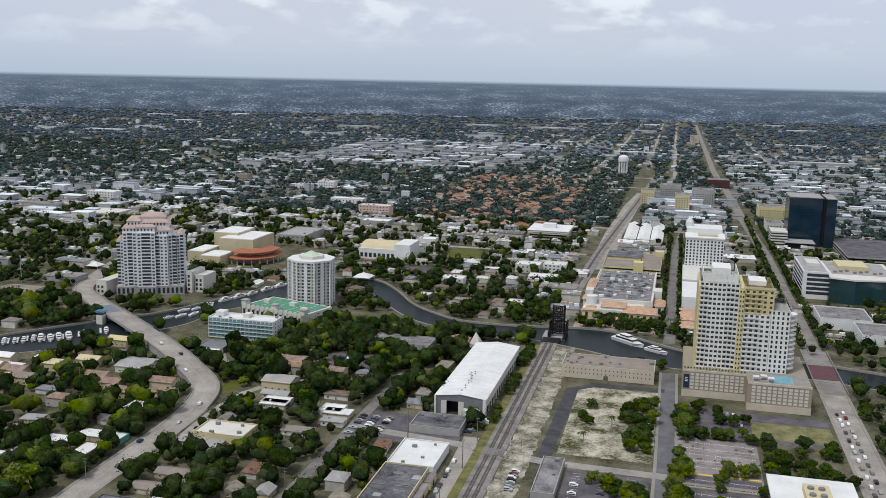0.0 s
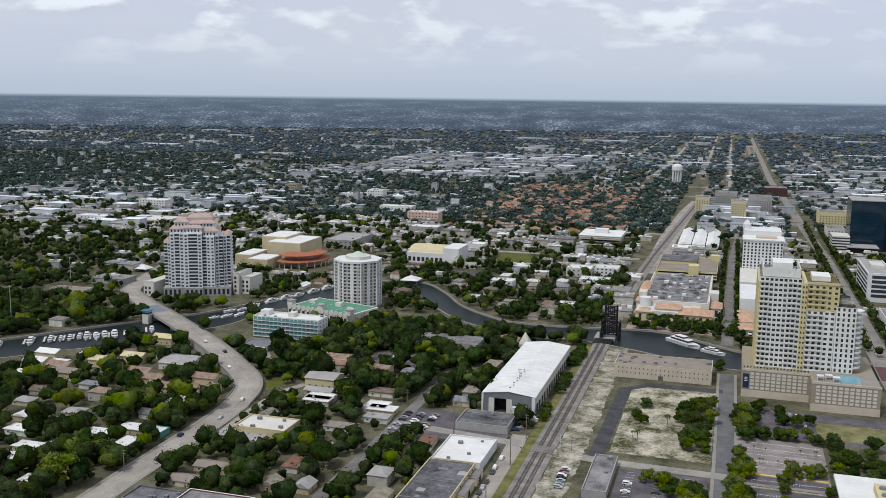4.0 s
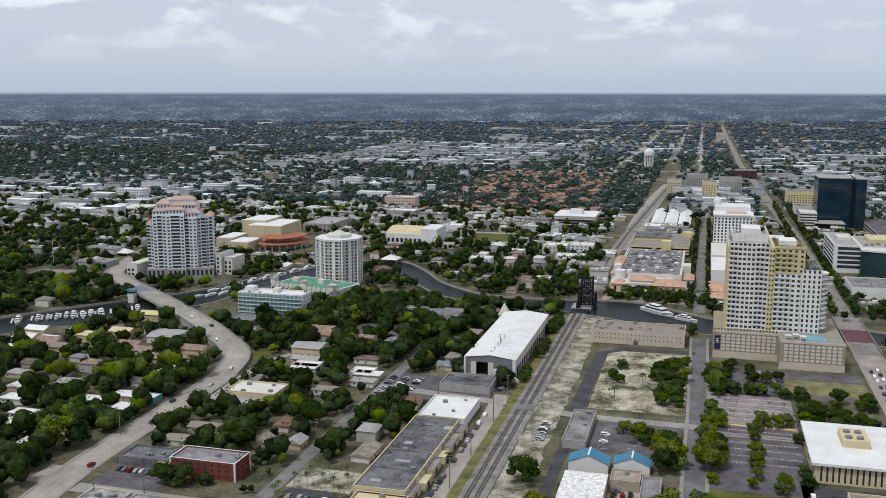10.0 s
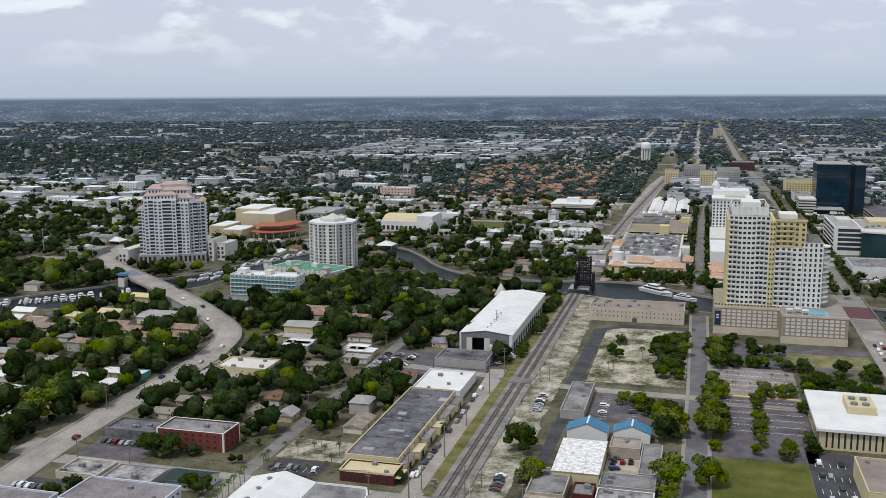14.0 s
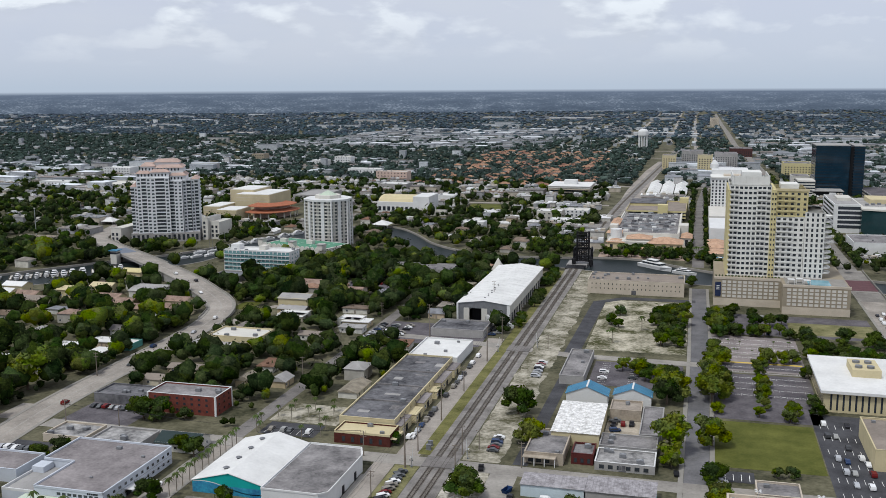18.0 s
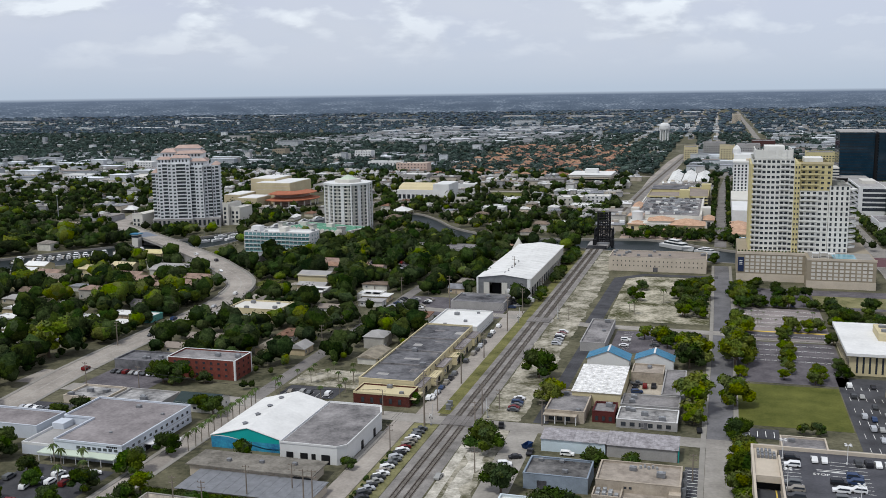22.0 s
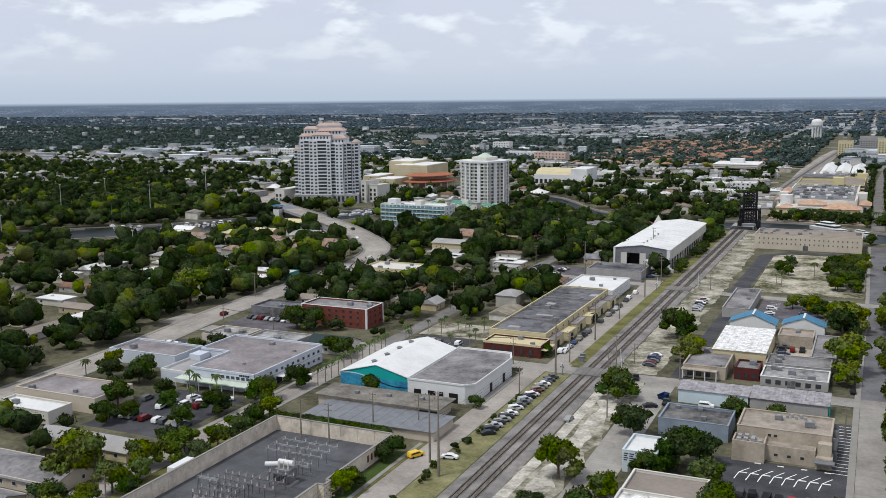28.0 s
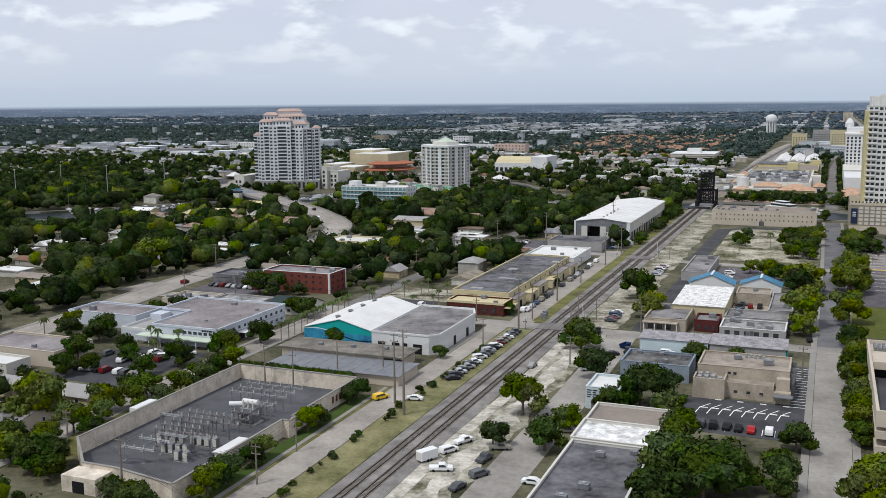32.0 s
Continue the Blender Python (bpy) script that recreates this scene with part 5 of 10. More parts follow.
part("conical_roof", bm, mat("pale_green_roof", (0.45, 0.52, 0.42), 0.8, 0.1), rt)

court = thing("court_podium", label="cream arched podium with green tennis courts on its roof", category="podium")
take(-362, -276, 696, 770, 1)
part("wall", boxm(-349, -284, 722, 762, 0, 9), M_PALE, court)
part("court_surface", boxm(-347, -286, 724, 760, 9, 9.15), M_GREENDECK, court, "green tennis court surface")
for k in range(13):
    bm = bmesh.new()
    tube(bm, 0, 0, 0, 0.6, 2.3, n=14)
    part("arch", bm, M_PALE, court, at=(-346.5 + k * 5, 722, 9.0)).rotation_euler = (radians(90), 0, 0)
    put("window", window_mesh(2.6, 4.2, M_GLASS, M_PALE), court, (-346.5 + k * 5, 721.7, 2.5))
for x, y in ((-338, 742), (-312, 745), (-292, 735)):
    part("court_hut", boxm(x - 3, x + 3, y - 2, y + 2, 9.1, 12.2), M_PALE, court)
for z in (0.0,):
    for x in (-335, -322, -306, -296):
        part("court_line", boxm(x, x + 0.2, 728, 756, 9.15, 9.17), M_MARK, court)
for x, y in ((-348, 723), (-285, 723), (-316, 724)):
    part("corner_pavilion", boxm(x - 2.6, x + 2.6, y, y + 5, 9, 13.2), M_PALE, court), part("pavilion_roof", boxm(x - 3.2, x + 3.2, y - 0.6, y + 5.6, 13.2, 13.7), M_CONC, court)
about(court, -316, 742, -17)

take(-352, -286, 636, 662)
aq = flat_block("slab_hotel", -348, -293.5, 662, 679, 16.5, M_WHITE, M_WHITEROOF, "white slab building with aqua glass balconies in rows", units=4, parapet=0.8)
for f in range(5):
    z = 1.2 + f * 3.05
    part("balcony_band", boxm(-347.6, -294, 660.6, 662, z - 0.45, z + 0.1), M_WHITE, aq)
    part("balcony_rail", boxm(-347, -294.5, 660.75, 660.85, z + 0.1, z + 1.0), M_AQUAGLASS, aq)
    for k in range(16):
        put("window", window_mesh(2.9, 2.2, M_AQUAGLASS, M_WHITE), aq, (-346 + k * 3.36, 661.98, z + 0.3))
for k in range(0, 17, 4):
    part("fin", boxm(-347.8 + k * 3.36, -347.6 + k * 3.36, 660.9, 662, 1, 16.3), M_WHITE, aq)
windows(aq, "E", -293.5, 663, 678, 3, (4.2, 7.2, 10.3, 13.3), 2.0, 1.6, M_AQUAGLASS)
part("stair_hut", boxm(-345, -338, 668, 676, 15.7, 19.6), M_WHITE, aq), part("lift_hut", boxm(-322, -317, 669, 676, 15.7, 19.0), M_PALE, aq)

# concert hall
hall = thing("concert_hall", label="cream concert hall with layered terracotta roofs", category="concert hall")
take(-515, -385, 905, 1050, 2)
for nm, x0, x1, y0, y1, h in (("stage_house", -502, -462, 985, 1035, 28), ("auditorium", -480, -425, 962, 1025, 25), ("side_wing", -508, -482, 925, 970, 14), ("side_wing", -480, -448, 912, 950, 12)):
    part(nm, boxm(x0, x1, y0, y1, 0, h), M_HALL, hall)
    part("roof", boxm(x0 + 1, x1 - 1, y0 + 1, y1 - 1, h, h + 0.5), M_WHITEROOF, hall)
for rad, z, h in ((40, 8.0, 2.6), (36, 15.0, 2.6)):
    bm = bmesh.new()
    cx, cy = -424, 965
    n = 12
    lo, hi = [], []
    for i in range(n + 1):
        a = radians(-125 + 155 * i / n)
        lo.append(bm.verts.new((cx + rad * math.cos(a), cy + rad * math.sin(a), z)))
        hi.append(bm.verts.new((cx + (rad - 16) * math.cos(a), cy + (rad - 16) * math.sin(a), z + h)))
    lb = [bm.verts.new((v.co.x, v.co.y, v.co.z - 0.8)) for v in lo]
    for i in range(n):
        bm.faces.new((lo[i], lo[i + 1], hi[i + 1], hi[i])), bm.faces.new((lb[i], lb[i + 1], lo[i + 1], lo[i]))
    part("terrace_roof", bm, mat("red_terracotta", (0.33, 0.125, 0.07), 0.9, 0.2, 0.3, 3.0), hall, "curved terracotta tile roof")
bm = bmesh.new()
prism(bm, [(-424 + 26 * math.cos(radians(a)), 965 + 26 * math.sin(radians(a))) for a in range(-125, 31, 12)] + [(-424, 965)], 0, 14.5)
part("foyer", bm, M_PINKROOF, hall, "salmon pink foyer wall")
for i in range(9):
    a = radians(-118 + 17 * i)
    bm = bmesh.new()
    tube(bm, 0, 0, 0, 8.0, 0.8, n=8)
    part("column", bm, M_PALE, hall, at=(-424 + 37 * math.cos(a), 965 + 37 * math.sin(a), 0))
hall.scale, hall.location = (0.74, 0.9, 0.9), (-505 * 0.26 - 4, 955 * 0.1, 0)
for x0, x1, y, z0, z1 in ((-478, -427, 961.9, 17, 17.5), (-478, -427, 961.9, 21, 21.4), (-501, -463, 984.9, 22, 22.5), (-479, -449, 911.9, 7, 7.4), (-507, -483, 924.9, 9, 9.4)):
    part("wall_band", boxm(x0, x1, y, y + 0.2, z0, z1), M_BEIGE, hall)

# downtown
flat_block("waterfront_warehouse", -70.5, -7.5, 646, 674, 9.4, M_BEIGE, M_BROWNROOF, "long beige warehouse with small square windows", win=[("S", 646, -69, -9, 22, (3.2, 6.2), 0.8, 1.2)], doors=[("S", -40, 3, 3)], units=16, parapet=0.4)
off = thing("office_tower", label="white office tower with a grid of dark square windows", category="tower")
take(10, 52, 860, 1080, 1)
part("wall", boxm(12, 50, 1018, 1048, 0, 44.5), M_WHITE, off), part("rear_block", boxm(12.5, 49, 1048, 1082, 0, 50.5), M_WHITE, off)
bm = bmesh.new()
tube(bm, 15, 1066, 50.5, 55, 4.2, n=14), tube(bm, 15, 1066, 55, 58, 4.0, 2.2, 14), tube(bm, 15, 1066, 58, 59.6, 2.2, 0.3, 14)
part("dome", bm, M_WHITE, off, "small white domed lantern")
part("annex", boxm(10, 40, 940, 1018, 0, 16), M_PALE, off)
part("base_block", boxm(10, 34, 866, 935, 0, 15), M_WHITE, off)
for f in range(12):
    for k in range(11):
        put("window", window_mesh(1.9, 2.3, M_GLASS, M_WHITE), off, (13.5 + k * 3.5, 1018, 5.0 + f * 3.2))
    for k in range(4):
        put("window", window_mesh(1.9, 2.3, M_GLASS, M_WHITE), off, (12, 1022 + k * 6.3, 5.0 + f * 3.2), turn=-90)
part("roof_rim", boxm(11, 51, 1017, 1049, 44.5, 45.8), M_WARMWHITE, off)
part("roof_hut", boxm(24, 44, 1026, 1040, 45.8, 47.4), M_BEIGE, off)
bk = thing("black_office_tower", label="black mirrored glass office tower", category="tower")
take(128, 205, 1250, 1350, 1)
part("curtain_wall", boxm(140, 180, 1290, 1340, 0, 62), M_BLUEGLASS, bk)
part("curtain_wall", boxm(184, 196, 1284, 1336, 0, 62), M_BLUEGLASS, bk)
part("core", boxm(180, 184, 1292, 1336, 0, 61), M_STEELANDSHADE, bk)
for f in range(1, 17):
    part("spandrel", boxm(139.9, 180.1, 1289.9, 1340, f * 3.7, f * 3.7 + 0.5), M_STEELANDSHADE, bk), part("spandrel", boxm(183.9, 196.1, 1283.9, 1336, f * 3.7, f * 3.7 + 0.5), M_STEELANDSHADE, bk)
for x0, x1, y0, y1 in ((139.8, 180.2, 1289.8, 1340), (183.8, 196.2, 1283.8, 1336)):
    part("roof_rim", boxm(x0, x1, y0, y1, 62, 62.9), M_CONC, bk)
part("annex", boxm(118, 138, 1262, 1296, 0, 21), M_PALE, bk), part("entrance_block", boxm(136, 168, 1252, 1280, 0, 9), M_STEELANDSHADE, bk), part("entrance_roof", boxm(134, 170, 1250, 1282, 9, 9.8), M_CONC, bk)
for f in range(5):
    part("annex_window", boxm(117.9, 138.1, 1261.9, 1295, 4 + f * 3.4, 5.6 + f * 3.4), M_GLASS, bk)

gl = thing("glass_office", label="low office block of white bands and dark green glass", category="office building")
take(113, 212, 935, 1070, 1)
part("wall", boxm(123, 146, 966, 1050, 0, 27), M_WHITE, gl)
for f in range(5):
    part("window_band", boxm(126.5, 146.1, 965.9, 1049, 4.5 + f * 4.4, 7.4 + f * 4.4), M_GLASS, gl)
bm = bmesh.new()
prism(bm, [(146, 957), (168, 950), (202, 958), (208, 972), (208, 1045), (146, 1045)], 0, 23)
part("curtain_wall", bm, M_GREENGLASS, gl)
for x0, x1, y0 in ((146, 168, 952), (170, 190, 953)):
    for f in range(5):
        part("mullion", boxm(x0, x1, y0 + 5 - 0.05, y0 + 5.05, 4 + f * 4.2, 4.3 + f * 4.2), M_GLASS, gl)
bm = bmesh.new()
prism(bm, [(146, 956), (168, 949), (203, 957), (209, 972), (209, 1046), (146, 1046)], 23, 24.5)
part("roof_rim", bm, M_PALE, gl)
part("roof", boxm(150, 205, 975, 1042, 24.5, 24.7), M_CONC, gl), part("wing_roof", boxm(124, 145, 968, 1048, 27, 27.2), M_CONC, gl), part("wing_hut", boxm(129, 141, 995, 1020, 27.2, 30), M_PALE, gl)
for f in range(6):
    part("west_window_band", boxm(122.9, 123.1, 970, 1046, 3.4 + f * 4.0, 5.4 + f * 4.0), M_GLASS, gl)
part("roof_hut", boxm(158, 186, 995, 1030, 24.7, 29), M_CREAM, gl)
for k in range(8):
    part("roof_unit", boxm(152 + k * 6, 155 + k * 6, 980 + (k % 3) * 4, 983 + (k % 3) * 4, 24.7, 26.5), M_METAL, gl)
deck_ = thing("parking_garage", label="wide concrete parking garage with cars on its open roof", category="garage")
take(195, 300, 1165, 1330, 1)
# black core fills the decks in place of the shade inside
part("deck", boxm(196, 296, 1172, 1320, 7.6, 8.4), M_LOT, deck_), part("core", boxm(198, 294, 1175, 1318, 0, 7.6), M_STEELANDSHADE, deck_)
for z in (0.8, 4.2, 7.9):
    part("deck_rail", boxm(195.6, 296.4, 1171.6, 1172.2, z, z + 1.4), M_CONC, deck_), part("deck_rail", boxm(195.4, 196, 1172.2, 1320, z, z + 1.4), M_CONC, deck_)
side_ = thing("parking_garage", label="pale concrete parking garage with open decks", category="garage")
take(216, 270, 915, 1035, 1)
for z in (0, 3.2, 6.4, 9.6):
    part("deck", boxm(218, 268, 920, 1030, z, z + 0.4), M_CONC, side_), part("deck_rail", boxm(217.6, 268, 919.6, 920, z + 0.4, z + 1.5), M_BEIGE, side_), part("deck_rail", boxm(217.6, 218, 920, 1030, z + 0.4, z + 1.5), M_BEIGE, side_)
# solid black block put in for the shade between decks
part("core", boxm(220, 266, 924, 1028, 0.4, 9.4), M_STEELANDSHADE, side_)

flat_block("gallery_building", 124, 166, 845, 892, 10, M_WHITE, M_GREYROOF, "low white gallery building with colour panels", units=3)
flat_block("gallery_building", 150, 260, 800, 842, 9, M_WHITE, M_GREYROOF, "low white gallery building beside palms", units=4)

# shopping centre with tiled roofs
mall = thing("shopping_centre", label="pale shopping centre with terracotta roof slopes and roof plant", category="shopping centre")
take(-76, -8, 800, 1000, 1)
part("wall", boxm(-72, -15, 852, 985, 0, 11), M_PALE, mall)
part("roof", boxm(-70, -17, 854, 983, 11, 11.2), M_GREYROOF, mall)
part("front_wing", boxm(-74, -22, 822, 852, 0, 8), M_PALE, mall)


def pavilion(parent, x0, x1, y0, y1, h, rise, wall):
    """A wing with an overhanging hipped tile roof and tall dark windows to the south."""
    part("pavilion_wall", boxm(x0, x1, y0, y1, 0, h), wall, parent)
    bm = bmesh.new()
    e, q = 1.0, min(x1 - x0, y1 - y0) / 2
    lo = [bm.verts.new(p) for p in ((x0 - e, y0 - e, h), (x1 + e, y0 - e, h), (x1 + e, y1 + e, h), (x0 - e, y1 + e, h))]
    hi = [bm.verts.new(p) for p in ((x0 + q, y0 + q, h + rise), (x1 - q, y0 + q, h + rise), (x1 - q + 0.01, y1 - q, h + rise), (x0 + q - 0.01, y1 - q, h + rise))]
    bm.faces.new(lo[::-1]), bm.faces.new(hi)
    for i in range(4):
        bm.faces.new((lo[i], lo[(i + 1) % 4], hi[(i + 1) % 4], hi[i]))
    part("tile_roof", bm, M_PALETERRA, parent)
    n = max(1, int((x1 - x0) / 5))
    windows(parent, "S", y0, x0 + 0.5, x1 - 0.5, n, (0.6,), 2.6, h - 2.2, frame_mat=wall)


for x0, x1, y0, y1, h, rise, m in ((-76, -64, 846, 862, 11, 3, M_PALE), (-74, -60, 821, 836, 7, 2.6, M_CREAM), (-58, -38, 827, 847, 9.5, 3.2, M_PALE), (-40, -12, 818, 842, 7.5, 4.2, M_CREAM), (-13, -5, 850, 874, 8, 2.4, M_PALE), (-77, -70, 890, 930, 12, 2.4, M_PALE), (-48, -30, 806, 813, 4, 1.6, M_CREAM)):
    pavilion(mall, x0, x1, y0, y1, h, rise, m)
part("awning", boxm(-58, -44, 822.5, 825.9, 3.6, 3.9), M_TEAL, mall, "teal fabric awning")
part("parapet_tower", boxm(-16, -8, 884, 900, 0, 14), M_PALE, mall), part("parapet_tower", boxm(-76, -69, 866, 878, 0, 15), M_PALE, mall)
part("drum_tower", (lambda b: (tube(b, 0, 0, 0, 15.5, 5.0, n=18), b)[1])(bmesh.new()), M_WHITE, mall, "round white corner tower", at=(-68, 842, 0))
rr = random.Random(5)
for k in range(120):
    x, y, s = rr.uniform(-67, -20), rr.uniform(858, 980), rr.uniform(0.7, 2.3)
    part("roof_unit", boxm(-s, s, -s * 0.8, s * 0.8, 0, s * 0.9), rr.choice((M_METAL, M_WHITEROOF, M_DARKROOF, M_STEEL)), mall, at=(x, y, 11.2))
for y in (872, 905, 940, 966):
    part("roof_duct", boxm(-66, -22, y, y + 1.4, 11.2, 12.3), M_STEEL, mall)
for x in (-72, -16):
    part("roof_parapet", boxm(x, x + 1, 852, 985, 11, 12.4), M_PALE, mall)
inn = thing("quayside_restaurant", label="low quayside restaurant with terracotta roof slopes and a striped canopy", category="restaurant")
take(7, 24, 786, 862, 1)
pavilion(inn, 9, 22, 790, 812, 5.5, 2.4, M_CREAM), pavilion(inn, 10, 22, 814, 836, 6.5, 2.4, M_PALE), pavilion(inn, 9, 21, 838, 858, 6.0, 2.2, M_CREAM)
for k in range(5):
    part("canopy_stripe", boxm(8.5 + k * 2.7, 11.1 + k * 2.7, 783.5, 788.5, 3.4, 3.55), M_WHITE if k % 2 else M_BLUEROOF, inn)
for x in (8.8, 21.6):
    part("canopy_post", boxm(x - 0.1, x + 0.1, 783.7, 783.9, 0, 3.4), M_WHITE, inn)
gar = thing("parking_garage", label="yellow open parking garage with stacked decks", category="garage")
take(-75, -5, 1005, 1105, 1)
for f in range(3):
    part("deck", boxm(-72, -12, 1010, 1100, 3.0 + 3.1 * f, 3.4 + 3.1 * f), M_BROWNROOF, gar)
    part("deck_rail", boxm(-72.2, -11.8, 1009.7, 1010, 3.0 + 3.1 * f, 4.5 + 3.1 * f), M_YELLOWWALL, gar)
part("stair_tower", boxm(-40, -30, 1006, 1018, 0, 17), M_YELLOWWALL, gar), part("stair_tower", boxm(-20, -10.5, 1090, 1101, 0, 15), M_YELLOWWALL, gar)
for x in (-72.3, -33, -12.2):
    part("deck_rail", boxm(x, x + 0.4, 1010, 1100, 9.2, 10.8), M_YELLOWWALL, gar)
part("deck_rail", boxm(-72, -12, 1100, 1100.4, 9.2, 10.8), M_YELLOWWALL, gar)
part("upper_deck", boxm(-71.5, -33.4, 1058, 1099.5, 12.2, 12.7), M_DARKROOF, gar), part("upper_wall", boxm(-71, -33.8, 1058.5, 1099, 9.6, 12.2), M_YELLOWWALL, gar)
# dark fills below and between the decks, put in for interior shade
part("core", boxm(-70, -14, 1013, 1098, 0, 3.0), M_STEELANDSHADE, gar)
part("inner_wall", boxm(-70, -14, 1016, 1098, 3.4, 9.0), M_ASPHALT, gar)

tent = thing("tent_row", label="row of white peaked event tents", category="tent")
take(-68, -15, 1232, 1385)
for i in range(3):
    for k in range(6):
        x, y = -64 + 17 * i, 1240 + 23 * k
        bm = bmesh.new()
        lo = [bm.verts.new(q) for q in ((x, y, 4), (x + 16, y, 4), (x + 16, y + 22, 4), (x, y + 22, 4))]
        a, b = bm.verts.new((x + 8, y + 2, 8)), bm.verts.new((x + 8, y + 20, 8))
        bm.faces.new(lo[::-1]), bm.faces.new((lo[0], lo[1], a)), bm.faces.new((lo[1], lo[2], b, a)), bm.faces.new((lo[2], lo[3], b)), bm.faces.new((lo[3], lo[0], a, b))
        part("canopy", bm, M_WHITEROOF, tent)
        part("side_sheet", boxm(x + 0.3, x + 15.7, y + 0.3, y + 0.5, 0, 4), M_PALE, tent)

# opened railway bridge over the river
rb = thing("railway_bridge", label="black steel bascule railway bridge, its leaf raised upright", category="bridge")
take(-100, -78, 728, 780)
for x in (-92.6, -79.4):
    bm = bmesh.new()
    for y in (746, 758):
        beam(bm, (x, y, -2), (x, y + (752 - y) * 0.3, 13), 0.45)
    for k in range(3):
        z = 1 + k * 4
        beam(bm, (x, 746, z), (x, 757, z + 4), 0.22), beam(bm, (x, 757, z), (x, 746, z + 4), 0.22), beam(bm, (x, 746, z), (x, 758, z), 0.22)
    beam(bm, (x, 747, 12.8), (x, 757, 12.8), 0.4)
    part("lattice_tower", bm, M_STEELANDSHADE, rb)
    part("counterweight", boxm(x - 1.3, x + 1.3, 744.5, 750, 0.2, 5.0, bevel=0.3), M_STEELANDSHADE, rb)
bm = bmesh.new()
for x in (-90.4, -81.4):
    beam(bm, (x, 748, 2.5), (x, 749, 26.4), 0.5), beam(bm, (x, 752, 2.5), (x, 752, 24), 0.35)
    for k in range(7):
        z = 3 + k * 3.2
        beam(bm, (x, 748.4, z), (x, 752, z + 3.2), 0.2), beam(bm, (x, 748.4, z), (x, 752, z), 0.2)
part("leaf_girder", bm, M_STEELANDSHADE, rb)
bm = bmesh.new()
for k in range(12):
    beam(bm, (-90.4, 748.4, 3 + k * 2.05), (-81.4, 748.4, 3 + k * 2.05), 0.26)
for k in range(6):
    z = 3 + k * 3.8
    beam(bm, (-90.2, 748.6, z), (-81.6, 748.6, z + 3.8), 0.2), beam(bm, (-81.6, 748.6, z), (-90.2, 748.6, z + 3.8), 0.2)
for x in (-88.4, -86.9, -84.9, -83.4):
    beam(bm, (x, 749.3, 2.6), (x, 749.3, 25.8), 0.28)
part("raised_leaf", bm, M_STEELANDSHADE, rb, "black open floor of the raised leaf")
for k in range(24):
    part("leaf_tie", boxm(-90.0, -81.8, 749.5, 749.75, 3.0 + k * 0.95, 3.45 + k * 0.95), M_STEELANDSHADE, rb)
part("cross_girder", boxm(-92.6, -79.4, 751.6, 752.6, 11.8, 13.0), M_STEELANDSHADE, rb)
part("pier", boxm(-98, -82, 744, 764, -2.4, 0.6), M_CONC, rb)
part("approach_span", boxm(-97, -83, 729, 745, -0.5, 0.5), M_STEELANDSHADE, rb)
part("far_span", boxm(-97, -83, 763, 790, -0.5, 0.5), M_STEELANDSHADE, rb)
vs, fs = ribbon([(-90, 780), (-92, 900), (-86, 1150), (-80, 1300), (-60, 1760), (-40, 2300)], 13, -0.02, 0.25)
tagged(new("railway_bed", raw_mesh(vs, fs, M_BALLAST)), "pale railway bed curving away past stations", "railway", kind="structure")
vs, fs = ribbon([(-91, 780), (-93, 900), (-87, 1150), (-81, 1300), (-61, 1760)], 2.6, 0.25, 0.4)
tagged(new("railway_bed", raw_mesh(vs, fs, M_SLEEPER)), "dark railway track line", "railway", kind="structure")

# road bridges
br = thing("road_bridge", label="low concrete road bridge with pale rails over the river", category="bridge")
dk = [p for p in AVENUE if 645 < p[1] < 732]
vs, fs = raised(ribbon(dk, 18.4, -0.9, -0.04))
put("deck", raw_mesh(vs, fs, M_CONC), br)
for gap in (-9.0, 9.0):
    vs, fs = raised(ribbon(shifted(dk, gap), 0.4, -0.04, 1.05))
    put("parapet", raw_mesh(vs, fs, M_PAVE), br)
vs, fs = raised(ribbon([p for p in AVENUE if 688 < p[1] < 708], 14, 0.07, 0.16))
put("grating", raw_mesh(vs, fs, mat("blue_grey_grating", (0.16, 0.18, 0.22), 0.7, 0.15)), br, label="blue grey steel bascule grating")
for y in (662, 686, 711, 728):
    p = min(dk, key=lambda q: abs(q[1] - y))
    part("pier", boxm(-7.5, 7.5, -1.2, 1.2, -2.4, 4.2), M_CONC, br, at=(p[0], p[1], 0))
part("tender_house", boxm(-454.5, -449, 673, 678.5, -2.4, 9.2), M_PALE, br)
part("tender_roof", boxm(-455.5, -448, 672, 679.5, 9.2, 9.8), M_BLUEROOF, br)
part("tender_window", boxm(-454.56, -448.94, 672.94, 678.56, 6.6, 8.2), M_GLASS, br)
rb2 = thing("road_bridge", label="bascule road bridge with a dark red deck", category="bridge")
part("deck", boxm(101, 119, 660, 770, -0.8, 0.1), M_FARLANE, rb2)
part("red_span", boxm(101, 119, 694, 730, 0.1, 0.2), mat("red_bridge_deck", (0.11, 0.055, 0.06), 0.8, 0.2), rb2, "dark red steel deck")
for x in (100.2, 119.4):
    part("parapet", boxm(x, x + 0.4, 660, 770, 0.1, 1.2), M_PAVE, rb2)

# water tower
wtw = thing("water_tower", label="white bulbous water tower on ring of columns", category="water tower")
bm = bmesh.new()
prof = [(0, 29), (8.6, 29.2), (10.6, 30.6), (11.2, 33), (11.0, 38.4), (9.8, 41.6), (7, 44), (3, 45.2)]
n = 20
rings = [[bm.verts.new((r * math.cos(math.tau * i / n), r * math.sin(math.tau * i / n), z)) for i in range(n)] for r, z in prof if r]
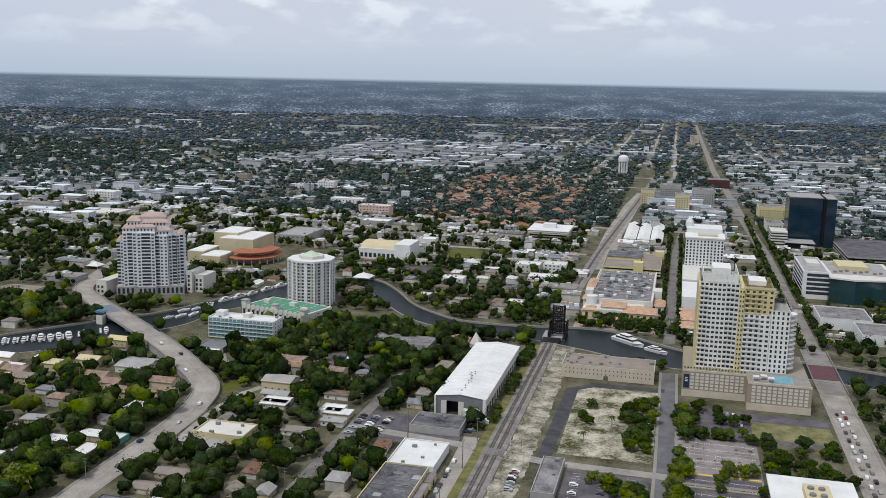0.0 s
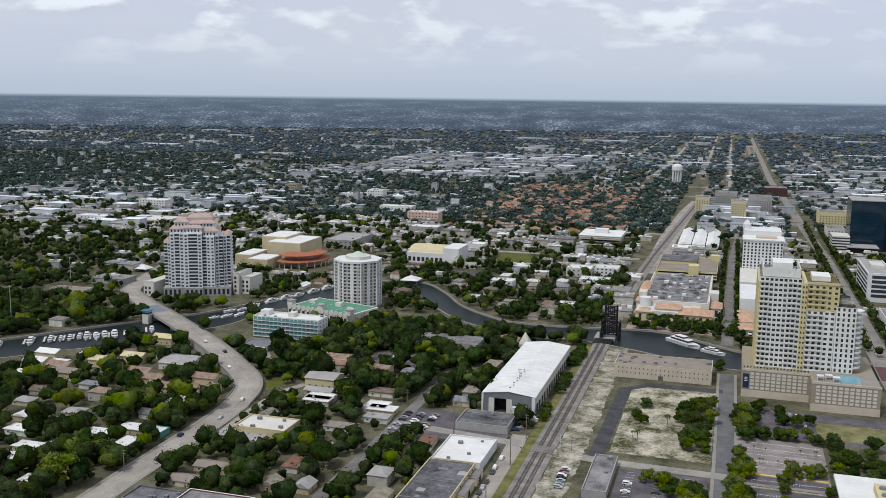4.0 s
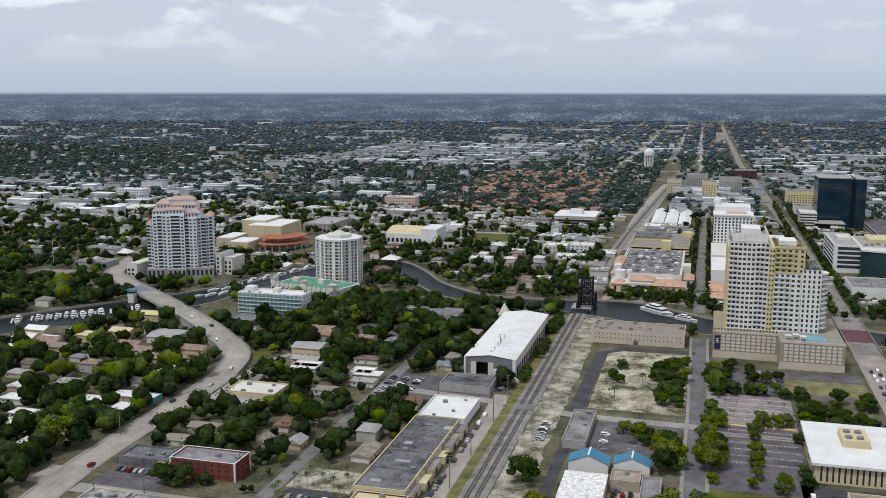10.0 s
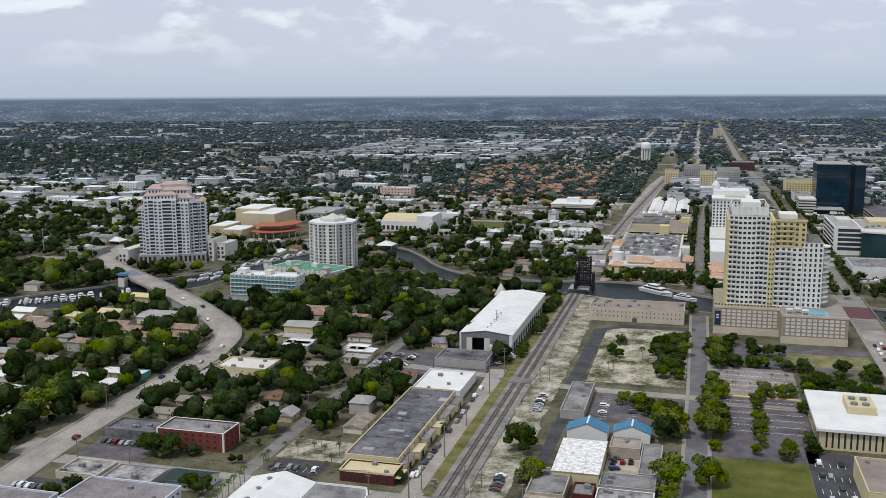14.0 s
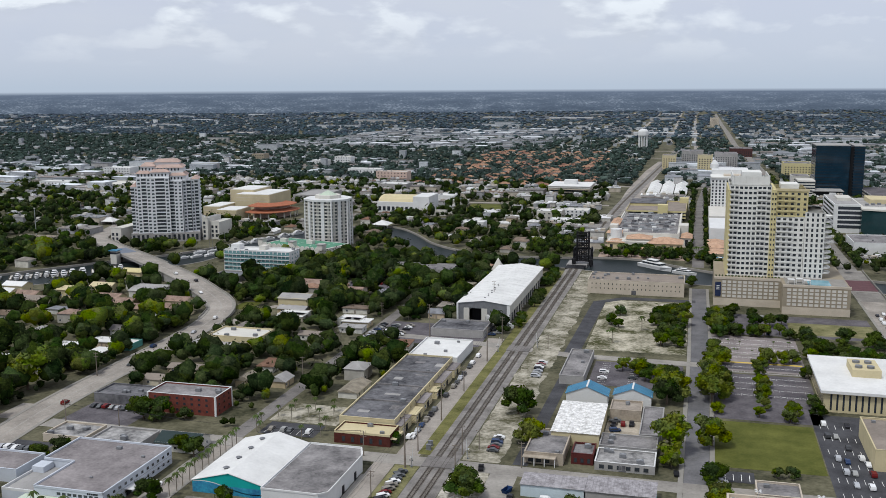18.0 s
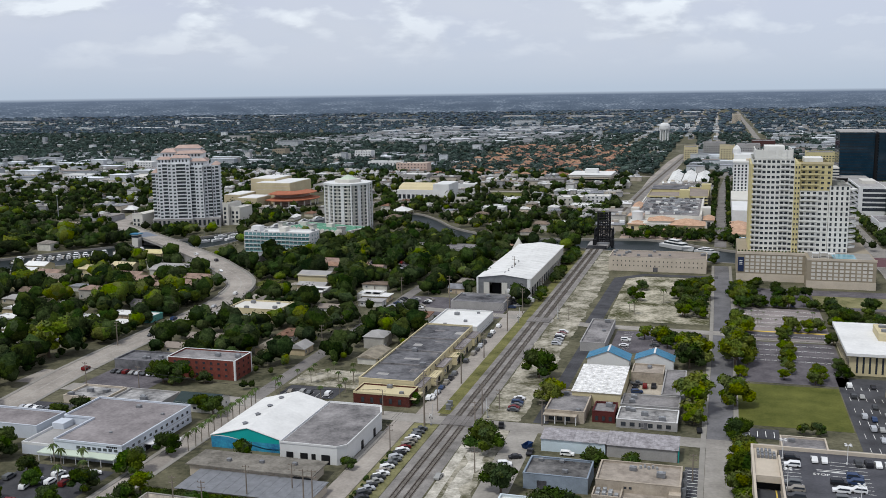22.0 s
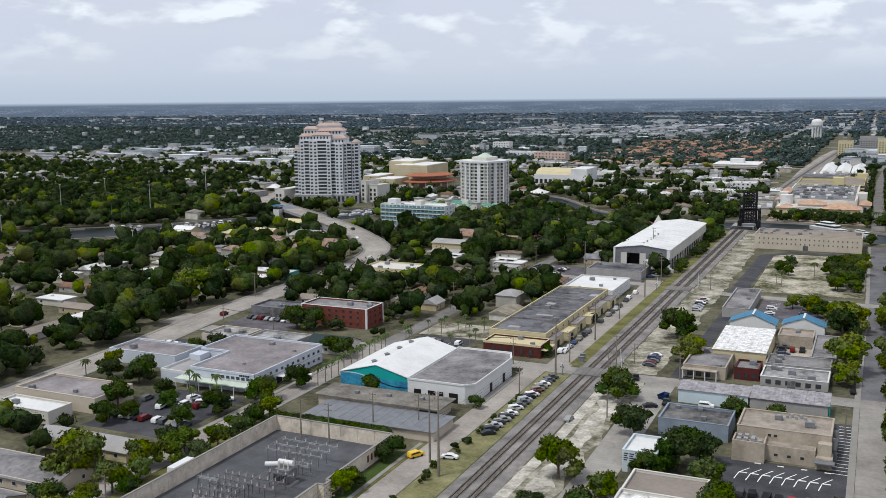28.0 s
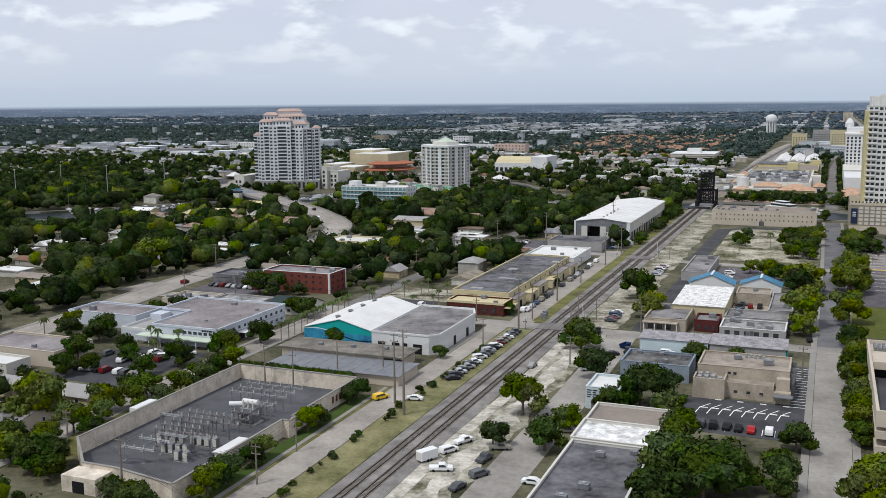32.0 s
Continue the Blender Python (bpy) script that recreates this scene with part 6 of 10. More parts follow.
for a, b in zip(rings, rings[1:]):
    for i in range(n):
        bm.faces.new((a[i], a[(i + 1) % n], b[(i + 1) % n], b[i]))
bm.faces.new(rings[-1]), bm.faces.new(rings[0][::-1])
part("tank", bm, M_WHITE, wtw, at=(-118, 2118, 0))
for i in range(10):
    a = math.tau * i / 10
    bm = bmesh.new()
    tube(bm, 0, 0, 0, 29.5, 1.15, n=8)
    part("column", bm, M_WHITE, wtw, at=(-118 + 8.8 * math.cos(a), 2118 + 8.8 * math.sin(a), 0))
bm = bmesh.new()
tube(bm, 0, 0, 0, 26, 3.2, n=12)
part("riser", bm, M_PALE, wtw, at=(-118, 2118, 0))

# office with a wide roof
do = thing("white_roofed_office", label="three-storey office block under a flat white roof", category="office building")
take(-190, -125, 1200, 1270, 1)
part("wall", boxm(-180, -134, 1208, 1260, 0, 12), M_GLASS, do)
for z in (0, 3.6, 7.4, 11.0):
    e = 3.0 if z > 7 else 1.0
    part("floor_band", boxm(-180 - e, -134 + e, 1208 - e, 1260 + e, z + 1.6 if z < 11 else z, z + 3.0 if z < 11 else z + 2.2), M_BEIGE if z < 11 else M_PALE, do)
part("roof_cap", boxm(-183.5, -130.5, 1204.5, 1263.5, 13.2, 13.8), M_WHITEROOF, do)
part("roof_hut", boxm(-166, -150, 1228, 1242, 13.8, 19), M_WHITE, do)
sc = thing("school_building", label="white blocky museum building with a yellow curved roof", category="building")
take(-348, -282, 1005, 1065, 1)
part("wall", boxm(-345, -300, 1015, 1060, 0, 12), M_WHITE, sc)
part("wing", boxm(-302, -284, 1010, 1050, 0, 19), M_WHITE, sc)
bm = bmesh.new()
for k in range(6):
    a, b = math.pi * k / 6, math.pi * (k + 1) / 6
    v = [bm.verts.new(p) for p in ((-344, 1037 - 20 * math.cos(a), 12 + 6 * math.sin(a)), (-302, 1037 - 20 * math.cos(a), 12 + 6 * math.sin(a)), (-302, 1037 - 20 * math.cos(b), 12 + 6 * math.sin(b)), (-344, 1037 - 20 * math.cos(b), 12 + 6 * math.sin(b)))]
    bm.faces.new(v)
part("curved_roof", bm, M_CREAM, sc)
for k in range(8):
    put("window", window_mesh(3.5, 5, M_GLASS, M_WHITE), sc, (-342 + k * 5.2, 1014.98, 2))
for nm, x0, x1, y0, y1, h, w, lab in (
    ("apartment_block", -60, -38, 1652, 1690, 22, M_CREAM, "cream apartment block with rows of windows"),
    ("apartment_block", -3, 19, 1524, 1550, 32, M_CREAM, "cream apartment block with stepped roof"),
    ("apartment_block", -30, 6, 1706, 1750, 26, M_CONC, "grey apartment block with balconies"),
    ("apartment_block", 24, 60, 1650, 1700, 26, M_CONC, "grey apartment block with balconies"),
    ("apartment_block", 118, 156, 1480, 1520, 25, M_YELLOWWALL, "yellow apartment block with dark window slots"),
    ("office_block", 120, 142, 1364, 1400, 17, M_PALE, "pale low office block"),
    ("civic_building", 56, 98, 1950, 2000, 16, M_OLDBRICK, "red brick civic building at the end of the avenue"),
    ("hospital_block", 30, 58, 3300, 3340, 30, M_BEIGE, "lone beige high block far up the avenue"),
):
    wins = [("S", y0, x0 + 1, x1 - 1, int((x1 - x0) / 4), [2 + 3.3 * k for k in range(int(h / 3.3) - 1)], 2.0, 1.8)]
    flat_block(nm, x0, x1, y0, y1, h, w, M_GREYROOF, lab, win=wins, units=2)

# buildings past the river
M_ROSE = mat("rose_stucco", (0.52, 0.40, 0.34), 0.85, 0.1, 0.1, 1.0)
for nm, x0, x1, y0, y1, h, wall, roof, floors, bays, label in (
    ("apartment_block", -905, -858, 1330, 1355, 15, M_WHITE, M_WHITEROOF, 4, 9, "white four-storey apartment block far behind trees"),
    ("apartment_block", -900, -852, 1170, 1190, 9, M_WHITE, M_WHITEROOF, 2, 8, "long white two-storey block beyond the woods"),
    ("apartment_block", -985, -945, 1185, 1212, 9, M_WHITE, M_PALE, 2, 7, "white two-storey block beyond the woods"),
    ("store", -995, -962, 1110, 1140, 6, M_PALE, M_WHITEROOF, 1, 5, "low pale store with a white roof"),
    ("store", -822, -762, 1180, 1228, 6, M_PALE, M_PALE, 1, 7, "wide low store with a pale roof"),
    ("long_flats", -596, -560, 738, 751, 6, M_BEIGE, M_BROWNROOF, 2, 7, "long low flats with a brown roof among trees"),
    ("office_block", -815, -790, 1668, 1690, 14, M_TAUPE, M_BROWNROOF, 3, 5, "brown office block far off"),
    ("white_villa", -660, -632, 1588, 1606, 11, M_WHITE, M_WHITEROOF, 2, 5, "white villa standing above trees"),
    ("white_villa", -620, -590, 1594, 1614, 17, M_WHITE, M_PALE, 4, 6, "tall white villa standing above trees"),
    ("long_hall", -535, -481, 1432, 1450, 11, M_WHITE, M_WHITEROOF, 2, 9, "long white hall with small windows"),
    ("rose_hotel", -452, -405, 1326, 1346, 17, M_ROSE, M_PALE, 4, 9, "rose stucco hotel with rows of windows"),
    ("white_hall", -418, -378, 1234, 1260, 9, M_CONC, M_WHITEROOF, 1, 6, "low hall with a bright white roof"),
    ("parking_deck", -476, -438, 1084, 1150, 9, M_CONC, M_CONC, 2, 6, "bare concrete parking deck behind a concert hall"),
    ("white_hall", -306, -284, 1122, 1140, 8, M_WHITE, M_WHITEROOF, 1, 4, "small white hall beyond a museum"),
    ("office_block", -530, -490, 1636, 1660, 8, M_CONC, M_GREYROOF, 2, 7, "grey low office block far off"),
    ("town_flats", -163, -137, 996, 1018, 9, M_PALE, M_WHITEROOF, 2, 5, "pale town flats with white flat roofs"),
    ("town_flats", -134, -110, 1000, 1022, 10, M_WHITE, M_PALE, 3, 5, "white town flats with stepped roofs"),
    ("town_flats", -142, -113, 948, 966, 7, M_WHITE, M_WHITEROOF, 2, 6, "low white town flats near the railway"),
    ("white_house", -222, -200, 906, 922, 8, M_WHITE, M_WHITEROOF, 2, 4, "white house with stepped roofs near the river"),
    ("garden_house", -143, -128, 838, 850, 5, M_PALE, M_WHITEROOF, 1, 3, "pale garden house under trees"),
    ("yellow_store", -300, -262, 1000, 1006, 6, M_PALE, M_PALE, 1, 6, "low pale store beside a museum"),
):
    ob = flat_block(nm, x0, x1, y0, y1, h, wall, roof, label, units=2 if h < 12 else 3)
    windows(ob, "S", y0, x0 + 1, x1 - 1, bays, [1.0 + h / floors * f for f in range(floors)], 2.0, 1.7, frame_mat=wall)
for x, y, s in ((-303, 906, 9), (-583, 866, 7), (-592, 872, 6)):
    ob = thing("white_tent", (x, y, 0), "white peaked tent canopy on posts", "tent", "white tents")
    bm = bmesh.new()
    lo = [bm.verts.new(p) for p in ((-s, -s, 3.4), (s, -s, 3.4), (s, s, 3.4), (-s, s, 3.4))]
    top = bm.verts.new((0, 0, 7.5))
    bm.faces.new(lo[::-1])
    for i in range(4):
        bm.faces.new((lo[i], lo[(i + 1) % 4], top))
    part("canopy", bm, M_WHITEROOF, ob)
    for px, py in ((-1, -1), (1, -1), (1, 1), (-1, 1)):
        bm = bmesh.new()
        tube(bm, px * (s - 0.3), py * (s - 0.3), 0, 3.4, 0.15, n=6)
        part("post", bm, M_WHITE, ob)
sheet("grass", -258, -214, 1044, 1112, 0.06, M_GRASS, "green park lawn between trees", "grass")
sheet("parking_lot", -280, -240, 940, 985, 0.05, M_LOT, "grey riverside parking lot", "parking lot")

# ---- low buildings near the railway ----
# substation
sub = thing("substation", label="walled electricity substation with grey gravel floor", category="substation")
take(-164, -114, 150, 246, 1)
RINGS = [(-160.5, 241.5), (-121.5, 241.0), (-121.5, 205.5), (-120.3, 205.5), (-120.3, 202.5), (-122.3, 202.5), (-122.3, 160), (-139, 163), (-148, 163), (-160.5, 175)]
part("gravel_floor", prism(bmesh.new(), RINGS, -0.02, 0.1), M_GRAVEL, sub)
WALLH = 4.4
for (ax, ay), (bx, by) in zip(RINGS, RINGS[1:] + RINGS[:1]):
    L = math.hypot(bx - ax, by - ay)
    n = max(1, round(L / 6))
    for k in range(n):
        p, q = (ax + (bx - ax) * k / n, ay + (by - ay) * k / n), (ax + (bx - ax) * (k + 1) / n, ay + (by - ay) * (k + 1) / n)
        d = Vector((q[0] - p[0], q[1] - p[1])).normalized()
        vs, fs = ribbon([p, (q[0] - d.x * 0.06, q[1] - d.y * 0.06)], 0.4, 0, WALLH)
        put("wall_panel", raw_mesh(vs, fs + [(0, 1, 3, 2), (4, 6, 7, 5)], M_STAINED), sub)
    vs, fs = ribbon([(ax, ay), (bx, by)], 0.6, WALLH, WALLH + 0.18)
    put("wall_coping", raw_mesh(vs, fs, M_PAVE), sub)
for k in range(5):
    part("wall_slot", boxm(-121.3, -121.15, 226 + k * 2.0, 226.7 + k * 2.0, 1.4, 3.2), M_BRICK, sub)
part("gate_house", boxm(-149, -140, 157.5, 162.8, 0, 3.6), M_STAINED, sub), part("gate_door", boxm(-146, -143, 157.35, 157.5, 0.02, 2.6), M_STEELANDSHADE, sub)
part("side_hut", boxm(-163, -160.8, 196, 204, 0, 4.7), M_WHITE, sub)
part("control_hut", boxm(-127, -122.4, 181, 191, 0.1, 3.0), M_STAINED, sub), part("control_roof", boxm(-127.3, -122.1, 180.7, 191.3, 3.0, 3.25), M_WHITE, sub)


def transformer(x, y, turn=0):
    ob = thing("transformer", (x, y, 0.1), "large pale grey power transformer with cooling fins", "transformer", "transformers", turn=turn)
    part("tank", boxm(-1.6, 1.6, -1.1, 1.1, 0.3, 3.2, bevel=0.08), M_METAL, ob)
    part("base", boxm(-2.0, 2.0, -1.5, 1.5, 0, 0.3), M_CONC, ob)
    for s in (-1, 1):
        for k in range(8):
            part("cooling_fin", boxm(-1.5 + k * 0.4, -1.36 + k * 0.4, min(s * 1.1, s * 1.9), max(s * 1.1, s * 1.9), 0.7, 2.8), M_METAL, ob)
    bm = bmesh.new()
    tube(bm, 0, 0, -1.6, 1.6, 0.55, n=12)
    cons = part("conservator", bm, M_WHITE, ob, at=(0, 0.4, 4.1))
    cons.rotation_euler = (0, radians(90), 0)
    for k in range(3):
        bm = bmesh.new()
        tube(bm, 0, 0, 0, 1.5, 0.16, 0.08, 8)
        part("bushing", bm, M_STAINED, ob, at=(-1 + k, -0.5, 3.2))
    return ob


transformer(-135.5, 208.5).scale = (1.35, 1.35, 1.3)


def gantry(x, y, w, h, turn=0):
    ob = thing("steel_gantry", (x, y, 0.1), "galvanised lattice gantry with insulators", "gantry", "substation gantries", turn=turn)
    for s in (-1, 1):
        bm = bmesh.new()
        for a, b in ((-0.25, -0.25), (0.25, -0.25), (0.25, 0.25), (-0.25, 0.25)):
            beam(bm, (s * w / 2 + a, b, 0), (s * w / 2 + a, b, h), 0.06)
        for k in range(int(h / 0.8)):
            beam(bm, (s * w / 2 - 0.25, -0.25, k * 0.8), (s * w / 2 + 0.25, -0.25, k * 0.8 + 0.8), 0.035)
            beam(bm, (s * w / 2 - 0.25, 0.25, k * 0.8 + 0.8), (s * w / 2 + 0.25, 0.25, k * 0.8), 0.035)
        part("leg", bm, M_METAL, ob)
    bm = bmesh.new()
    for zz in (h - 0.4, h):
        beam(bm, (-w / 2, -0.25, zz), (w / 2, -0.25, zz), 0.06), beam(bm, (-w / 2, 0.25, zz), (w / 2, 0.25, zz), 0.06)
    part("crossbeam", bm, M_METAL, ob)
    bm = bmesh.new()
    for j in range(4):
        tube(bm, 0, 0, j * 0.22, j * 0.22 + 0.1, 0.13, n=8)
    tube(bm, 0, 0, 0, 0.9, 0.05, n=6)
    me = mesh_of(bm, M_CONC)
    for k in range(3):
        put("insulator", me, ob, (-w / 2 + (k + 0.5) * w / 3, 0, h))
    return ob


def bus_frame(x0, x1, y0, y1, h, nx, ny, metal, label):
    """A frame of slim posts under a grid of beams, with bus bars and insulators."""
    ob = thing("busbar_frame", ((x0 + x1) / 2, (y0 + y1) / 2, 0.1), label, "busbar frame", "busbar frames")
    w, d = (x1 - x0) / 2, (y1 - y0) / 2
    bm = bmesh.new()
    tube(bm, 0, 0, 0, h, 0.13, 0.11, 7), box(bm, -0.3, 0.3, -0.3, 0.3, 0, 0.15)
    post = mesh_of(bm, metal)
    bm = bmesh.new()
    for s in (-0.12, 0.12):
        beam(bm, (-w - 0.6, s, 0), (w + 0.6, s, 0), 0.035), beam(bm, (-w - 0.6, s, 0.36), (w + 0.6, s, 0.36), 0.035)
    n = int(w * 2.5)
    for k in range(n):
        xa, xb = -w + 2 * w * k / n, -w + 2 * w * (k + 1) / n
        beam(bm, (xa, -0.18, 0), (xb, -0.12, 0.36), 0.022), beam(bm, (xa, 0.12, 0.36), (xb, 0.12, 0), 0.022)
    cross = mesh_of(bm, metal)
    bm = bmesh.new()
    beam(bm, (0, -d - 0.8, 0), (0, d + 0.8, 0), 0.05)
    bar = mesh_of(bm, M_METAL)
    bm = bmesh.new()
    for j in range(4):
        tube(bm, 0, 0, j * 0.2, j * 0.2 + 0.1, 0.15, n=8)
    tube(bm, 0, 0, 0, 0.85, 0.06, n=6)
    ins = mesh_of(bm, M_PALE)
    for j in range(ny):
        y = -d + 2 * d * j / (ny - 1)
        put("crossbeam", cross, ob, (0, y, h - 0.36))
        for i in range(nx):
            x = -w + 2 * w * i / (nx - 1)
            if i % 2 == 0 or nx < 4:
                put("post", post, ob, (x, y, 0))
            put("insulator", ins, ob, (x + 0.3, y, h))
    for i in range(nx):
        put("bus_bar", bar, ob, (-w + 2 * w * i / (nx - 1) + 0.3, 0, h + 0.85))
    return ob


M_DULLSTEEL = mat("dull_purple_steel", (0.16, 0.145, 0.15), 0.6, 0.2, 0.6, 4.0, metal=0.3)
bus_frame(-146, -129.5, 216, 224, 5.2, 6, 3, M_METAL, "wide galvanised busbar frame on slim posts")
bus_frame(-140, -132, 213.2, 215, 3.4, 4, 2, M_METAL, "low galvanised switch frame with insulators")
bus_frame(-147, -137, 186, 199, 4.6, 6, 5, M_DULLSTEEL, "crowded dull steel busbar frame with insulators")
bus_frame(-138, -131, 196, 205, 4.0, 4, 3, M_DULLSTEEL, "dull steel busbar frame beside a transformer")
bus_frame(-148, -140, 176, 182, 3.6, 4, 2, M_STEEL, "small grey steel switch frame")
for x, y, w, h in ((-146, 191, 6, 6.5), (-139, 183, 7, 5), (-134, 186, 5, 4)):
    gantry(x, y, w, h, 0)
for k in range(14):
    x, y = ((-142.6 + k * 1.9, 183.4 + k * 0.25) if k < 4 else (-139.6 + (k - 4) * 2.1, 190.4) if k < 8 else (-136.5 + (k - 8) * 2.4, 180.4) if k < 10 else (-147.5 + (k - 10) * 2.2, 188))
    ob = thing("switch_cabinet", (x, y, 0.1), "pale grey switchgear cabinet", "cabinet", "switch cabinets")
    part("body", boxm(-0.75, 0.75, -0.7, 0.7, 0.1, 2.5, bevel=0.12), M_METAL, ob)
    part("door", boxm(-0.6, 0.6, -0.75, -0.7, 0.3, 2.2), M_PALE, ob)
    part("plinth", boxm(-0.9, 0.9, -0.85, 0.85, 0, 0.1), M_CONC, ob)
    for s in (-0.4, 0.0, 0.4):
        bm = bmesh.new()
        tube(bm, 0, 0, 0, 0.6, 0.1, 0.06, 7)
        part("bushing", bm, M_STAINED, ob, at=(s, 0, 2.5))
tank = thing("oil_tank", (-139, 208.5, 0.1), "white horizontal tank raised on steel legs", "tank")
bm = bmesh.new()
tube(bm, 0, 0, -2.2, 2.2, 0.65, n=14)
part("shell", bm, M_WHITE, tank, at=(0, 0, 4.6)).rotation_euler = (0, radians(90), radians(25))
for sx in (-1, 1):
    bm = bmesh.new()
    beam(bm, (sx * 1.4, sx * 0.6 - 0.4, 0), (sx * 1.4, sx * 0.6, 4.1), 0.1), beam(bm, (sx * 1.4, sx * 0.6 + 0.4, 0), (sx * 1.4, sx * 0.6, 4.1), 0.1)
    part("leg", bm, M_STEEL, tank)

# warehouses south of the cross street
M_PALEBLUE = mat("pale_blue_stucco", (0.52, 0.55, 0.60), 0.85, 0.1, 0.15, 2.0)


def ring_block(name, ring, h, wall, roof, lip, label, category, units=()):
    """A flat-roofed building on any outline, with a parapet."""
    ob = thing(name, label=label, category=category)
    take(min(p[0] for p in ring), max(p[0] for p in ring), min(p[1] for p in ring), max(p[1] for p in ring), 1)
    part("wall", prism(bmesh.new(), ring, 0, h - 0.6), wall, ob)
    part("roof", prism(bmesh.new(), ring, h - 0.6, h - 0.55), roof, ob)
    for (ax, ay), (bx, by) in zip(ring, ring[1:] + ring[:1]):
        vs, fs = ribbon([(ax, ay), (bx, by)], 0.4, h - 0.58, h)
        put("parapet", raw_mesh(vs, fs, wall), ob)
        vs, fs = ribbon([(ax, ay), (bx, by)], 0.5, h, h + 0.1)
        put("coping", raw_mesh(vs, fs, lip), ob)
    for x, y, s in units:
        part("roof_unit", boxm(x - s, x + s, y - s * 0.7, y + s * 0.7, h - 0.55, h - 0.5 + s, bevel=0.06), M_METAL, ob)
    return ob


big = ring_block("office_warehouse", [(-213.5, 268), (-187, 268), (-187, 311), (-226, 311), (-226, 290), (-213.5, 290)], 6.6, M_PALEBLUE, M_MAUVEROOF, M_PALEBLUE, "large pale blue-grey warehouse with a stained mauve flat roof", "warehouse", ((-205, 305, 1.0), (-192, 300, 0.6), (-199, 279, 0.5)))
windows(big, "S", 268, -205, -188.5, 8, (3.9,), 1.7, 1.3, frame_mat=M_PALEBLUE)
windows(big, "E", -187, 269, 310, 12, (1.1, 3.9), 1.7, 1.3, frame_mat=M_PALEBLUE)
for z in (1.9, 3.3):
    part("wall_groove", boxm(-213.6, -186.9, 267.92, 268.0, z, z + 0.12), M_CONC, big), part("wall_groove", boxm(-187.0, -186.92, 268, 311, z, z + 0.12), M_CONC, big)
part("low_wing", boxm(-227, -213.7, 268.5, 289.7, 0, 3.4), M_PALEBLUE, big)
part("low_wing_roof", boxm(-226.5, -213.8, 269, 289.5, 3.4, 3.46), M_CONC, big)
part("low_wing_parapet", boxm(-227, -226.6, 268.5, 289.7, 3.4, 4.3), M_WHITE, big), part("low_wing_parapet", boxm(-226.6, -213.7, 268.5, 268.9, 3.4, 4.3), M_WHITE, big)
part("roof_stair", boxm(-226.8, -222, 284, 289.6, 3.46, 5.6), M_PALEBLUE, big)
part("entrance_canopy", boxm(-217, -187.5, 263.5, 268, 3.0, 3.35), mat("pale_green_canopy", (0.50, 0.56, 0.46), 0.7, 0.1), big)
for k in range(7):
    part("canopy_post", boxm(-216.6 + k * 4.8, -216.4 + k * 4.8, 263.7, 263.9, 0, 3.0), M_WHITE, big)
part("side_canopy", boxm(-187, -183.5, 280, 285, 2.8, 3.0), M_WHITE, big), part("side_door", boxm(-187.0, -186.88, 281, 284, 0.02, 2.6), M_STEELANDSHADE, big)
for k in range(6):
    part("sign_bar", boxm(-193 + k * 0.7, -192.5 + k * 0.7, 267.9, 268.02, 5.3, 5.9), M_STEELANDSHADE, big)
flat_block("warehouse", -262, -231, 281, 297, 5.0, M_PALEBLUE, M_MAUVEROOF, "low pale warehouse with a mauve felt roof", units=1)
flat_block("cream_shop", -249, -230, 319, 334, 3.0, M_BEIGE, M_PATCHROOF, "low cream shop with a patched roof", units=4)
sheet("parking_lot", -262, -242, 300, 318, 0.05, M_ASPHALT, "dark asphalt yard with parked cars", "parking lot")
flat_block("warehouse", -226, -204, 313.5, 331, 4.0, M_CONC, M_PATCHROOF, "low grey building joined to a warehouse", units=2)
tl = thing("market_hall", label="white gabled hall with a teal front gable", category="hall")
take(-171, -138, 288, 340, 1)
X0, X1, Y0, Y1, HE, HR = -166.8, -139, 290, 331, 4.4, 8.0
xm = (X0 + X1) / 2
bm = bmesh.new()
box(bm, X0, X0 + 0.3, Y0 + 0.3, Y1, 0, HE), box(bm, X1 - 0.3, X1, Y0 + 0.3, Y1, 0, HE), box(bm, X0 + 0.3, X1 - 0.3, Y1 - 0.3, Y1, 0, HE)
part("side_wall", bm, M_WHITE, tl)
part("mural_wall", boxm(X0, X1, Y0, Y0 + 0.3, 0, 3.2), M_BLUEPAINT, tl, "blue painted mural wall")
bm = bmesh.new()
v = [bm.verts.new(p) for p in ((X0, Y0, 3.2), (X1, Y0, 3.2), (X1, Y0, HE), (xm, Y0, HR), (X0, Y0, HE))]
w = [bm.verts.new((p.co.x, Y0 + 0.3, p.co.z)) for p in v]
bm.faces.new(v), bm.faces.new(w[::-1])
for i in range(5):
    bm.faces.new((v[i], v[(i + 1) % 5], w[(i + 1) % 5], w[i]))
part("gable", bm, M_TEAL, tl, "teal painted gable")
wave = [(X0 + 0.2 + (X1 - X0 - 0.4) * i / 24, 3.1 + 1.3 * math.sin(0.6 + i * 0.22) - 0.05 * i) for i in range(25)]
